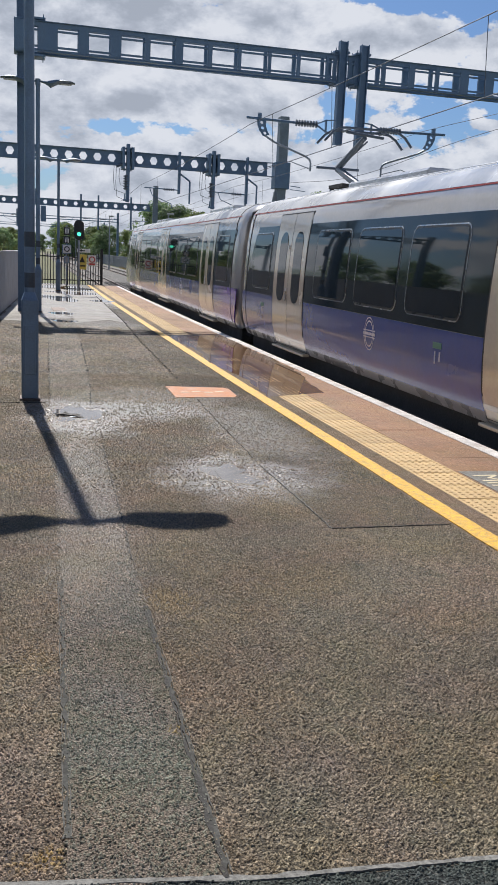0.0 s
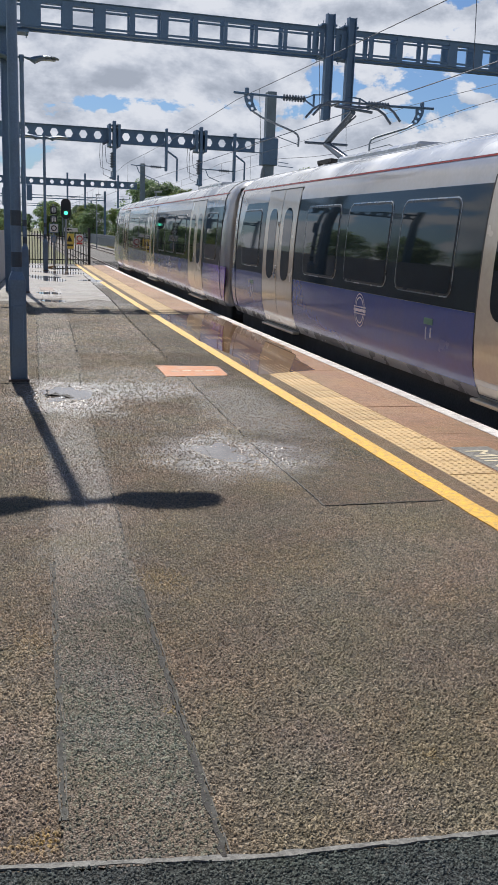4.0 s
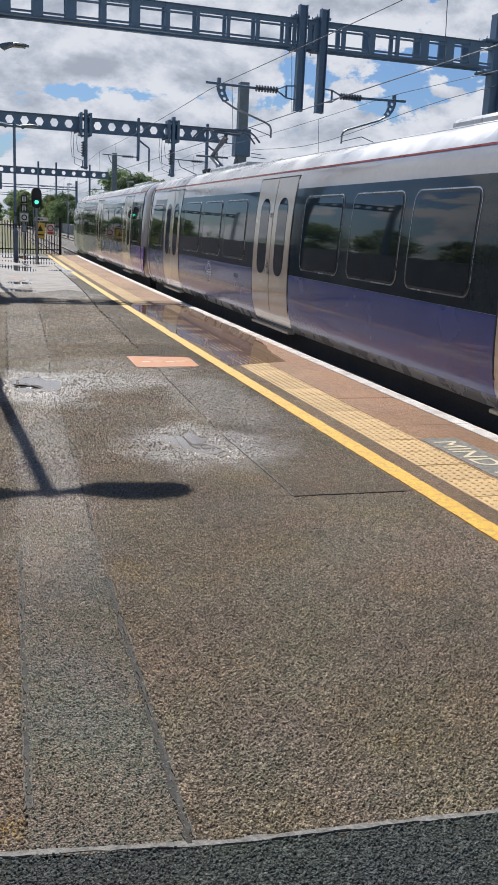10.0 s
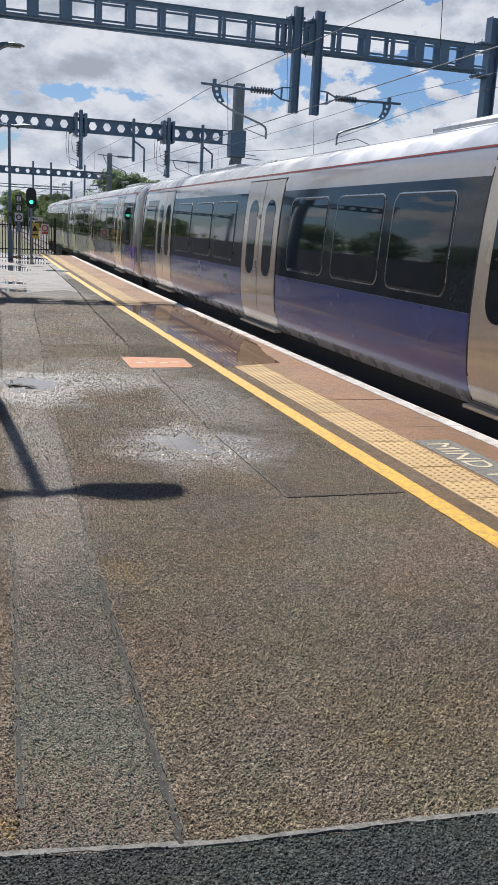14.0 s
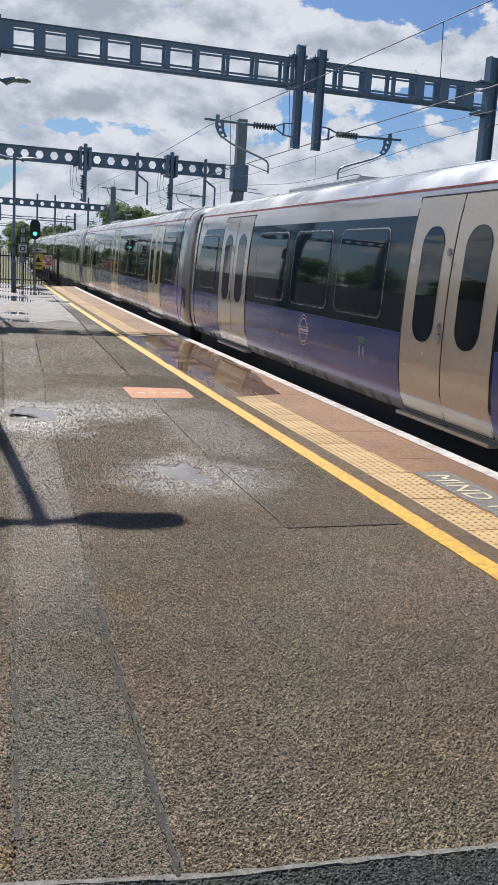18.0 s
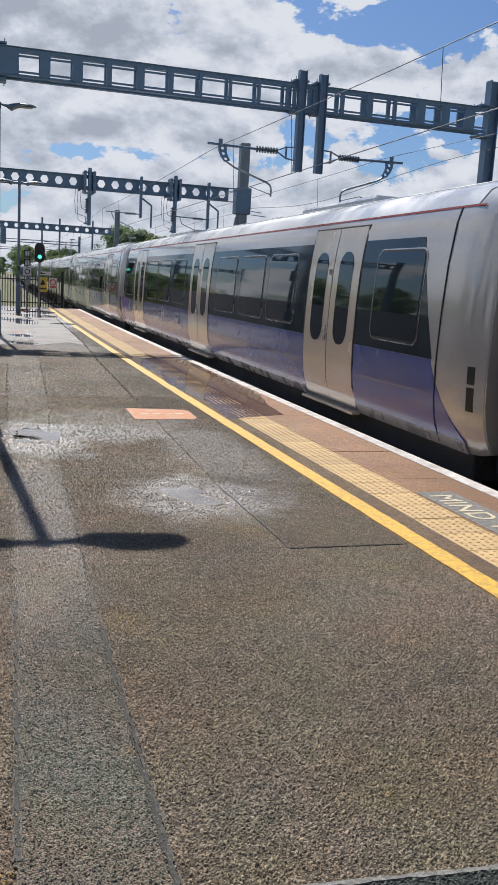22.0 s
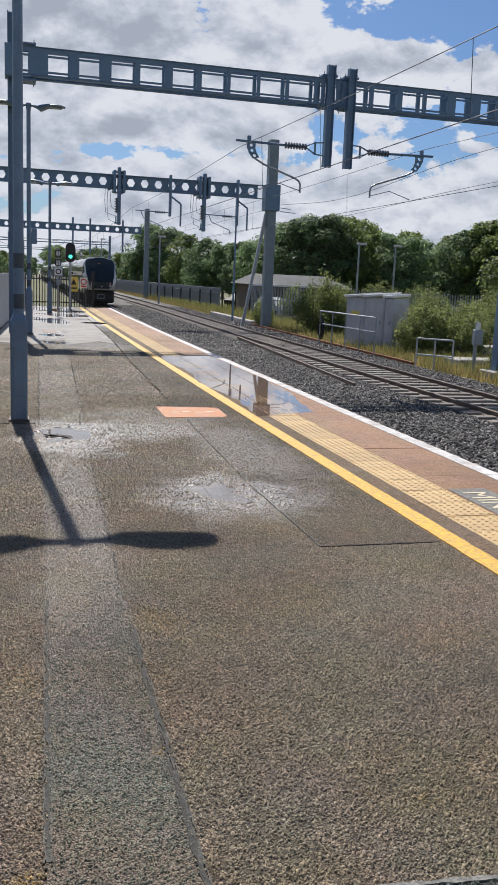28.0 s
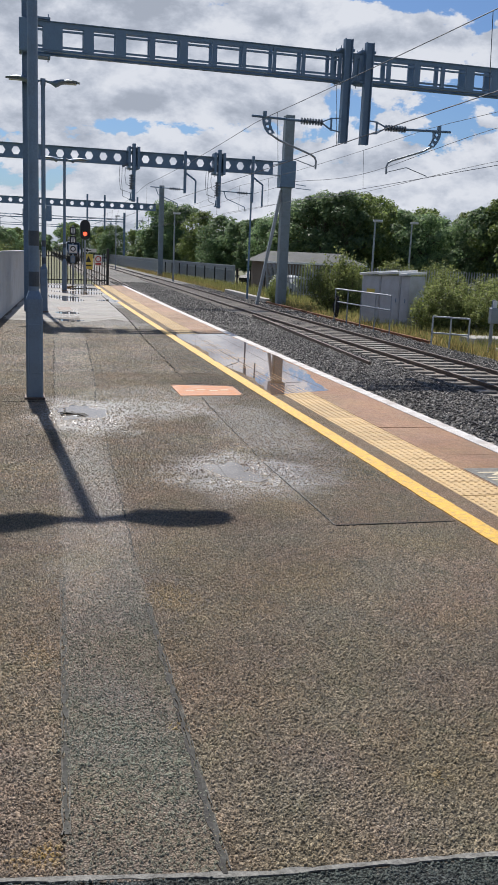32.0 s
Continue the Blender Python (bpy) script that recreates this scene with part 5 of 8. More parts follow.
# orange cover and small drain covers
cover = tagged(part("service_cover", Mesh().plate([(1.86, 10.44), (2.65, 10.50), (2.69, 11.25), (1.88, 11.34)], -0.03, 0.007), M["hatch"]), "orange-painted service cover set in the tarmac", "cover")
for k in range(4):
    y = 10.72 + 0.13 * k
    part("cover_mark", Mesh().plate(rounded(0.11, 0.05, 0.015, 2), 0.006, 0.0085, pose(2.05 + 0.15 * k, 10.85 + 0.05 * (k % 2), 0)), M["paint_text"], cover)
drain = tagged(part("drain_cover", Mesh().bbox(1.02, 1.4, 25.2, 26.6, -0.05, 0.008, 0.004), M["steel"]), "dark metal drain cover on the wet platform", "drain cover")

# standing water
M["water"] = bpy.data.materials.new("puddle_water")
M["water"].use_nodes = True
wb = M["water"].node_tree.nodes["Principled BSDF"]
wb.inputs["Base Color"].default_value = (0.23, 0.130, 0.060, 1)
wb.inputs["Roughness"].default_value = 0.015
wb.inputs["IOR"].default_value = 1.33
wb.inputs["Specular IOR Level"].default_value = 0.5
wb.inputs["Coat Weight"].default_value, wb.inputs["Coat Roughness"].default_value, wb.inputs["Coat IOR"].default_value = 0.8, 0.01, 1.4
w_rip = M["water"].node_tree.nodes.new("ShaderNodeTexNoise")
w_rip.inputs["Scale"].default_value, w_rip.inputs["Detail"].default_value = 3.0, 2.0
w_bmp = M["water"].node_tree.nodes.new("ShaderNodeBump")
w_bmp.inputs["Strength"].default_value, w_bmp.inputs["Distance"].default_value = 0.05, 0.003
M["water"].node_tree.links.new(w_rip.outputs[0], w_bmp.inputs["Height"])
M["water"].node_tree.links.new(w_bmp.outputs[0], wb.inputs["Normal"])


M["water_grey"] = M["water"].copy()
M["water_grey"].name = "grey_puddle_water"
M["water_grey"].node_tree.nodes["Principled BSDF"].inputs["Base Color"].default_value = (0.20, 0.175, 0.15, 1)


def puddle(outline, z, label):
    ob = tagged(part("puddle", Mesh().add([(x, y, z) for x, y in outline], [tuple(range(len(outline)))]), M["water_grey"] if "small" in label else M["water"]), label, "puddle", "puddles")
    ob.visible_shadow = False
    return ob


rp = random.Random(8)
left = [tuple(along(s, -1.36 + 0.06 * math.sin(s * 1.7) + 0.03 * rp.uniform(-1, 1)).xy) for s in np.linspace(10.5, 18.6, 34)]
right = [tuple(along(s, -0.20 - 0.36 * max(0, (13.2 - s) / 2.7) ** 0.8 + 0.05 * rp.uniform(-1, 1)).xy) for s in np.linspace(18.9, 10.9, 34)]
puddle(left + right, 0.0088, "wide shallow puddle over the platform's edge paving")
puddle(blob(0.60, 9.32, 0.22, 0.46, 3, 90, 0.55), 0.0085, "small puddle in the paler strip")
puddle(blob(1.62, 6.66, 0.19, 0.27, 5, 90, 0.6), 0.0075, "small puddle on the damp tarmac")
puddle(blob(1.20, 24.2, 0.3, 0.5, 7), 0.0095, "small puddle by the drain cover")
puddle(blob(1.15, 21.6, 0.28, 0.35, 9), 0.0095, "small puddle on the wet platform")
puddle(blob(1.5, 31.4, 0.55, 1.7, 17, 80, 0.5), 0.0095, "small shallow puddle on the wet far platform")
puddle(blob(2.5, 39.4, 0.8, 2.0, 19, 80, 0.5), 0.0095, "small shallow puddle on the wet far platform")
puddle(blob(2.2, 35.6, 0.9, 1.3, 11), 0.0095, "puddle on the wet far platform")
puddle(blob(2.9, 30.6, 0.35, 0.7, 13), 0.0095, "small puddle on the wet platform")
puddle(blob(1.6, 40.5, 0.7, 1.6, 15), 0.0095, "puddle on the wet far platform")
lf = Mesh()
for x, y, a in ((0.53, 9.22, 0.3), (0.62, 9.12, -0.4), (0.46, 9.26, 0.9)):
    lf.plate(rounded(0.05, 0.18, 0.02, 3), 0.009, 0.016, pose(x, y, 0, 8, 0, math.degrees(a) + 70))
tagged(part("wet_leaf", lf, M["under"]), "dark wet leaves lying in a puddle", "leaves", kind="stuff")


def stone_toned(base):
    """Lets the loose stones of an aggregate surface differ in tone one by one."""
    m = base
    ns, ls = m.node_tree.nodes, m.node_tree.links
    b = ns["Principled BSDF"]
    g, r, x = ns.new("ShaderNodeNewGeometry"), ns.new("ShaderNodeMapRange"), ns.new("ShaderNodeVectorMath")
    x.operation = "SCALE"
    r.inputs["To Min"].default_value, r.inputs["To Max"].default_value = 0.78, 1.22
    ls.new(g.outputs["Random Per Island"], r.inputs[0])
    ls.new(b.inputs["Base Color"].links[0].from_socket, x.inputs[0])
    ls.new(r.outputs[0], x.inputs["Scale"])
    ls.new(x.outputs[0], b.inputs["Base Color"])


for key in ("tarmac", "strip_near", "strip_far", "patch", "dark"):
    stone_toned(M[key + "_loose"])


# the coarse open texture of the tarmac: stones that stand proud of the binder
def chippings(name, count, y0, y1, size, seed, lift=1.0):
    rng = np.random.default_rng(seed)
    n = int(count * 1.6)
    y = np.sqrt(y0 * y0 + (y1 * y1 - y0 * y0) * rng.random(n))
    x = -0.06 * y - 0.35 + (0.62 * y + 0.9) * rng.random(n)
    keep = (x < EDGE + y * y / (2 * RAD) - 1.585) & (x > -2.0)
    for px, py, rx, ry in ((0.60, 9.32, 0.17, 0.36), (1.62, 6.66, 0.14, 0.18), (2.27, 10.88, 0.46, 0.52), (0.145, 10.25, 0.14, 0.14)):
        keep &= ((x - px) / rx) ** 2 + ((y - py) / ry) ** 2 > 1
    for (xa, ya), (xb, yb), w in (((0.545, 2.1), (0.575, 3.4), 0.003), ((0.115, 2.35), (0.15, 3.2), 0.003),
                                  ((1.965, 5.195), (2.815, 5.195), 0.013), ((1.96, 5.2), (1.97, 7.0), 0.010), ((-1.9, 2.43), (-0.07, 2.19), 0.012), ((-0.07, 2.19), (0.64, 2.08), 0.012), ((0.64, 2.08), (1.48, 2.02), 0.012), ((1.48, 2.02), (2.81, 1.97), 0.012)):
        dx, dy = xb - xa, yb - ya
        t = np.clip(((x - xa) * dx + (y - ya) * dy) / (dx * dx + dy * dy), 0, 1)
        keep &= np.hypot(x - xa - t * dx, y - ya - t * dy) > w
    for px, py, rx, ry, k in WET:
        keep &= (((x - px) / rx) ** 2 + ((y - py) / ry) ** 2 > 0.7 + 0.6 * rng.random(n)) | (rng.random(n) > 0.5 * k)
    x, y = x[keep][:count], y[keep][:count]
    lo = np.interp(y, [2.1, 3.2, 4.7, 8, 12, 17.2], [0.10, 0.15, 0.21, 0.31, 0.42, 0.60])
    hi = np.interp(y, [2.1, 3.4, 4.7, 8, 12, 17.3], [0.545, 0.57, 0.605, 0.74, 0.95, 1.19])
    in_patch = (x > np.interp(y, [5.2, 7.0, 9.5, 13.5, 17.4, 22], [1.965, 1.96, 2.05, 2.22, 2.36, 2.60])) & (y > 5.2)
    in_strip = (x > lo + rng.normal(0, 0.012, len(x))) & (x < hi + rng.normal(0, 0.012, len(x)))
    worn = y + rng.normal(0, 0.35, len(x)) + 0.4 * np.sin(5 * x + 1.0) < 4.25
    dark = y < np.interp(x, [-1.7, -0.07, 0.64, 1.48, 2.81], [2.41, 2.19, 2.08, 2.02, 1.97])
    for sel, material, label, z in ((dark, M["dark_loose"], "dark stones standing out of the newer tarmac", 0.003), (~in_strip & ~in_patch & ~dark, M["tarmac_loose"], "coarse brown stones standing out of the tarmac", 0.0), (in_patch, M["patch_loose"], "fine brown stones standing out of the tarmac patch", 0.002), (in_strip & worn & ~dark, M["strip_near_loose"], "grey-green stones standing out of the relaid strip", 0.004), (in_strip & ~worn, M["strip_far_loose"], "pale stones standing out of the relaid strip", 0.004)):
        p = np.stack([x[sel], y[sel]], 1)
        k = len(p)
        if not k:
            continue
        ang = rng.random((k, 1)) * 6.283 + np.arange(4) * 1.5708 + rng.normal(0, 0.3, (k, 4))
        grit = size * (0.85 if "relaid" in label else 1.0)
        rad = grit * (0.65 + 0.7 * rng.random((k, 4))) * (0.7 + 0.6 * rng.random((k, 1)))
        ring = np.stack([p[:, :1] + rad * np.cos(ang), p[:, 1:] + rad * np.sin(ang), np.full((k, 4), z - 0.001)], -1)
        top_c = p + rng.normal(0, size * 0.25, (k, 2))
        top_h = z + grit * lift * (0.30 + 0.52 * rng.random(k))
        top = ring * 0.45
        top[..., :2] += top_c[:, None] * 0.55
        top[..., 2] = top_h[:, None] + rng.normal(0, size * 0.12, (k, 4))
        v = np.concatenate([ring, top], 1).reshape(-1, 3)
        quads = np.array([(i, (i + 1) % 4, 4 + (i + 1) % 4, 4 + i) for i in range(4)] + [(4, 5, 6, 7)])
        q = (quads[None] + 8 * np.arange(k)[:, None, None]).reshape(-1)
        me = bpy.data.meshes.new(name)
        me.vertices.add(len(v))
        me.vertices.foreach_set("co", v.ravel())
        me.loops.add(len(q))
        me.loops.foreach_set("vertex_index", q.astype(np.int32))
        me.polygons.add(5 * k)
        me.polygons.foreach_set("loop_start", np.arange(0, 20 * k, 4, dtype=np.int32))
        me.update(calc_edges=True)
        me.materials.append(material)
        tagged(new(name, me), label, "stones", kind="stuff")


chippings("tarmac_stone", 115000, 1.6, 6.2, 0.0062, 71, 1.5)
chippings("tarmac_stone", 60000, 6.2, 12.5, 0.0100, 72, 1.35)
chippings("tarmac_stone", 26000, 12.5, 20.5, 0.0160, 73, 0.9)

# ---- tracks ----
RAIL_PROF = [(-0.075, RAIL - 0.155), (0.075, RAIL - 0.155), (0.06, RAIL - 0.13), (0.012, RAIL - 0.115), (0.012, RAIL - 0.05), (0.036, RAIL - 0.035), (0.036, RAIL - 0.006), (0.028, RAIL), (-0.028, RAIL), (-0.036, RAIL - 0.006), (-0.036, RAIL - 0.035), (-0.012, RAIL - 0.05), (-0.012, RAIL - 0.115), (-0.06, RAIL - 0.13)]
HEAD_PROF = [(-0.030, RAIL - 0.003), (0.030, RAIL - 0.003), (0.024, RAIL + 0.0025), (-0.024, RAIL + 0.0025)]
tagged(part("ballast_bed", Mesh().band(-60, 420, 0.06, 9.2, -1.2, -1.075, step=8), M["ballast"]), "bed of grey crushed-stone ballast under the tracks", "ballast", kind="structure")
sleeper_data = Mesh().bbox(-1.28, 1.28, -0.13, 0.13, -0.18, 0.0, 0.02).data("sleeper", M["sleeper"])
clip_data = Mesh().bbox(-0.16, 0.16, -0.09, 0.09, 0.0, 0.045, 0.012).data("rail_clip", M["steel"])


def track(centre, s0, s1, label, sleepers, rail=None, head=True, z=0.0):
    t = thing("railway_track", label, "railway track", kind="structure")
    for d in (-0.753, 0.753):
        pr = [(a, b + z) for a, b in RAIL_PROF]
        r = part("rail", Mesh().sweep(pr, s0, s1, centre + d, 4.0), rail or M["steel"], t, "steel rail")
        if head:
            part("rail_head", Mesh().sweep([(a, b + z) for a, b in HEAD_PROF], s0, s1, centre + d, 4.0), M["rail_top"], r, "polished running surface")
    a, b = sleepers
    s = a
    while s < b:
        ob = part("sleeper", sleeper_data, M["sleeper"], t)
        on_line(ob, s, centre, RAIL - 0.105 + z)
        s += 0.65
    far = Mesh()
    s = b
    while s < s1:
        p = along(s, centre, 0)
        far.bbox(-1.28, 1.28, -0.13, 0.13, RAIL - 0.335 + z, RAIL - 0.155 + z, 0.02, Matrix.Translation(p) @ pose(0, 0, 0, 0, 0, -math.degrees(turn_at(s))))
        s += 1.3
    part("far_sleepers", far, M["sleeper"], t)["kind"] = "stuff"
    return t


track(TRACK_1, -60, 420, "near railway track of steel rails on concrete sleepers", (-4, 48))
track(TRACK_2, -60, 420, "second railway track of steel rails on concrete sleepers", (8, 90))
# a spare rail lies between the tracks, a rusty one beside the second track
sp = Mesh()
pa, pb = along(22.2, 4.5, 0), along(39.5, 5.35, 0)
sp.beam((pa.x, pa.y, -1.0), (pb.x, pb.y, -0.955), 0.07, 0.13)
tagged(part("spare_rail", sp, M["steel"]), "dark spare rail lying in the ballast between tracks", "spare rail")
rr_ = Mesh()
rr_.sweep([(a, b - 0.01) for a, b in RAIL_PROF], 28.6, 62, 9.15, 4.0)
tagged(part("rusty_rail", rr_, M["rust"]), "rusty disused rail beside the second track", "spare rail")
trough = thing("cable_trough", "row of pale concrete cable trough lids", "cable trough")
for i in range(14):
    s = 52.9 + i * 0.95
    part("trough_lid", Mesh().bbox(-0.22, 0.22, -0.46, 0.46, -1.05, -0.80, 0.02, Matrix.Translation(along(s, 9.3, 0)) @ pose(0, 0, 0, 0, 0, -math.degrees(turn_at(s)))), M["concrete"], trough)
# rusty sidings that run off to the right
sd = thing("siding", "rusty disused siding track in weeds", "railway track", kind="structure")
for off in (0.0, 1.5):
    q = Mesh()
    q.beam((15.2 + off, 32.6, -0.93), (28.84 + off, 12.8, -0.93), 0.075, 0.14)
    part("rail", q, M["rust"], sd, "rusty rail")
for off in (0.0, 1.5):
    q = Mesh()
    q.beam((17.5 + off, 47, -0.93), (27 + off, 29, -0.93), 0.075, 0.14)
    part("rail", q, M["rust"], sd, "rusty rail")
M["siding_stone"] = tarmac("siding_ballast", (0.27, 0.205, 0.15), (0.11, 0.082, 0.060), grain=18, bump=1.0)
flat("siding_bed", uneven([(14.2, 33.8), (18.5, 34.5), (24.0, 26.5), (31.5, 15.5), (30.0, 11.5), (27.0, 12.5), (20.0, 23.5)], 0.12, 4, 0.4), -1.085, M["siding_stone"], "brown stony bed of the disused sidings", "ballast", 0.03)
sd_sl = Mesh()
for i in range(30):
    x, y = 15.9 + 0.62 * i * 0.7, 32.6 - 0.9 * i * 0.7
    sd_sl.bbox(-1.25, 1.25, -0.12, 0.12, -1.1, -0.985, 0.02, Matrix.Translation((x, y, 0)) @ pose(0, 0, 0, 0, 0, -34))
part("sleepers", sd_sl, M["rust"], sd)["kind"] = "stuff"


def stones(name, count, region, size, material, label, seed, z=-1.055):
    """Loose crushed stones as one mesh: flattened, jittered octahedra."""
    rng = np.random.default_rng(seed)
    s = region[0] + (region[1] - region[0]) * rng.random(count) ** region[4]
    o = region[2] + (region[3] - region[2]) * rng.random(count)
    o = np.where((np.abs(o - TRACK_2) < 1.30) & (rng.random(count) < 0.96), region[2] + (TRACK_2 - 1.35 - region[2]) * rng.random(count), o)
    a = np.interp(s, LINE_S, LINE_A)
    cen = np.stack([np.interp(s, LINE_S, LINE_X) + o * np.cos(a), np.interp(s, LINE_S, LINE_Y) - o * np.sin(a), z + rng.random(count) * 0.035], 1)
    base = np.array([(1, 0, 0), (-1, 0, 0), (0, 1, 0), (0, -1, 0), (0, 0, 1), (0, 0, -1)], float)
    tri = np.array([(0, 2, 4), (2, 1, 4), (1, 3, 4), (3, 0, 4), (2, 0, 5), (1, 2, 5), (3, 1, 5), (0, 3, 5)])
    v = base[None] * (0.55 + 0.75 * rng.random((count, 6, 1)))
    v += rng.normal(0, 0.22, v.shape)
    ang = rng.random(count) * 6.283
    c, sn = np.cos(ang), np.sin(ang)
    x, y = v[..., 0] * c[:, None] - v[..., 1] * sn[:, None], v[..., 0] * sn[:, None] + v[..., 1] * c[:, None]
    v = np.stack([x, y, v[..., 2] * 0.75], -1) * (size * (0.6 + 0.9 * rng.random((count, 1, 1))))
    v = (v + cen[:, None]).reshape(-1, 3)
    f = (tri[None] + 6 * np.arange(count)[:, None, None]).reshape(-1, 3)
    me = bpy.data.meshes.new(name)
    me.vertices.add(len(v))
    me.vertices.foreach_set("co", v.ravel())
    me.loops.add(len(f) * 3)
    me.loops.foreach_set("vertex_index", f.ravel().astype(np.int32))
    me.polygons.add(len(f))
    me.polygons.foreach_set("loop_start", np.arange(0, len(f) * 3, 3, dtype=np.int32))
    me.update(calc_edges=True)
    me.materials.append(material)
    return tagged(new(name, me), label, "ballast", kind="stuff")


M["stone"] = bpy.data.materials.new("ballast_stone")
M["stone"].use_nodes = True
sn_, sl_ = M["stone"].node_tree.nodes, M["stone"].node_tree.links
s_geo, s_rmp = sn_.new("ShaderNodeNewGeometry"), sn_.new("ShaderNodeValToRGB")
s_rmp.color_ramp.elements[0].color, s_rmp.color_ramp.elements[1].color = (0.040, 0.040, 0.042, 1), (0.30, 0.285, 0.265, 1)
e_ = s_rmp.color_ramp.elements.new(0.6)
e_.color = (0.115, 0.108, 0.100, 1)
sl_.new(s_geo.outputs["Random Per Island"], s_rmp.inputs[0])
sl_.new(s_rmp.outputs[0], sn_["Principled BSDF"].inputs["Base Color"])
sn_["Principled BSDF"].inputs["Roughness"].default_value = 0.85
stones("ballast_stones", 60000, (9, 34, 1.2, 9.1, 1.15), 0.030, M["stone"], "loose grey ballast stones between the tracks", 2)
stones("ballast_stones", 26000, (33, 80, 1.6, 9.1, 1.3), 0.042, M["stone"], "loose grey ballast stones between the tracks", 3)

# ---- overhead line ----
P1, P2, P3 = 24.7, 50.0, 108.0


def h_mast(t, x, y, z0, z1, w=0.32, material=None):
    """A rolled steel column: two flanges and a web."""
    m = Mesh()
    for d in (-1, 1):
        m.box(x + d * w / 2 - 0.012, x + d * w / 2 + 0.012, y - w / 2, y + w / 2, z0, z1)
    m.box(x - w / 2 + 0.012, x + w / 2 - 0.012, y - 0.008, y + 0.008, z0, z1)
    return part("mast", m, material or M["galv_dark"], t, "tall steel column")


def bolts(t, x, y, z, name="bracket"):
    m = Mesh().bbox(x - 0.22, x + 0.22, y - 0.24, y + 0.24, z - 0.03, z + 0.03, 0.008)
    for dx in (-0.17, 0.17):
        for dy in (-0.2, 0.2):
            m.tube((x + dx, y + dy, z - 0.09), (x + dx, y + dy, z + 0.1), 0.012, n=6)
    return part(name, m, M["galv_dark"], t)


def cantilever(t, x, y, side, z, reach, drop_z):
    """An insulated arm that holds the wires: bracket, ribbed insulator, tube, clamp, curved registration drop."""
    a = Mesh()
    a.beam((x, y, z + 0.16), (x + side * 0.36, y, z + 0.13), 0.05, 0.03)
    a.beam((x, y, z - 0.22), (x + side * 0.36, y, z - 0.17), 0.05, 0.03)
    a.beam((x + side * 0.36, y, z + 0.15), (x + side * 0.36, y, z - 0.19), 0.05, 0.03)
    a.beam((x + side * 0.36, y, z + 0.13), (x + side * 0.62, y, z + 0.02), 0.05, 0.03)
    a.beam((x + side * 0.36, y, z - 0.17), (x + side * 0.62, y, z - 0.02), 0.05, 0.03)
    arm = part("cantilever", a, M["galv_dark"], t, "insulated cantilever arm")
    ins = Mesh().ribbed((x + side * 0.60, y, z), (x + side * 1.25, y, z), 0.035, 0.088, 8, 14)
    part("insulator", ins, M["insul"], arm, "dark ribbed insulator")
    tb = Mesh().tube((x + side * 1.2, y, z), (x + side * reach, y, z + 0.03), 0.035)
    tb.bbox(x + side * (reach - 0.36) - 0.05, x + side * (reach - 0.36) + 0.05, y - 0.04, y + 0.04, z + 0.03, z + 0.17, 0.01)
    part("tube", tb, M["galv_dark"], arm)
    cx = x + side * (reach - 0.42)
    br = Mesh()
    rim = [(0.13, 0.0), (-0.13, 0.0), (0.11, -0.14), (-0.12, -0.15), (0.05, -0.28), (-0.17, -0.28), (-0.06, -0.42), (-0.24, -0.38)]
    for (ra, rb), (rc, rd) in zip(zip(rim[0::2], rim[1::2]), zip(rim[2::2], rim[3::2])):
        quad = [Vector(q) for q in (ra, rb, rd, rc)]
        mid_ = sum(quad, Vector((0, 0))) / 4
        outer_ = [quad[j // 2].lerp(quad[(j // 2 + 1) % 4], 0.5 * (j % 2)) for j in range(8)]
        inner_ = [mid_ + 0.045 * (q - mid_).normalized() for q in outer_]
        for yy in (y - 0.02, y + 0.02):
            br.add([(cx + side * q.x, yy, z + q.y) for q in outer_ + inner_], [(j, (j + 1) % 8, 8 + (j + 1) % 8, 8 + j) for j in range(8)])
        br.add([(cx + side * q.x, yy, z + q.y) for yy in (y - 0.02, y + 0.02) for q in inner_], [(j, (j + 1) % 8, 8 + (j + 1) % 8, 8 + j) for j in range(8)])
    for j0 in (0, 1):
        line_ = rim[j0::2]
        br.add([(cx + side * a, yy, z + b) for yy in (y - 0.02, y + 0.02) for a, b in line_], [(j, j + 1, 5 + j, 4 + j) for j in range(3)])
    br.weld()
    part("drop_bracket", br, M["galv_dark"], arm)
    # the bent tube that swings back and down
    x2 = x + side * 0.74
    z2 = drop_z
    pts = [(cx - side * 0.1, y, z - 0.40), (cx - side * 0.38, y, z - 0.55), (x2 + side * 0.16, y, z - 0.86), (x2 + side * 0.04, y, z - 0.93), (x2, y, z - 1.02), (x2, y, z2)]
    part("registration_tube", Mesh().path(pts, 0.028, 8), M["galv"], arm)
    rg = Mesh().path([(x2, y, z2 + 0.05), (x2 + side * 0.6, y, z2 + 0.22), (x2 + side * 1.25, y, z2 + 0.02)], 0.012, 6)
    part("registration_arm", rg, M["galv"], arm)


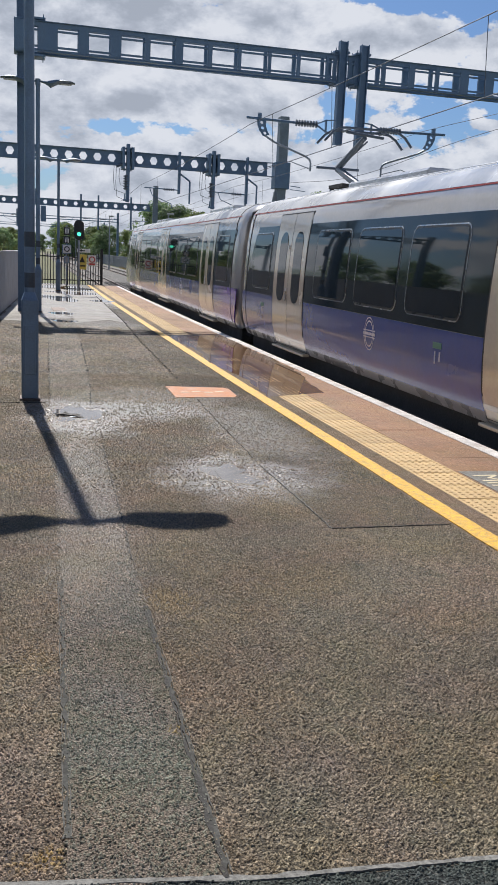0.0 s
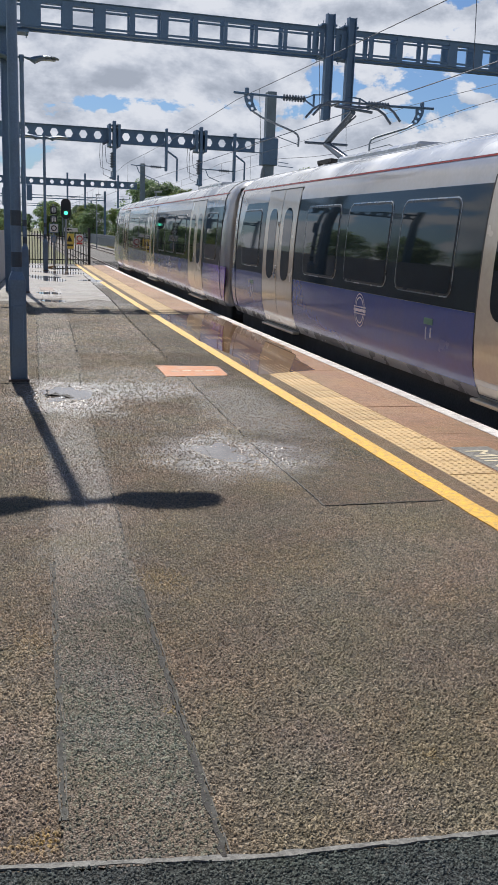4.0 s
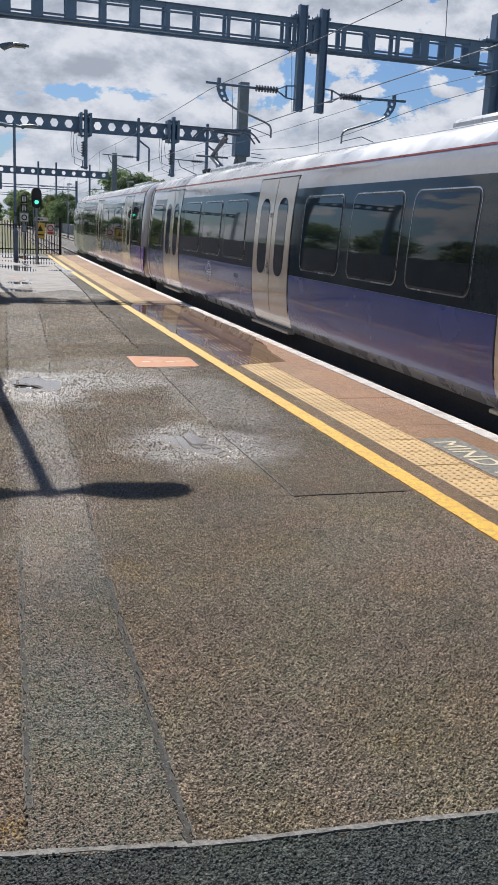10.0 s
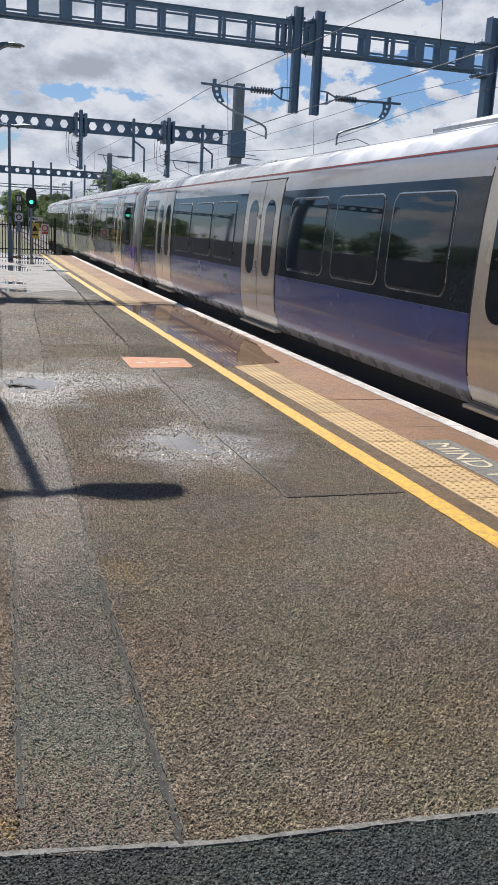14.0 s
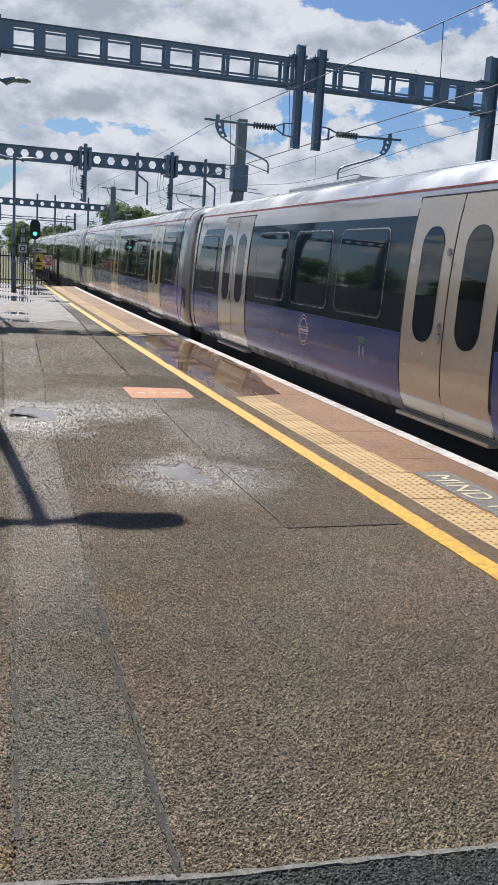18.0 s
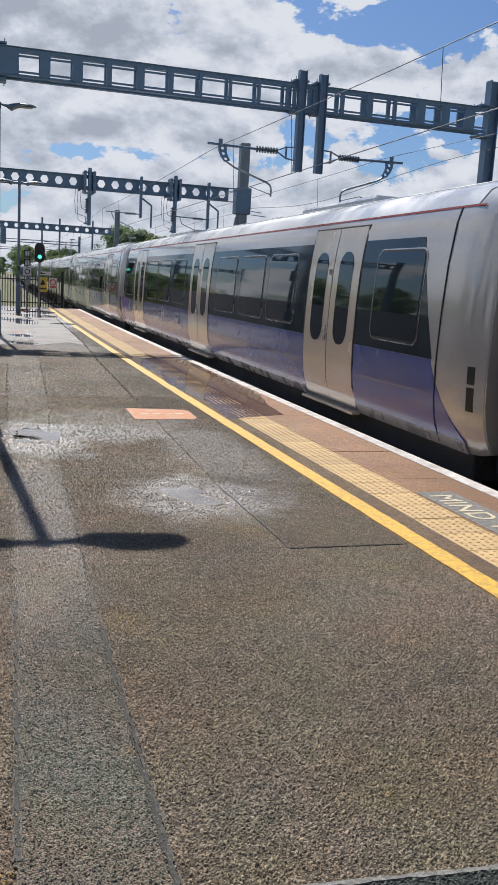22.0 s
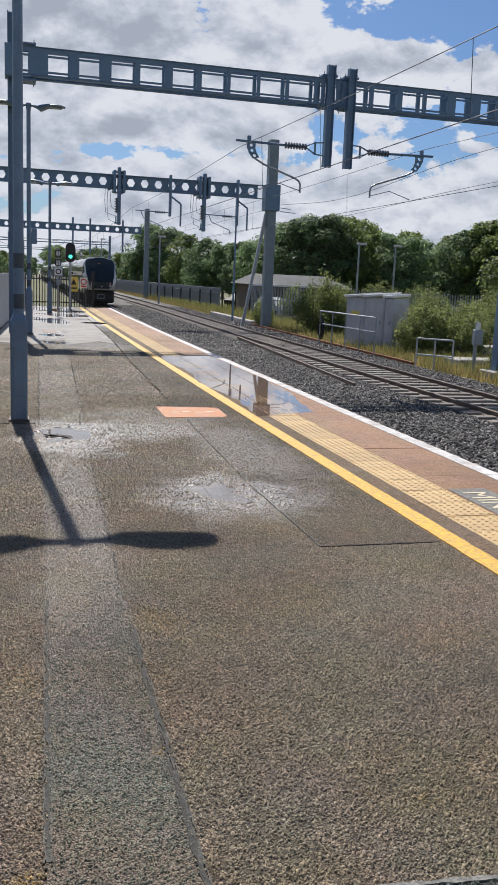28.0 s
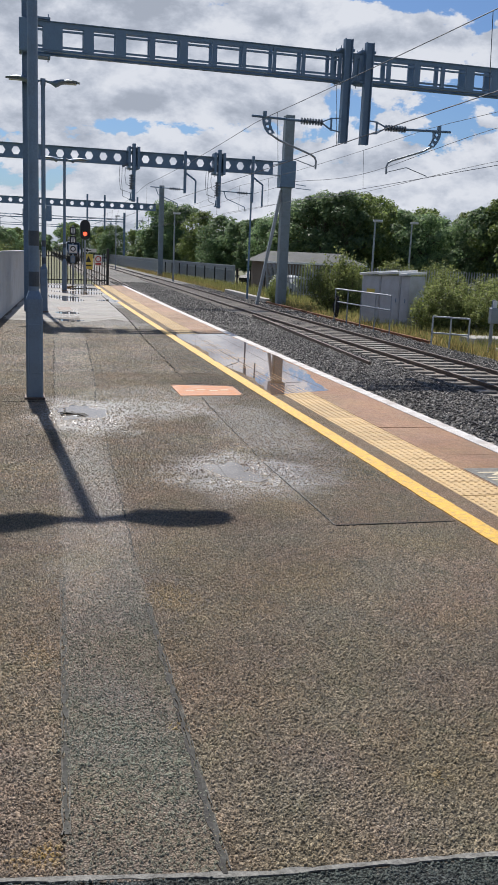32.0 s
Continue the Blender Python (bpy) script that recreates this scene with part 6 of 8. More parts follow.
def portal_box(y, xl, xr, z0, z1):
    """A portal with a beam of two ladders side by side."""
    t = thing("overhead_line_portal", "blue-grey galvanised portal with a ladder beam over the tracks", "line portal")
    d = 0.21
    for yy, top in ((y - d, 0.11), (y + d, 0.04)):
        for a, b in ((z1 - top, z1), (z0, z0 + 0.055)):
            part("beam_chord", Mesh().box(xl, xr, yy - 0.03, yy + 0.03, a, b), M["galv_dark"], t, "beam chord")
    for a, b in ((z1 - 0.215, z1 - 0.17), (z0 + 0.095, z0 + 0.14)):
        part("beam_rung", Mesh().box(xl, xr, y - d - 0.025, y - d + 0.025, a, b), M["galv_dark"], t, "slim bar along the beam")
    # battens: the far ladder's from this place, the near ladder's up to that one
    ups = [(0.60, 1.09), (1.61, 1.87), (2.42, 2.69), (3.30, 3.44), (4.09, 4.30), (4.95, 5.08), (5.78, 5.87), (6.61, 6.70), (7.42, 7.52), (8.25, 8.34), (8.46, 8.56), (8.90, 9.00),
           (9.07, 9.33), (9.89, 10.01), (10.71, 10.89), (11.53, 11.64), (12.30, 12.56), (13.10, 13.36), (13.86, 14.20)]
    for a, b in ups:
        w = max(0.085, b - a)
        part("beam_batten", Mesh().box(b - w, b, y - d - 0.045, y - d + 0.028, z0 + 0.03, z1 - 0.03), M["galv_dark"], t)
        part("beam_batten", Mesh().box(a, a + w, y + d - 0.028, y + d + 0.045, z0 + 0.03, z1 - 0.03), M["galv_dark"], t)
    for zz in (z1, z0 - 0.015):
        for yy in (y - d, y + d):
            part("beam_flange", Mesh().box(xl, xr, yy - 0.07, yy + 0.07, zz, zz + 0.015), M["galv_dark"], t)
    for xx, zb in ((xl + 0.05, 0.0), (xr + 0.28, -1.1)):
        h_mast(t, xx, y, zb, 8.05, 0.32 if xx > 5 else 0.24)
        part("beam_clamp", Mesh().bbox(xx - 0.2, xx + 0.16, y - 0.28, y + 0.28, z0 - 0.05, z1 + 0.05, 0.02), M["galv_dark"], t) if xx < 5 else None
        for zz in (z0 - 0.1, z1 + 0.08):
            bolts(t, xx + (0.35 if xx < 5 else -0.3), y, zz)
    part("mast_foot", Mesh().bbox(xr - 0.1, xr + 0.7, y - 0.5, y + 0.5, -1.15, -0.8, 0.03), M["concrete"], t)
    return t


pt1 = portal_box(P1, 0.17, 14.60, 6.53, 7.22)
for x, side, zt in ((8.69, -1, 7.56), (9.31, 1, 7.52)):
    part("dropper_post", Mesh().box(x - 0.11, x - 0.09, P1 - 0.42, P1 - 0.22, 4.86, zt).box(x + 0.09, x + 0.11, P1 - 0.42, P1 - 0.22, 4.86, zt).box(x - 0.09, x + 0.09, P1 - 0.33, P1 - 0.31, 4.86, zt), M["galv_dark"], pt1, "hanging steel post")
    for zz in (6.50, 7.30):
        bolts(pt1, x, P1 - 0.05, zz, "dropper_clamp")
    cantilever(pt1, x, P1 - 0.32, side, 5.36, 2.62, 4.12)


def hex_beam(t, y, xl, xr, z0, z1, pitch):
    """A castellated beam with six-sided holes through its web."""
    zc, hh = (z0 + z1) / 2, (z1 - z0) / 2
    w = Mesh()
    n = int((xr - xl) / pitch)
    r = hh * 0.62
    hexa = [(r * math.cos(radians(a)), r * math.sin(radians(a)) * 1.05) for a in (0, 60, 120, 180, 240, 300)]
    for i in range(n):
        cx = xl + pitch * (i + 0.5)
        outer = [(pitch / 2, 0), (pitch / 2, hh), (-pitch / 2, hh), (-pitch / 2, 0), (-pitch / 2, -hh), (pitch / 2, -hh)]
        for yy in (y - 0.02, y + 0.02):
            w.add([(cx + a, yy, zc + b) for a, b in hexa] + [(cx + a, yy, zc + b) for a, b in outer], [(j, (j + 1) % 6, 6 + (j + 1) % 6, 6 + j) for j in range(6)])
        w.add([(cx + a, yy, zc + b) for yy in (y - 0.02, y + 0.02) for a, b in hexa], [(j, (j + 1) % 6, 6 + (j + 1) % 6, 6 + j) for j in range(6)])
    w.weld()
    part("beam_web", w, M["galv_dark"], t, "web with six-sided holes")
    part("beam_flange", Mesh().box(xl, xr, y - 0.13, y + 0.13, z1, z1 + 0.03).box(xl, xr, y - 0.13, y + 0.13, z0 - 0.03, z0), M["galv_dark"], t)


def small_arm(t, x, y, z, side, reach):
    a = Mesh().tube((x, y, z), (x + side * reach, y, z + 0.04), 0.03)
    a.path([(x + side * (reach - 0.3), y, z), (x + side * (reach - 0.45), y, z - 0.35), (x + side * 0.4, y, z - 0.75), (x + side * 0.35, y, z - 1.0)], 0.022)
    arm = part("cantilever", a, M["galv_dark"], t)
    ins = Mesh()
    ins.ribbed((x + side * 0.25, y, z), (x + side * 0.85, y, z), 0.035, 0.08, 6, 10)
    part("insulator", ins, M["insul"], arm)


pt2 = thing("overhead_line_portal", "grey portal with a castellated beam of six-sided holes", "line portal")
hex_beam(pt2, P2, -14.14, 14.3, 6.22, 6.92, 0.755)
mm = Mesh().bbox(14.36, 14.88, P2 - 0.27, P2 + 0.27, -1.15, 9.45, 0.03)
part("mast", mm, M["galv_old"], pt2, "wide box-section mast")
part("mast_collar", Mesh().bbox(14.18, 15.04, P2 - 0.40, P2 + 0.40, 5.55, 7.0, 0.03), M["galv_dark"], pt2)
part("brace", Mesh().beam((13.2, P2, -1.0), (14.35, P2, 5.4), 0.16, 0.16), M["galv"], pt2, "slanting brace")
part("mast_spike", Mesh().tube((15.1, P2 - 0.3, 5.55), (16.0, P2 - 0.3, 5.5), 0.02).tube((15.1, P2 - 0.3, 5.75), (15.7, P2 - 0.3, 5.7), 0.02), M["galv_dark"], pt2)
for x, zb, side, big in ((5.95, 4.3, 0, True), (8.75, 4.9, -1, False), (10.65, 4.2, 0, True), (12.55, 4.6, -1, False)):
    w = 0.09 if big else 0.06
    part("dropper_post", Mesh().bbox(x - w, x + w, P2 - 0.5, P2 - 0.2, zb, 7.3 if big else 7.1, 0.02), M["galv_dark"], pt2)
    if big:
        for dx in (-0.25, 0.25):
            part("dropper_clamp", Mesh().bbox(x + dx - 0.07, x + dx + 0.07, P2 - 0.56, P2 + 0.3, 6.0, 7.14, 0.02), M["galv_dark"], pt2)
        for zz in (6.0, 7.08):
            bolts(pt2, x, P2 - 0.15, zz, "clamp_plate")
        part("switch_bracket", Mesh().bbox(x - 0.24, x + 0.1, P2 - 0.52, P2 - 0.3, zb + 0.05, zb + 0.14, 0.01).tube((x - 0.16, P2 - 0.4, zb + 0.1), (x - 0.16, P2 - 0.4, zb + 0.42), 0.03), M["galv_dark"], pt2)
        k = Mesh()
        k.ribbed((x - 0.1, P2 - 0.42, zb + 0.62), (x - 0.1, P2 - 0.42, zb + 1.40), 0.08, 0.15, 6, 10)
        part("insulator", k, M["insul"], pt2)
    else:
        small_arm(pt2, x, P2 - 0.35, 5.1, side, 1.9)
        part("frame_tube", Mesh().path([(x, P2 - 0.35, 6.0), (x + 0.6, P2 - 0.35, 5.6), (x + 0.6, P2 - 0.35, 4.4)], 0.05), M["galv_dark"], pt2)
part("mast", Mesh().bbox(-14.3, -13.9, P2 - 0.2, P2 + 0.2, -1.1, 7.4, 0.02), M["galv_dark"], pt2)

for x, zb in ((5.95, 4.3), (10.65, 4.2)):
    jc = thing("jumper_cables", "thin hanging jumper cables beside a portal's dropper post", "cable")
    for dx, z0, z1 in ((-0.75, 4.9, 6.15), (-0.62, 4.55, 6.10), (-0.45, 5.2, 6.05)):
        part("cable", Mesh().path([(x + dx, P2 - 0.45, z1), (x + dx - 0.03, P2 - 0.45, (z0 + z1) / 2), (x + dx + 0.04, P2 - 0.45, z0), (x - 0.1, P2 - 0.45, z0 - 0.18)], 0.012, 5), M["wire"], jc)
    part("cable_insulator", Mesh().tube((x - 0.62, P2 - 0.45, 6.10), (x - 0.30, P2 - 0.45, 6.25), 0.07, n=10), M["insul"], jc, "small dark insulator")

pt3 = thing("overhead_line_portal", "distant grey portal with a castellated beam", "line portal")
hex_beam(pt3, P3, -20.0, 16.0, 6.45, 7.2, 1.15)
part("mast", Mesh().bbox(16.02, 16.58, P3 - 0.25, P3 + 0.25, -1.1, 9.4, 0.03), M["galv_old"], pt3)
for x, zb in ((-8, 4.4), (-3.4, 4.3), (0.6, 3.8), (2.5, 8.2), (5.0, 4.0), (7.6, 3.4), (9.6, 4.0), (13.4, 4.2)):
    part("dropper_post", Mesh().bbox(x - 0.1, x + 0.1, P3 - 0.4, P3 - 0.2, min(zb, 6.4), max(zb, 7.9), 0.02), M["galv_dark"], pt3)
    if zb < 6:
        small_arm(pt3, x, P3 - 0.3, 5.2, 1 if int(x) % 2 else -1, 2.0)
part("mast", Mesh().bbox(-20.4, -20.0, P3 - 0.2, P3 + 0.2, -1.1, 8, 0.02), M["galv_dark"], pt3)
for yy, xl, xr, zz in ((172, -16, 19, 7.0), (240, -14, 23, 7.1)):
    ptn = thing("overhead_line_portal", "far grey portal over the tracks", "line portal")
    part("beam", Mesh().box(xl, xr, yy - 0.2, yy + 0.2, zz - 0.16, zz).box(xl, xr, yy - 0.2, yy + 0.2, zz + 0.34, zz + 0.46), M["galv_dark"], ptn)
    for x in (xl, xr, 4.5, -5):
        part("mast" if x in (xl, xr) else "dropper_post", Mesh().bbox(x - 0.2, x + 0.2, yy - 0.2, yy + 0.2, -1.1 if x in (xl, xr) else 4.0, zz + 1.6, 0.02), M["galv_dark"], ptn)

# wires
def wire(name, label, f, s0, s1, r, step=1.5):
    n = int((s1 - s0) / step)
    pts = [f(s0 + (s1 - s0) * i / n) for i in range(n + 1)]
    return tagged(part(name, Mesh().path(pts, r, 5), M["wire"]), label, "overhead wire")


SUPPORTS = [-38, P1, P2 + 0.3, P3, 172, 240, 300]


def sag(s, z_top, drop):
    for a, b in zip(SUPPORTS, SUPPORTS[1:]):
        if a <= s <= b:
            t = (s - a) / (b - a)
            return z_top - 4 * drop * min(1.0, ((b - a) / 50.0)) ** 2 * t * (1 - t)
    return z_top


def stagger(s):
    return 0.2 * math.cos(math.pi * (s - P1) / 48.0)


for centre, zc, zm, tag in ((TRACK_1 + 0.15, 3.98, 5.30, "near"), (TRACK_2 + 0.2, 4.16, 5.52, "second")):
    wire("contact_wire", "thin dark contact wire over the %s track" % tag, lambda s: along(s, centre + stagger(s), zc + 0.0), -38, 300, 0.009)
    wire("messenger_wire", "thin dark messenger wire over the %s track" % tag, lambda s: along(s, centre + stagger(s) * 0.6, sag(s, zm, 0.42)), -38, 300, 0.008)
    dr = thing("dropper_wires", "thin vertical dropper wires between messenger and contact wire", "overhead wire")
    for s in ([5.1, 11.58, 18.0, 22.6] if tag == "near" else [11.0, 17.5, 30.35]) + list(np.arange(43.6, 105, 6.6)):
        part("dropper_wire", Mesh().tube(along(s, centre + stagger(s), zc), along(s, centre + stagger(s) * 0.6, sag(s, zm, 0.42)), 0.006, n=4), M["wire"], dr)
wire("return_wire", "thin feeder wire along the masts", lambda s: along(s, 9.75, 5.92 - 0.5 * math.sin(math.pi * max(0, s - P1) / 28) ** 2 if s < 53 else 5.8), -38, 240, 0.011)
wire("return_wire", "thin feeder wire along the masts", lambda s: along(s, 9.75, 4.9 - 0.25 * math.sin(math.pi * max(0, s - P1) / 28) ** 2 if s < 53 else 4.8), -38, 240, 0.009)

# ---- lamps, fences and signals on the platform ----
M["band_paint"] = mat("dark_band_paint", (0.045, 0.060, 0.078), 0.5, vary=0.2, scale=6, fine=60)
def lamp_post(x, y, label, top=5.78):
    t = thing("lamp_post", label, "lamp post", "platform lamp posts", at=Matrix.Translation((x, y, 0)))
    b = Mesh()
    o = rounded(0.185, 0.185, 0.02, 2)
    b.plate(o, 0.0, 1.12)
    k = len(o)
    b.add([(px, py, 1.12) for px, py in o] + [(px * 0.62, py * 0.62, 1.21) for px, py in o], [(i, (i + 1) % k, k + (i + 1) % k, k + i) for i in range(k)] + [tuple(range(k, 2 * k))])
    base = part("base_box", b, M["post"], t, "square steel base")
    part("base_door", Mesh().bbox(-0.06, 0.06, -0.097, -0.09, 0.3, 0.85, 0.003), M["post"], base)
    part("foot_plate", Mesh().bbox(-0.115, 0.115, -0.115, 0.115, 0.0, 0.03, 0.006), M["steel"], t)
    part("pole", Mesh().tube((0, 0, 1.18), (0, 0, top), 0.057, 0.052, n=16), M["post"], t, smooth=True)
    for z0 in (1.26, 1.70):
        part("pole_band", Mesh().tube((0, 0, z0), (0, 0, z0 + 0.16), 0.0575, n=16), M["band_paint"], t, "dark painted band")
    part("pole_cap", Mesh().tube((0, 0, top - 0.08), (0, 0, top + 0.08), 0.065, n=12), M["post"], t)
    for sx in (-1, 1):
        h = Mesh()
        prof = [(0.05, 0.03, 0.02, 0.04), (0.20, 0.0, 0.035, 0.05), (0.32, -0.02, 0.09, 0.10), (0.45, 0.03, 0.065, 0.13), (0.62, 0.065, 0.04, 0.125), (0.82, 0.055, 0.03, 0.11), (0.92, 0.04, 0.015, 0.06)]
        n = 10
        vs = []
        for dx, dz, hh, ww in prof:
            for i in range(n):
                a = 2 * math.pi * i / n
                vs.append((sx * dx, 1.6 * ww * math.cos(a), top + dz + hh * math.sin(a)))
        h.add(vs, [(r * n + i, (r + 1) * n + i, (r + 1) * n + (i + 1) % n, r * n + (i + 1) % n) for r in range(len(prof) - 1) for i in range(n)] + [tuple(range(n)), tuple(range((len(prof) - 1) * n, len(prof) * n))])
        hd = part("lamp_head", h, M["post"], t, "curved lamp head", smooth=True)
        part("lamp_glass", Mesh().bbox(min(sx * 0.5, sx * 0.84), max(sx * 0.5, sx * 0.84), -0.08, 0.08, top - 0.005, top + 0.025, 0.008), M["lens"], hd)
    return t


lamp_post(0.145, 10.25, "grey twin-headed lamp post with a square base on the platform")
lamp_post(0.60, 24.45, "grey twin-headed lamp post with a square base on the platform")
lamp_post(1.72, 37.1, "slim grey twin-headed lamp post at the platform's far end", 5.08)
# small plates on the second post
sg2 = tagged(part("post_sign", Mesh().bbox(0.66, 0.80, 24.2, 24.24, 2.35, 2.75, 0.01), M["galv_dark"]), "small grey plate fixed to a lamp post", "sign")

M["lit_red"] = mat("lit_red_lens", (0.6, 0.05, 0.02), 0.3, vary=0.05, emit=1.6, emit_color=(1.0, 0.11, 0.05))
M["lit_green"] = mat("lit_green_lens", (0.05, 0.5, 0.35), 0.3, vary=0.05, emit=1.2, emit_color=(0.10, 0.90, 0.58))
sig = thing("railway_signal", "black signal head on a post, green turning to red", "signal", at=Matrix.Translation((2.55, 42.2, 0)))
part("post", Mesh().tube((0.33, 0, 0), (0.33, 0, 2.2), 0.05, n=10), M["galv"], sig)
o = rounded(0.44, 0.88, 0.21, 5)
hd = part("signal_head", Mesh().plate(o, -0.06, 0.06, Matrix.Translation((0.33, 0, 2.54)) @ pose(0, 0, 0, 90, 0, 0)), M["black"], sig, "black oval signal head")
# added drum, not part of a real head: swaps lenses to change the light
unit = part("lamp_unit", Mesh().tube((0, 0, -0.10), (0, 0, 0.10), 0.075, n=16), M["black"], sig, "added drum that swaps lenses to change the signal's light")
part("lens", Mesh().tube((0, -0.07, 0), (0, -0.105, 0), 0.09, n=16), M["lit_green"], unit, "lit green lens")
part("lens", Mesh().tube((0, 0.07, 0), (0, 0.105, 0), 0.09, n=16), M["lit_red"], unit, "lit red lens")
part("hood", Mesh().box(0.20, 0.46, -0.28, -0.06, 2.48, 2.495).box(0.20, 0.215, -0.28, -0.06, 2.36, 2.48).box(0.445, 0.46, -0.28, -0.06, 2.36, 2.48), M["black"], hd)
ind = thing("indicator_post", "slim post with small dark indicator boxes", "signal", at=Matrix.Translation((2.28, 41.3, 0)))
part("post", Mesh().tube((0, 0, 0), (0, 0, 2.7), 0.035, n=8), M["galv"], ind)
for z0, z1, w, dk in ((2.28, 2.62, 0.13, True), (1.92, 2.22, 0.14, True), (1.46, 1.86, 0.20, False), (1.05, 1.35, 0.1, False)):
    bx = part("indicator_box", Mesh().bbox(-w, w, -0.16, 0.0, z0, z1, 0.02), M["black"] if dk else M["galv_dark"], ind)
    part("box_face", Mesh().plate(rounded(w * 1.3, (z1 - z0) * 0.7, 0.03, 3), 0.0, 0.012, Matrix.Translation((0, -0.16, (z0 + z1) / 2)) @ pose(0, 0, 0, 90, 0, 0)), M["lens"], bx)

M["ring_white"] = mat("white_plate", (0.66, 0.66, 0.65), 0.45, vary=0.08, bump=0.0)
nb = part("number_plate", Mesh().bbox(-0.17, 0.17, -0.215, -0.20, 1.50, 1.84, 0.004), M["ring_white"], ind, "white plate with a dark ring")
rn = Mesh()
for i in range(18):
    a, b = 2 * math.pi * i / 18, 2 * math.pi * (i + 1) / 18
    rn.add([(r * math.cos(q), -0.218, 1.67 + r * math.sin(q)) for q in (a, b) for r in (0.08, 0.125)], [(0, 1, 3, 2)])
part("ring", rn, M["black"], nb)
for x in (-0.06, 0.06):
    for z in (2.02, 2.45):
        part("mark", Mesh().bbox(x - 0.022, x + 0.022, -0.19, -0.165, z - 0.07, z + 0.09, 0.004), M["ring_white"], ind, "pale upright mark")

# palisade at the platform's end
ef = thing("end_fence", "black steel railing across the platform's end", "railing", at=Matrix.Translation((0, 0, 0)))
for z in (0.22, 1.30):
    part("cross_bar", Mesh().beam((0.9, 43.3, z), (4.12, 44.6, z), 0.04, 0.05), M["black"], ef)
for i in range(26):
    t = i / 25
    x, y = 0.9 + 3.22 * t, 43.3 + 1.3 * t
    part("picket", Mesh().bbox(x - 0.02, x + 0.02, y - 0.015, y + 0.015, 0.0, 1.52, 0.006), M["black"], ef)
part("end_post", Mesh().bbox(4.08, 4.2, 44.5, 44.62, 0.0, 1.75, 0.01), M["black"], ef)
part("gate_post", Mesh().bbox(2.42, 2.5, 43.8, 43.9, 0.0, 1.7, 0.01), M["black"], ef)
M["sign_yellow"] = mat("yellow_sign", (0.72, 0.55, 0.10), 0.4, vary=0.06, bump=0.0)
M["sign_white"] = mat("white_sign", (0.72, 0.72, 0.70), 0.4, vary=0.06, bump=0.0)
M["sign_red"] = mat("red_sign", (0.45, 0.05, 0.05), 0.4, vary=0.06, bump=0.0)
ws = tagged(part("warning_sign", Mesh().bbox(2.95, 3.36, 43.80, 43.82, 0.75, 1.45, 0.005), M["sign_yellow"]), "yellow warning sign with a black triangle on the end railing", "sign")
part("triangle", Mesh().add([(3.02, 43.79, 1.08), (3.29, 43.79, 1.08), (3.155, 43.79, 1.36)], [(0, 1, 2)]), M["black"], ws)
part("text_bar", Mesh().box(3.0, 3.31, 43.785, 43.798, 0.88, 0.95), M["black"], ws)
ar = tagged(part("arrow_board", Mesh().bbox(2.92, 3.55, 44.03, 44.05, 1.54, 1.71, 0.005), M["sign_white"]), "pale board with a dark arrow on the end railing", "sign")
part("arrow", Mesh().box(3.12, 3.30, 44.022, 44.032, 1.605, 1.645).add([(3.00, 44.022, 1.625), (3.14, 44.022, 1.555), (3.14, 44.022, 1.695)], [(0, 1, 2)]), M["black"], ar)
pr = tagged(part("prohibition_sign", Mesh().bbox(3.45, 3.82, 43.98, 44.0, 0.93, 1.43, 0.005), M["sign_white"]), "white prohibition sign with a red ring on the end railing", "sign")
rg_ = Mesh()
for i in range(20):
    a, b = 2 * math.pi * i / 20, 2 * math.pi * (i + 1) / 20
    rg_.add([(3.635 + r * math.cos(q), 43.972, 1.23 + r * math.sin(q)) for q in (a, b) for r in (0.10, 0.15)], [(0, 1, 3, 2)])
part("ring", rg_, M["sign_red"], pr)
part("text_bar", Mesh().box(3.5, 3.77, 43.965, 43.975, 0.97, 1.05), M["sign_red"], pr)

# grey wall along the back of the platform
wl_t = thing("back_fence", "grey sheet-panel fence along the back of the platform", "fence", kind="structure")
fa, fb = Vector((-2.2, -6.0, 0)), Vector((0.85, 43.0, 0))
n_f = 20
for i in range(n_f):
    a, b = fa.lerp(fb, i / n_f), fa.lerp(fb, (i + 1) / n_f)
    part("fence_panel", Mesh().beam(a + Vector((0, 0, 0.76)), b.lerp(a, 0.006) + Vector((0, 0, 0.76)), 0.05, 1.48), M["fence_grey"], wl_t)
    part("fence_post", Mesh().bbox(a.x - 0.06, a.x + 0.0, a.y - 0.05, a.y + 0.05, 0, 1.55, 0.008), M["galv"], wl_t)
part("fence_cap", Mesh().beam(fa + Vector((0, 0, 1.53)), fb + Vector((0, 0, 1.53)), 0.12, 0.05), M["fence_grey"], wl_t)
jb = thing("equipment_box", "grey equipment box on a slim pole behind the fence", "equipment box", at=Matrix.Translation((0.32, 44.0, 0)))
part("pole", Mesh().tube((0, 0, -1.1), (0, 0, 6.3), 0.06, n=8), M["galv_dark"], jb)
part("box", Mesh().bbox(-0.2, 0.25, -0.3, -0.02, 2.6, 3.4, 0.02), M["galv_dark"], jb)

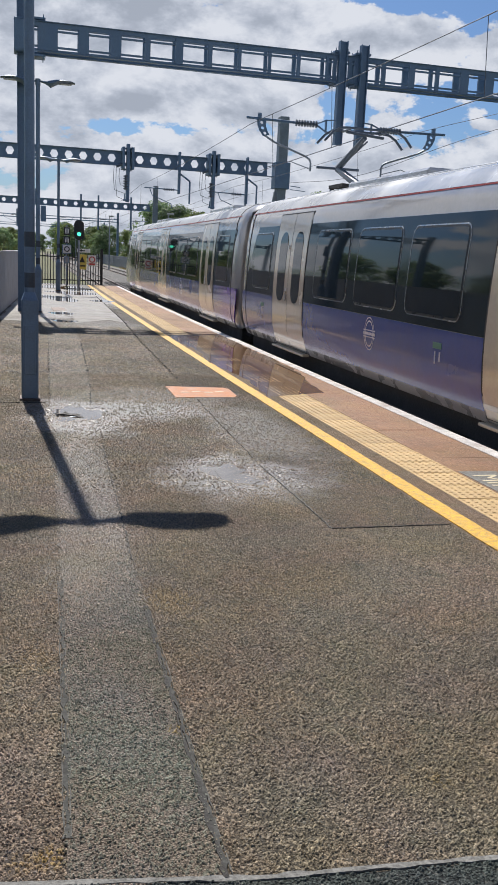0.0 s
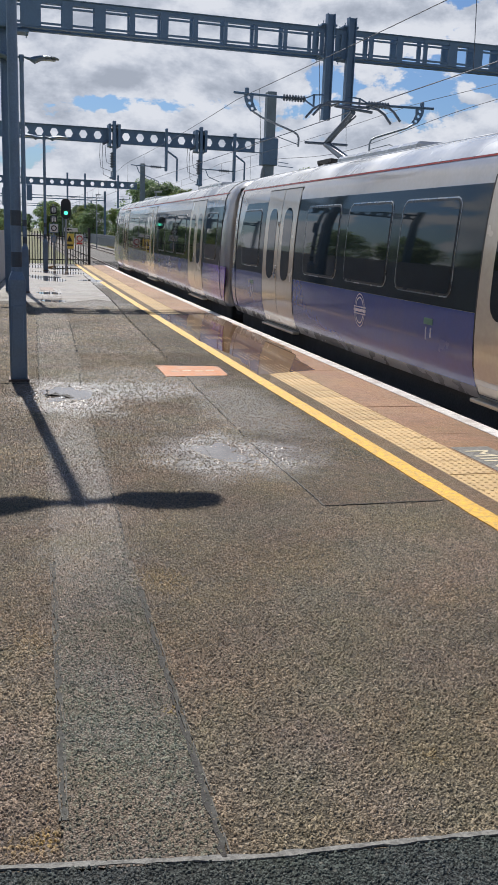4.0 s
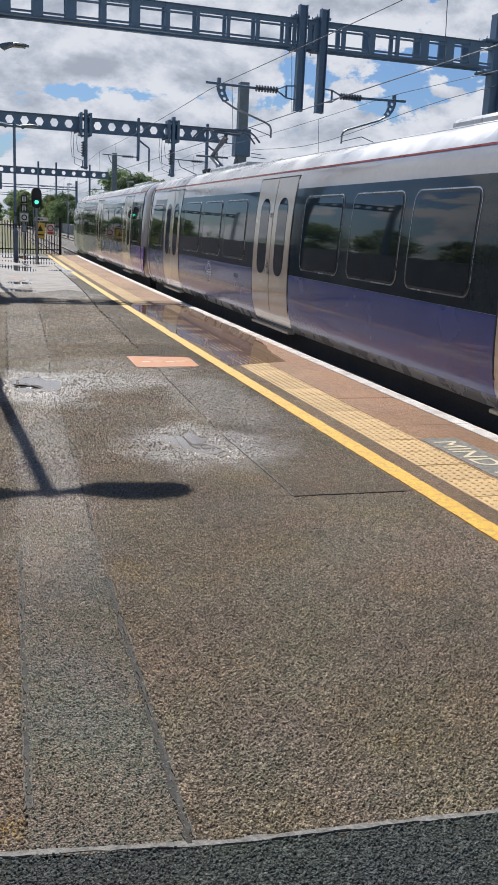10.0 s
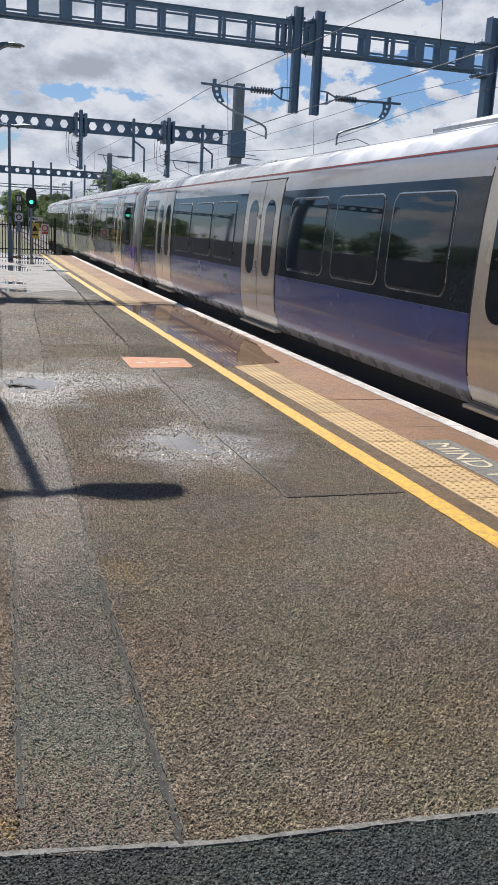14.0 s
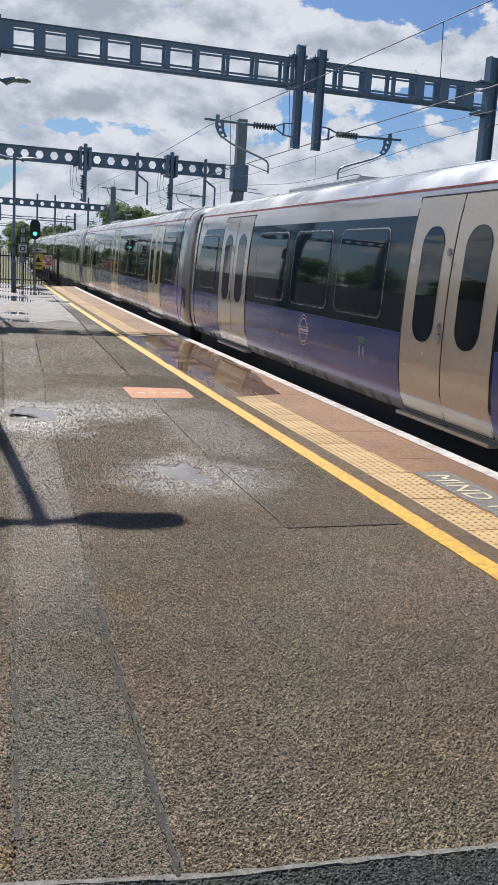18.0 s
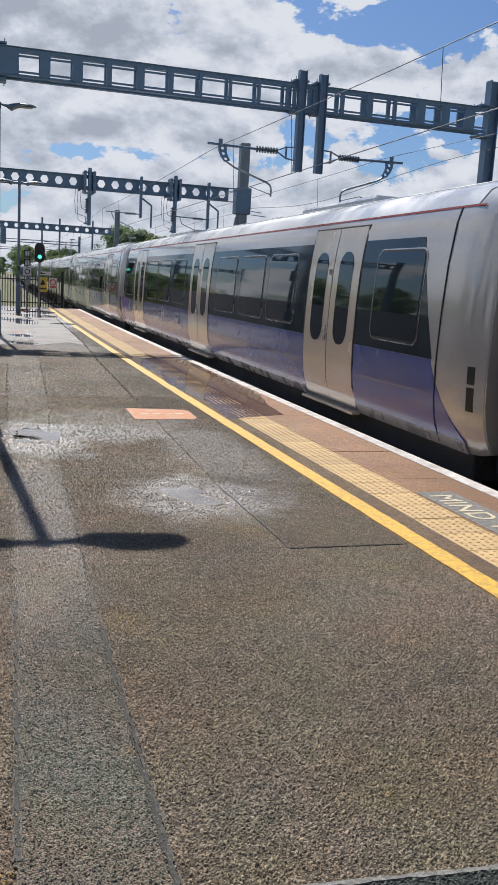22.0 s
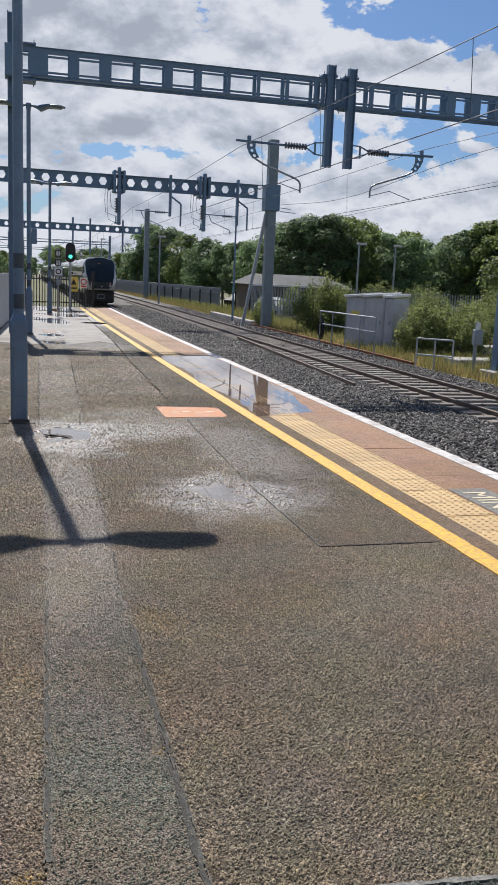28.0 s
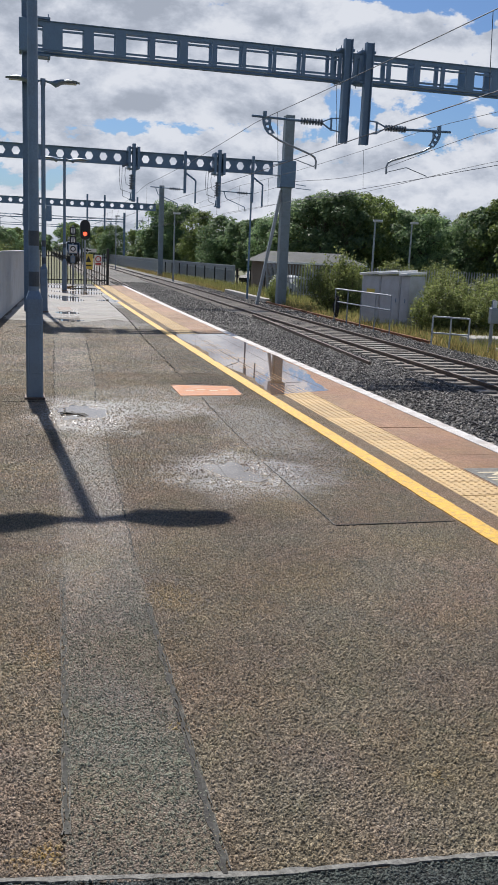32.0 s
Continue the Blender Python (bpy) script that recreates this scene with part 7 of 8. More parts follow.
# ---- beyond the tracks ----
M["cabinet"] = mat("pale_cabinet_paint", (0.50, 0.51, 0.53), 0.55, vary=0.1, scale=3, fine=40, bump=0.05, dirt=(0.33, 0.32, 0.30), dirt_amt=0.5)
def cabinet(x, y, w, d, h, turn, label):
    t = thing("lineside_cabinet", label, "cabinet", "lineside cabinets", at=Matrix.Translation((x, y, -1.05)) @ pose(0, 0, 0, 0, 0, turn))
    part("body", Mesh().bbox(0, w, 0, d, 0.06, h, 0.012), M["cabinet"], t)
    part("roof", Mesh().bbox(-0.03, w + 0.03, -0.16, d + 0.08, h + 0.003, h + 0.11, 0.015, Matrix.Translation((0, 0, h)) @ pose(0, 0, 0, 4.0, -4.5, 0) @ Matrix.Translation((0, 0, -h))), M["sign_white"], t, "pale overhanging lid")
    part("door", Mesh().bbox(0.05, w - 0.05, -0.022, -0.002, 0.16, h - 0.1, 0.006), M["cabinet"], t)
    if w > 1 and h < 2.18:
        part("label_plate", Mesh().bbox(0.35, 0.85, -0.030, -0.022, h - 0.72, h - 0.56, 0.003), M["sign_yellow"], t, "faded yellow label")
    part("handle", Mesh().bbox(w - 0.2, w - 0.16, -0.045, -0.022, h * 0.5, h * 0.5 + 0.16, 0.006), M["galv_dark"], t)
    part("plinth", Mesh().bbox(0.02, w - 0.02, 0.02, d - 0.02, -0.1, 0.06, 0.005), M["concrete"], t)
    return t


cabinet(14.5, 37.0, 1.15, 0.9, 2.15, -68, "pale grey metal lineside cabinet with a white lid")
cabinet(14.93, 35.9, 1.15, 0.9, 2.2, -68, "pale grey metal lineside cabinet with a white lid")
cabinet(15.37, 34.8, 0.5, 0.9, 2.2, -68, "pale grey metal lineside cabinet with a white lid")
hr = thing("handrail", "grey tubular handrail beside the cabinets", "handrail")
for z in (0.45, -0.1):
    part("rail_tube", Mesh().tube((13.45, 37.4, z), (13.62, 31.6, z), 0.03), M["galv"], hr)
for i in range(5):
    t = i / 4
    part("post", Mesh().tube((13.45 + 0.17 * t, 37.4 - 5.8 * t, -1.1), (13.45 + 0.17 * t, 37.4 - 5.8 * t, 0.45), 0.028), M["galv"], hr)
coil = thing("hose_coil", "dark hose coiled over the handrail's end post", "hose")
for k in range(4):
    r = 0.24 + 0.035 * k
    part("loop", Mesh().path([(13.40 + 0.03 * k, 37.25 + r * 0.8 * math.cos(a), -0.32 + 1.35 * r * math.sin(a)) for a in [j * math.pi / 8 for j in range(17)]], 0.022, 6), M["rubber"], coil)
h2 = thing("handrail", "pale tubular handrail in the weeds", "handrail")
for z in (-0.05, -0.6):
    part("rail_tube", Mesh().tube((13.6, 27.9, z), (14.5, 27.0, z), 0.03), M["fence_grey"], h2)
for x, y in ((13.6, 27.9), (14.05, 27.45), (14.5, 27.0)):
    part("post", Mesh().tube((x, y, -1.1), (x, y, -0.05), 0.03), M["fence_grey"], h2)
tagged(part("concrete_slab", Mesh().bbox(15.0, 17.4, 27.4, 28.6, -1.1, -0.72, 0.03), M["concrete"]), "pale concrete slab in the weeds", "slab")
tagged(part("concrete_slab", Mesh().bbox(17.2, 21.0, 31.5, 32.7, -1.1, -0.55, 0.03), M["concrete"]), "pale concrete slab in the weeds", "slab")
sc = thing("bracket_post", "grey lineside post with fittings at the mast", "post", at=Matrix.Translation((14.75, 26.0, -1.1)))
part("pole", Mesh().tube((0, 0, 0), (0, 0, 1.75), 0.06), M["galv"], sc)
part("switch_box", Mesh().bbox(-0.15, 0.15, -0.2, 0.0, 1.0, 1.5, 0.02), M["galv"], sc)
part("insulator", Mesh().tube((0.0, -0.1, 1.5), (0, -0.1, 1.72), 0.07, n=8), M["sign_white"], sc)

# palisade fence on the far side
M["palisade"] = mat("palisade_steel", (0.33, 0.355, 0.37), 0.6, 0.2, vary=0.12, scale=3, fine=30, bump=0.03)
pf = thing("palisade_fence", "grey steel palisade fence along the railway", "fence")


def picket_mesh(h, w):
    return Mesh().add([(-w / 2, 0, 0), (-w / 4, -0.03, 0), (w / 4, -0.03, 0), (w / 2, 0, 0), (-w / 2, 0, h - 0.08), (-w / 4, -0.03, h), (w / 4, -0.03, h), (w / 2, 0, h - 0.08)],
                      [(0, 1, 5, 4), (1, 2, 6, 5), (2, 3, 7, 6)])


pk = picket_mesh(2.35, 0.085).data("pale", M["palisade"])


def fence_run(pts, pitch, as_parts):
    far = Mesh()
    for (xa, ya), (xb, yb) in zip(pts, pts[1:]):
        d = Vector((xb - xa, yb - ya))
        ang = math.degrees(math.atan2(d.y, d.x))
        n = int(d.length / pitch)
        for z in (-0.7, 0.35):
            part("cross_rail", Mesh().beam((xa, ya, z), (xb, yb, z), 0.04, 0.05), M["palisade"], pf)
        for i in range(n):
            x, y = xa + d.x * i / n, ya + d.y * i / n
            if as_parts:
                ob = part("pale", pk, M["palisade"], pf)
                ob.matrix_basis = Matrix.Translation((x, y, -1.1)) @ pose(0, 0, 0, 0, 0, ang)
            else:
                far.box(-0.035, 0.035, -0.02, 0.01, -1.1, 0.75, Matrix.Translation((x, y, 0)) @ pose(0, 0, 0, 0, 0, ang))
    if far.v:
        part("distant_palisade", far, M["palisade"], pf)["kind"] = "stuff"


fence_run([(33, 57.6), (17.6, 58.2), (16.9, 62)], 0.2, True)
FAR_FENCE = [(19.0, 80.3), (17.9, 105), (17.2, 140), (18.4, 200), (20.4, 280), (23, 380)]
fence_run([(x - 0.06, y) for x, y in FAR_FENCE[:4]], 0.19, False)
for (xa, ya), (xb, yb) in zip(FAR_FENCE, FAR_FENCE[1:]):
    n = int((yb - ya) / 3.1)
    for i in range(n):
        a, b = i / n, (i + 0.985) / n
        part("sheet_panel", Mesh().beam((xa + (xb - xa) * a, ya + (yb - ya) * a, -0.15), (xa + (xb - xa) * b, ya + (yb - ya) * b, -0.15), 0.05, 1.9), M["fence_grey"], pf, "solid grey sheet behind the pales")
st_ = thing("fence_stakes", "dark posts in the grass along the fence", "posts")
for s in np.arange(62, 118, 4.0):
    p = Vector((19.4 - (s - 62) * 0.045, s, 0))
    part("stake", Mesh().bbox(p.x - 0.06, p.x + 0.06, p.y - 0.06, p.y + 0.06, -1.1, 0.55, 0.01), M["black"], st_)

# low building with a slate roof
bx0, bx1, by0, by1 = 19.6, 27.4, 71.0, 76.6
M["brick"] = mat("brown_brick", (0.17, 0.125, 0.10), 0.9, vary=0.25, scale=3, fine=30, bump=0.3, dirt=(0.16, 0.13, 0.11), dirt_amt=0.6)
M["slate"] = mat("slate_roof", (0.10, 0.105, 0.108), 0.8, spec=0.3, vary=0.3, scale=2, fine=18, bump=0.4, dirt=(0.07, 0.075, 0.04), dirt_amt=0.7)
house = thing("outbuilding", "low brown brick building with a grey slate roof", "building")
part("wall", Mesh().box(bx0, bx1, by0, by1, -1.1, 1.32), M["brick"], house)
rfm = Mesh().add([(bx0 - 0.5, by0 - 0.5, 1.32), (bx1 + 0.5, by0 - 0.5, 1.32), (bx1 + 0.5, by1 + 0.5, 1.32), (bx0 - 0.5, by1 + 0.5, 1.32), (bx0 + 0.6, (by0 + by1) / 2, 2.2), (bx1 - 0.6, (by0 + by1) / 2, 2.2)],
                 [(0, 1, 5, 4), (1, 2, 5), (2, 3, 4, 5), (3, 0, 4), (0, 3, 2, 1)])
part("roof", rfm, M["slate"], house, "hipped slate roof")
part("gutter", Mesh().box(bx0 - 0.55, bx1 + 0.55, by0 - 0.62, by0 - 0.5, 1.20, 1.34), M["sign_white"], house)
for x in (19.8, 22.4, 24.6):
    w = part("window", Mesh().bbox(x, x + 1.2, by0 - 0.05, by0 + 0.02, -0.2, 0.8, 0.01), M["pane"], house)
    part("sill", Mesh().bbox(x - 0.1, x + 1.3, by0 - 0.12, by0, -0.3, -0.2, 0.01), M["concrete"], w)

# far lamp posts
def slim_lamp(x, y, h, label):
    t = thing("street_lamp", label, "street lamp", "street lamps beyond the fence", at=Matrix.Translation((x, y, -1.1)))
    part("pole", Mesh().tube((0, 0, 0), (0, 0, h), 0.10, 0.06, n=8), M["galv"], t)
    part("head", Mesh().bbox(-0.15, 0.55, -0.12, 0.12, h - 0.05, h + 0.12, 0.04), M["fence_grey"], t)


slim_lamp(24.6, 61.0, 5.6, "grey street lamp before the trees")
slim_lamp(31.5, 70.0, 6.0, "grey street lamp before the trees")
slim_lamp(14.6, 88.0, 6.5, "slim grey lamp beside the track")
slim_lamp(13.2, 130.0, 7.5, "slim grey lamp beside the track")
slim_lamp(10.8, 165.0, 7.5, "slim grey lamp beside the track")
th = tagged(part("slim_post", Mesh().tube((14.0, 55.5, -1.1), (14.0, 55.5, 6.9), 0.07, 0.05, n=8), M["galv_dark"]), "slim dark steel post beside the track", "post")

# parked cars behind the fence
def parked_car(x, y, turn, material, label):
    t = thing("parked_car", label, "car", "parked cars", at=Matrix.Translation((x, y, -1.1)) @ pose(0, 0, 0, 0, 0, turn))
    prof = [(-2.1, 0.35), (-2.15, 0.75), (-1.9, 0.95), (-1.3, 1.0), (-0.75, 1.42), (0.75, 1.45), (1.45, 1.02), (2.0, 0.9), (2.15, 0.6), (2.1, 0.35)]
    k = len(prof)
    b = Mesh().add([(px, py * (1.0 if pz < 1.1 else 0.82), pz) for py in (-0.86, 0.86) for px, pz in prof], [tuple(range(k)), tuple(range(k, 2 * k))[::-1]] + [(i, (i + 1) % k, k + (i + 1) % k, k + i) for i in range(k)])
    part("body", b, material, t)
    for sy in (-1, 1):
        part("side_glass", Mesh().add([(-1.15, sy * 0.86, 1.02), (1.25, sy * 0.86, 1.02), (0.7, sy * 0.74, 1.38), (-0.7, sy * 0.74, 1.38)], [(0, 1, 2, 3)]), M["pane"], t)
    for wx in (-1.35, 1.35):
        for sy in (-1, 1):
            part("wheel", Mesh().tube((wx, sy * 0.7, 0.32), (wx, sy * 0.89, 0.32), 0.32, n=14), M["rubber"], t)
    part("headlamp", Mesh().bbox(2.05, 2.17, -0.75, -0.45, 0.62, 0.78, 0.02), M["lens"], t)
    part("headlamp", Mesh().bbox(2.05, 2.17, 0.45, 0.75, 0.62, 0.78, 0.02), M["lens"], t)


parked_car(20.5, 69, 60, M["fence_grey"], "pale grey car parked behind the railway fence")
parked_car(22.4, 84, 35, M["black"], "black car parked behind the railway fence")
parked_car(19.6, 64, 100, M["fence_grey"], "silver car parked behind the railway fence")
parked_car(21.8, 77, 40, M["blue"], "dark blue car parked behind the railway fence")

# ---- plants ----
def leaf_material(name, lo, hi):
    m = bpy.data.materials.new(name)
    m.use_nodes = True
    ns, ls = m.node_tree.nodes, m.node_tree.links
    g, r, oi, hs, mr = (ns.new(k) for k in ("ShaderNodeNewGeometry", "ShaderNodeValToRGB", "ShaderNodeObjectInfo", "ShaderNodeHueSaturation", "ShaderNodeMapRange"))
    r.color_ramp.elements[0].color, r.color_ramp.elements[1].color = (*lo, 1), (*hi, 1)
    ls.new(g.outputs["Random Per Island"], r.inputs[0])
    ls.new(r.outputs[0], hs.inputs["Color"])
    ls.new(oi.outputs["Random"], mr.inputs[0])
    mr.inputs["To Min"].default_value, mr.inputs["To Max"].default_value = 0.8, 1.35
    ls.new(mr.outputs[0], hs.inputs["Value"])
    b = ns["Principled BSDF"]
    ls.new(hs.outputs[0], b.inputs["Base Color"])
    b.inputs["Roughness"].default_value = 0.6
    tr = ns.new("ShaderNodeBsdfTranslucent")
    ls.new(hs.outputs[0], tr.inputs[0])
    mx = ns.new("ShaderNodeMixShader")
    mx.inputs[0].default_value = 0.55
    ls.new(b.outputs[0], mx.inputs[1])
    ls.new(tr.outputs[0], mx.inputs[2])
    ls.new(mx.outputs[0], ns["Material Output"].inputs[0])
    return m


M["leaf"] = leaf_material("tree_leaves", (0.090, 0.155, 0.080), (0.255, 0.345, 0.155))
M["leaf_mid"] = leaf_material("young_leaves", (0.09, 0.135, 0.035), (0.24, 0.29, 0.10))
M["leaf_light"] = leaf_material("shrub_leaves", (0.105, 0.135, 0.042), (0.265, 0.295, 0.105))
M["grass"] = leaf_material("dry_grass", (0.19, 0.155, 0.06), (0.40, 0.305, 0.13))
M["grass_green"] = leaf_material("green_grass", (0.10, 0.115, 0.04), (0.26, 0.25, 0.09))
M["bark"] = mat("bark", (0.11, 0.085, 0.06), 0.9, vary=0.3, scale=5, fine=30, bump=0.5)


def leaves(rng, centres, radii, per, size):
    """Small leaf quads on the upper and outer side of clumps, with thin places between the clumps."""
    pts, nor = [], []
    for c, r in zip(centres, radii):
        d = rng.normal(size=(per, 3))
        d[:, 2] += 0.45
        d /= np.linalg.norm(d, axis=1)[:, None]
        rad = r * (0.50 + 0.60 * rng.random(per) ** 0.7)
        pts.append(c + d * rad[:, None] * np.array([1, 1, 0.8]))
        nor.append(d + np.array([0, 0, 0.5]) + rng.normal(0, 0.55, (per, 3)))
    p, n = np.concatenate(pts), np.concatenate(nor)
    n /= np.linalg.norm(n, axis=1)[:, None]
    u = np.cross(n, rng.normal(size=n.shape))
    u /= np.linalg.norm(u, axis=1)[:, None]
    w = np.cross(n, u)
    sz = size * (0.6 + 0.8 * rng.random((len(p), 1)))
    return np.stack([p - u * sz, p - w * sz * 0.55, p + u * sz, p + w * sz * 0.55], 1).reshape(-1, 3)


def quads_mesh(name, v, material):
    k = len(v) // 4
    me = bpy.data.meshes.new(name)
    me.vertices.add(len(v))
    me.vertices.foreach_set("co", np.ascontiguousarray(v, dtype=np.float64).ravel())
    me.loops.add(4 * k)
    me.loops.foreach_set("vertex_index", np.arange(4 * k, dtype=np.int32))
    me.polygons.add(k)
    me.polygons.foreach_set("loop_start", np.arange(0, 4 * k, 4, dtype=np.int32))
    me.update(calc_edges=True)
    me.materials.append(material)
    return me


def tree_data(seed, h, spread, clumps, per, size, material, low=0.25, foot=0.12):
    rng = np.random.default_rng(seed)
    cs, rs = [], []
    for i in range(clumps):
        a, t = rng.random() * 6.283, rng.random()
        z = h * (low + (0.95 - low) * t)
        env = spread * (math.sin(math.pi * min(1, foot + (0.92 - foot) * t)) ** 0.7)
        q = env * math.sqrt(rng.random()) * 0.95
        cs.append((q * math.cos(a), q * math.sin(a), z))
        rs.append(spread * (0.15 + 0.17 * rng.random()))
    crown = quads_mesh("crown", leaves(rng, np.array(cs), rs, per, size), material)
    tk = Mesh()
    lean = rng.normal(0, 0.03 * h, 2)
    tk.tube((0, 0, 0), (lean[0] * 0.5, lean[1] * 0.5, h * 0.35), h * 0.024, h * 0.018, n=8)
    tk.tube((lean[0] * 0.5, lean[1] * 0.5, h * 0.35), (lean[0], lean[1], h * 0.8), h * 0.018, h * 0.005, n=7)
    for c in cs[::3]:
        z0 = h * rng.uniform(0.25, 0.6)
        tk.tube((lean[0] * 0.6, lean[1] * 0.6, z0), tuple(np.array(c) * 0.9), h * 0.008, h * 0.002, n=5)
    return tk.data("trunk", M["bark"]), crown


TREES = [tree_data(10 + i, 10.0, 3.6 + 0.5 * (i % 3), 90, 125, 0.17, M["leaf"] if i != 3 else M["leaf_mid"], 0.14, 0.2) for i in range(5)]
def bush_data(seed, h, spread, stems, per, size, material):
    """Stems that spray up and out from one foot, leafy along most of their length."""
    rng = np.random.default_rng(seed)
    tk, pts = Mesh(), []
    for i in range(stems):
        a, out = rng.random() * 6.283, spread * math.sqrt(rng.random())
        top = h * (1.02 - 0.55 * (out / spread) ** 2) * rng.uniform(0.72, 1.12)
        tip, foot = np.array([out * math.cos(a), out * math.sin(a), top]), np.array([0.25 * out * math.cos(a), 0.25 * out * math.sin(a), 0.0])
        bow = np.array([0.35 * out * math.cos(a), 0.35 * out * math.sin(a), 0.0])
        tk.tube(foot, (foot + tip) / 2 + bow * 0.5, 0.016, 0.010, n=5).tube((foot + tip) / 2 + bow * 0.5, tip, 0.010, 0.003, n=4)
        t = 0.12 + 0.88 * rng.random(per) ** 0.8
        p = foot + (tip - foot) * t[:, None] + bow * (4 * t * (1 - t) * 0.5)[:, None]
        pts.append(p + rng.normal(0, 1, (per, 3)) * (h * (0.085 - 0.055 * t))[:, None])
    p = np.concatenate(pts)
    n = rng.normal(size=p.shape) + np.array([0, 0, 0.6])
    n /= np.linalg.norm(n, axis=1)[:, None]
    u = np.cross(n, rng.normal(size=n.shape))
    u /= np.linalg.norm(u, axis=1)[:, None]
    w, sz = np.cross(n, u), size * (0.6 + 0.8 * rng.random((len(p), 1)))
    crown = quads_mesh("crown", np.stack([p - u * sz, p - w * sz * 0.5, p + u * sz, p + w * sz * 0.5], 1).reshape(-1, 3), material)
    return tk.data("trunk", M["bark"]), crown


BUSHES = [bush_data(30 + i, 2.5, 1.2, 64, 110, 0.055, M["leaf_light"]) for i in range(3)]


def plant(name, data, x, y, z, k, label, category, group, turn=0.0, wide=1.0):
    t = thing(name, label, category, group, at=Matrix.Translation((x, y, z)) @ pose(0, 0, 0, 0, 0, turn) @ Matrix.Diagonal((k * wide, k * wide, k, 1)))
    part("trunk", data[0], M["bark"], t)
    part("crown", data[1], data[1].materials[0], t)
    return t


rw = random.Random(21)


def tree_row(n, xa, ya, xb, yb, ka, kb, label, group, jit=3.0):
    for i in range(n):
        t = (i + 0.5) / n
        x, y = xa + (xb - xa) * t + rw.uniform(-jit, jit), ya + (yb - ya) * t + rw.uniform(-jit, jit)
        plant("tree", TREES[rw.randrange(5)], x, y, -1.1, ka + (kb - ka) * t + rw.uniform(-0.1, 0.1), label, "tree", group, rw.uniform(0, 360), rw.uniform(0.9, 1.2))


for x, y, k in ((23.9, 152, 1.11), (25.7, 146, 1.02), (26.8, 136, 0.90), (28.1, 128, 0.83), (29.2, 122, 0.76), (30.6, 118, 0.77), (31.0, 112, 0.78), (32.2, 108, 0.87), (33.1, 104, 0.95), (34.0, 100, 1.00), (35.5, 98, 1.03), (38.5, 100, 1.04), (42.2, 104, 1.03), (45.2, 106, 0.93), (44.1, 98, 0.87), (45.3, 96, 0.83), (49.8, 100, 0.71), (49.9, 96, 0.79), (50.1, 92, 0.92), (51.3, 90, 1.00), (52.1, 88, 1.02), (53.0, 86, 0.97)):
    plant("tree", TREES[rw.randrange(5)], x, y, -1.1, k, "dense green broadleaf tree beyond the railway fence", "tree", "trees beyond the fence", rw.uniform(0, 360), rw.uniform(0.95, 1.15))
tree_row(8, 33, 112, 66, 112, 0.95, 0.9, "dense green broadleaf tree beyond the railway fence", "trees beyond the fence")
tree_row(8, 27, 128, 36, 106, 0.50, 0.60, "dense green broadleaf tree beyond the railway fence", "trees beyond the fence", 2.0)
tree_row(6, 22.5, 165, 26, 140, 0.60, 0.64, "dark green tree behind the distant fence", "distant trees", 2.0)
tree_row(8, 14, 260, 22, 190, 0.95, 0.75, "dark green tree behind the distant fence", "distant trees", 4.0)
tree_row(7, 35.5, 61, 52, 52, 0.86, 0.85, "green tree beside the sidings", "trees beyond the fence", 2.0)
tree_row(10, -8, 130, 0.5, 330, 0.5, 0.8, "distant tree by the line", "distant trees", 2.5)
tree_row(6, -8, 300, 8, 330, 0.8, 0.8, "distant tree by the line", "distant trees", 4.0)
# the other side of the station, seen over the fence and mirrored in the train's windows
tree_row(16, -22, -30, -20, 75, 0.62, 0.62, "green tree behind the platform fence", "trees behind the platform", 2.5)
tree_row(5, -4.5, 64, -4, 90, 0.36, 0.40, "green tree behind the platform fence", "trees behind the platform", 0.8)
tree_row(6, -9, 78, -7, 118, 0.42, 0.5, "green tree behind the platform fence", "trees behind the platform", 1.0)

for x, y, k, w in ((16.0, 44.6, 1.32, 0.85), (16.6, 43.4, 1.15, 0.8), (-2.6, 47, 1.2, 1.1), (-1.2, 49, 1.15, 1.0), (-0.4, 46.5, 1.2, 0.8), (-3.6, 52, 1.2, 1.1), (-2.0, 56, 1.2, 1.1), (20.5, 62, 1.0, 1.2), (23.5, 63, 1.1, 1.2), (27, 62, 1.2, 1.3), (30, 61, 1.2, 1.3), (26, 52, 1.0, 1.3), (29, 50, 1.1, 1.3), (23, 50, 0.9, 1.3), (16.1, 32.6, 0.92, 1.0), (16.9, 33.2, 0.85, 1.1), (16.2, 32.2, 0.7, 1.1), (17.6, 31.6, 0.8, 1.1), (18.2, 28.5, 0.7, 1.2), (15.4, 24.9, 0.62, 0.9), (14.9, 51.5, 0.75, 0.7), (15.4, 53.5, 0.7, 0.8),
                   (19.5, 37, 0.8, 1.2), (21.5, 39, 0.9, 1.3), (24, 41, 0.9, 1.3), (26.5, 38, 0.9, 1.3), (23, 34, 0.75, 1.2), (29, 42, 1.1, 1.3), (32, 44, 1.1, 1.3), (20, 45, 0.9, 1.2)):
    plant("bush", BUSHES[rw.randrange(3)], x, y, -1.1, k, "leafy green lineside bush", "bush", "lineside bushes", rw.uniform(0, 360), w)


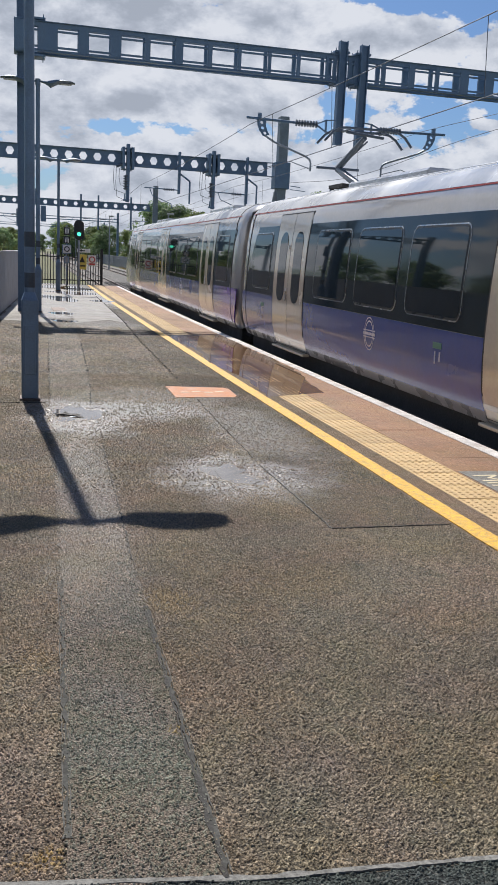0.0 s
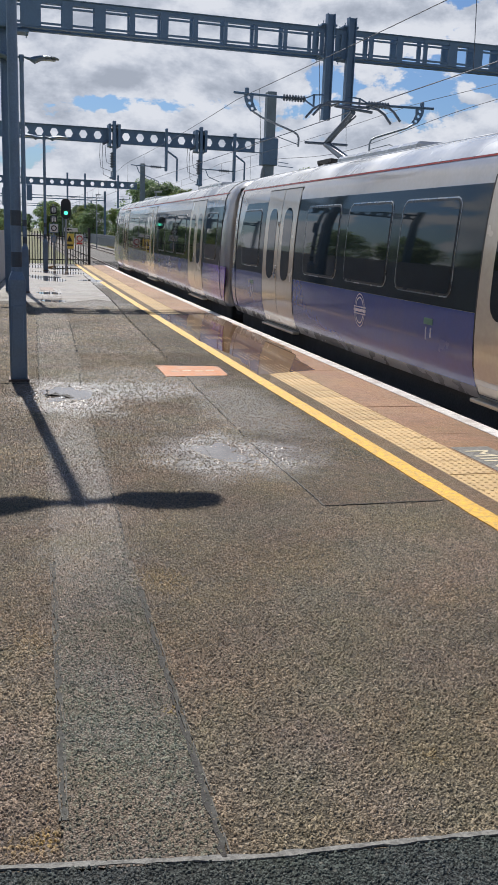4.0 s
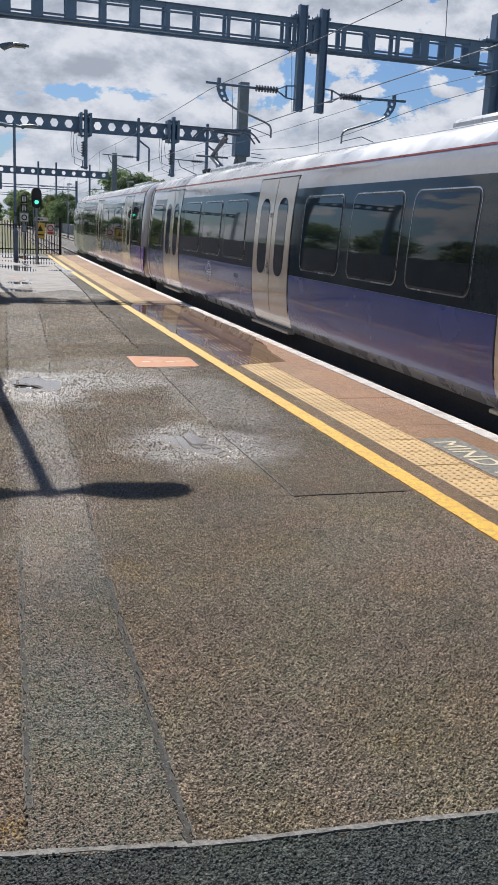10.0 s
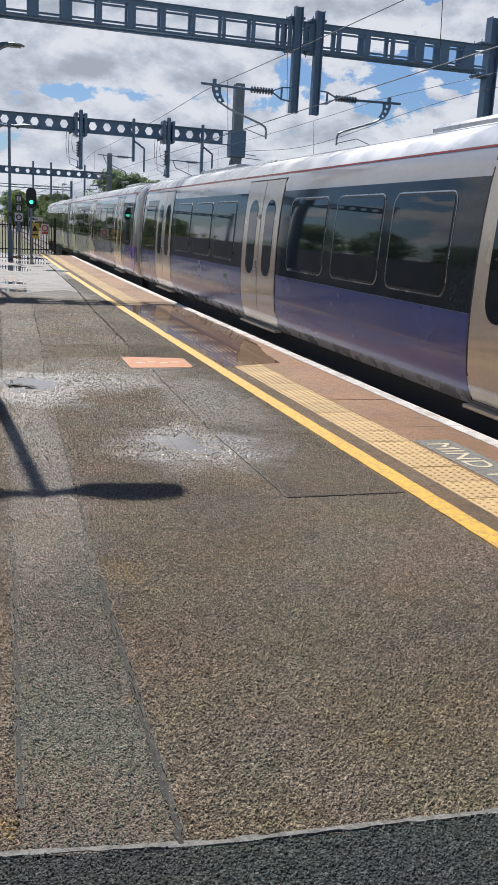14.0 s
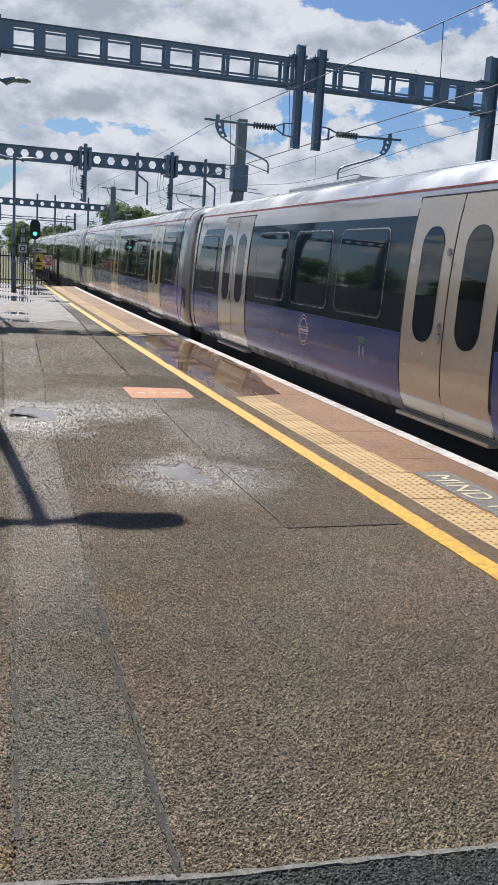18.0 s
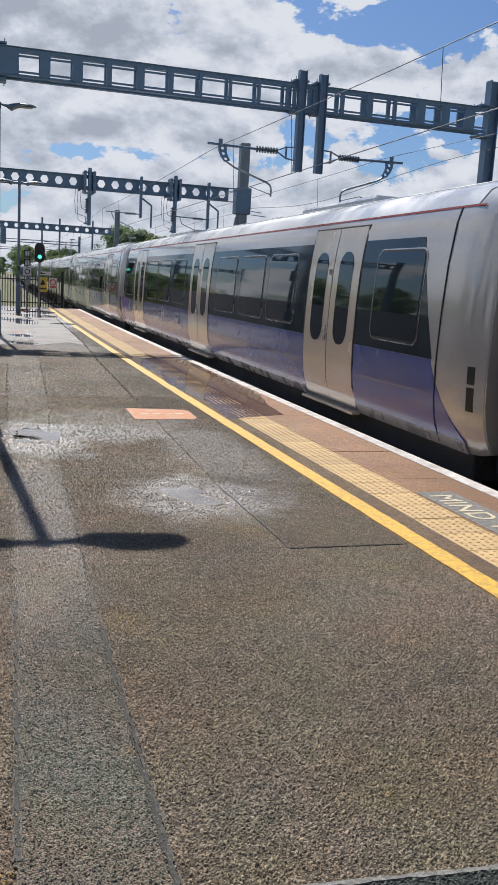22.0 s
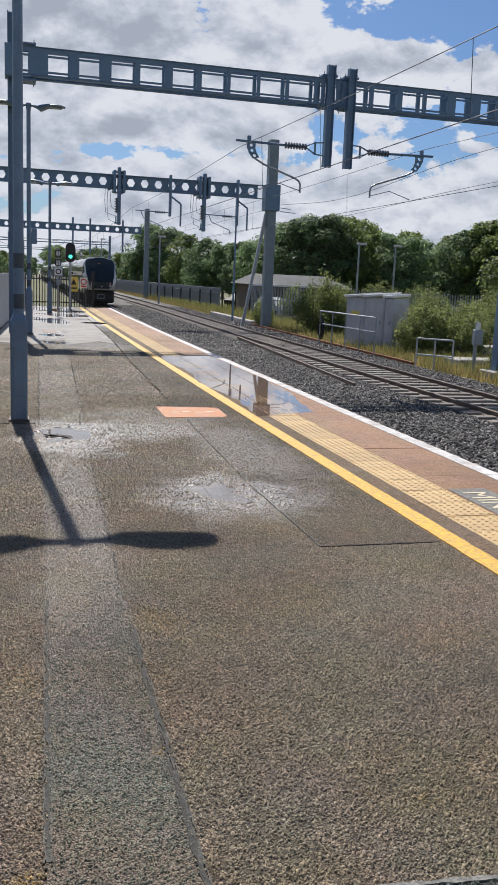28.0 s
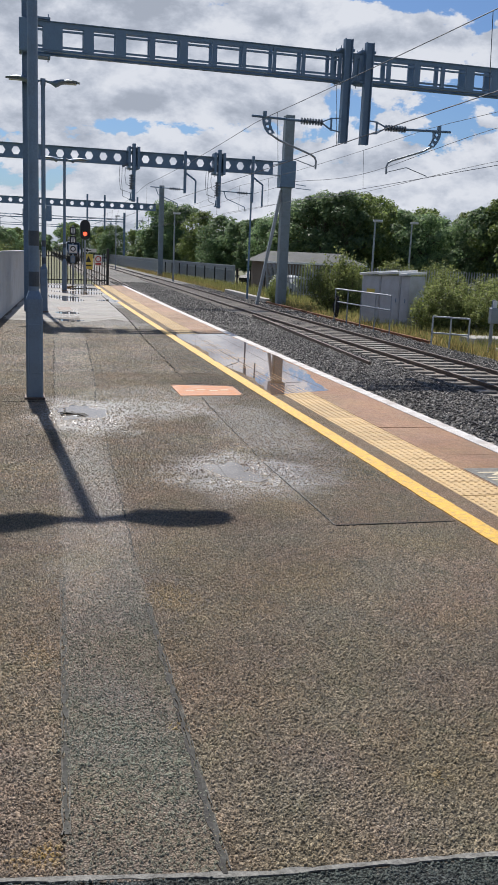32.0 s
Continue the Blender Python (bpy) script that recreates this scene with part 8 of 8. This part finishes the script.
def grass(name, count, f, h, label, seed, material=None):
    rng = np.random.default_rng(seed)
    xy = f(rng, count)
    z0 = np.full(count, -1.12)
    hh = h * (0.5 + 0.9 * rng.random(count))
    a = rng.random(count) * 6.283
    w = 0.008 + 0.010 * rng.random(count)
    dx, dy = np.cos(a) * w, np.sin(a) * w
    bx, by = rng.normal(0, 0.25, count) * hh, rng.normal(0, 0.25, count) * hh
    p = np.stack([xy[:, 0], xy[:, 1], z0], 1)
    v = np.stack([p + np.stack([dx, dy, 0 * dx], 1), p - np.stack([dx, dy, 0 * dx], 1), p + np.stack([bx - dx * 0.3, by - dy * 0.3, hh], 1), p + np.stack([bx + dx * 0.3, by + dy * 0.3, hh], 1)], 1).reshape(-1, 3)
    return tagged(new(name, quads_mesh(name, v, material or M["grass"])), label, "grass", kind="stuff")


def strip_of(s0, s1, o0, o1, p=1.0):
    def f(rng, n):
        s, o = s0 + (s1 - s0) * rng.random(n) ** p, o0 + (o1 - o0) * rng.random(n)
        a = np.interp(s, LINE_S, LINE_A)
        return np.stack([np.interp(s, LINE_S, LINE_X) + o * np.cos(a), np.interp(s, LINE_S, LINE_Y) - o * np.sin(a)], 1)
    return f


grass("grass", 14000, strip_of(20, 62, 9.5, 13.4), 0.40, "low green grass beside the track", 44, M["grass_green"])
grass("grass", 9000, strip_of(60, 110, 9.6, 14), 0.45, "low green grass beside the track", 45, M["grass_green"])
grass("grass", 15000, strip_of(20, 62, 9.4, 11.9), 0.27, "tall dry yellow-green grass beside the track", 41)
grass("grass", 6000, strip_of(60, 150, 9.3, 11.2), 0.3, "tall dry yellow-green grass beside the track", 42)
grass("grass", 11000, strip_of(20, 50, 11.5, 22), 0.30, "tall dry yellow-green grass among the sidings", 43)


# ---- what moves ----
GAP_1 = 18.4      # the first gangway's place along the line while the train stands
RUN = [(0, 0), (5.8, 0), (6.5, 0.09), (7, 0.31), (7.5, 0.72), (8, 1.36), (8.5, 2.27), (9, 3.42), (9.5, 4.9), (10, 6.65), (10.5, 8.6), (11, 10.8), (11.5, 13.3),
       (12, 16.1), (12.5, 19.2), (13, 22.55), (13.5, 26.1), (14, 30.0), (14.5, 34.1), (15.5, 43.0), (16.5, 52.9), (17, 58.3), (17.5, 63.9), (18, 69.85),
       (18.5, 76.1), (19, 82.5), (19.5, 89.3), (20, 96.3), (20.5, 103.5), (21, 111.0), (21.5, 118.7), (22, 126.6), (22.5, 134.6), (23, 142.9), (23.5, 151.4),
       (24, 160.05), (24.5, 168.8), (25, 177.9), (25.5, 186.9), (26.5, 206.5), (27.5, 227.8), (28, 239.0), (28.5, 250), (29, 261.2), (30, 284), (31, 307.5), (32, 332)]


def motions():
    for i, c in enumerate(CARS):
        rows = []
        for t, u in RUN:
            s = GAP_1 + HALF - 2 * HALF * i + u
            p = along(s, TRACK_1)
            rows.append((t, Matrix.Translation(p) @ pose(0, 0, 0, 0, 0, -math.degrees(turn_at(s)))))
        walk(c, rows)
    rows = [(0, 0), (28.1, 0), (28.15, 60), (28.2, 120), (28.25, 180), (32, 180)]
    walk(unit, [(t, pose(0.33, 0.0, 2.36, 0, 0, a)) for t, a in rows])


motions()
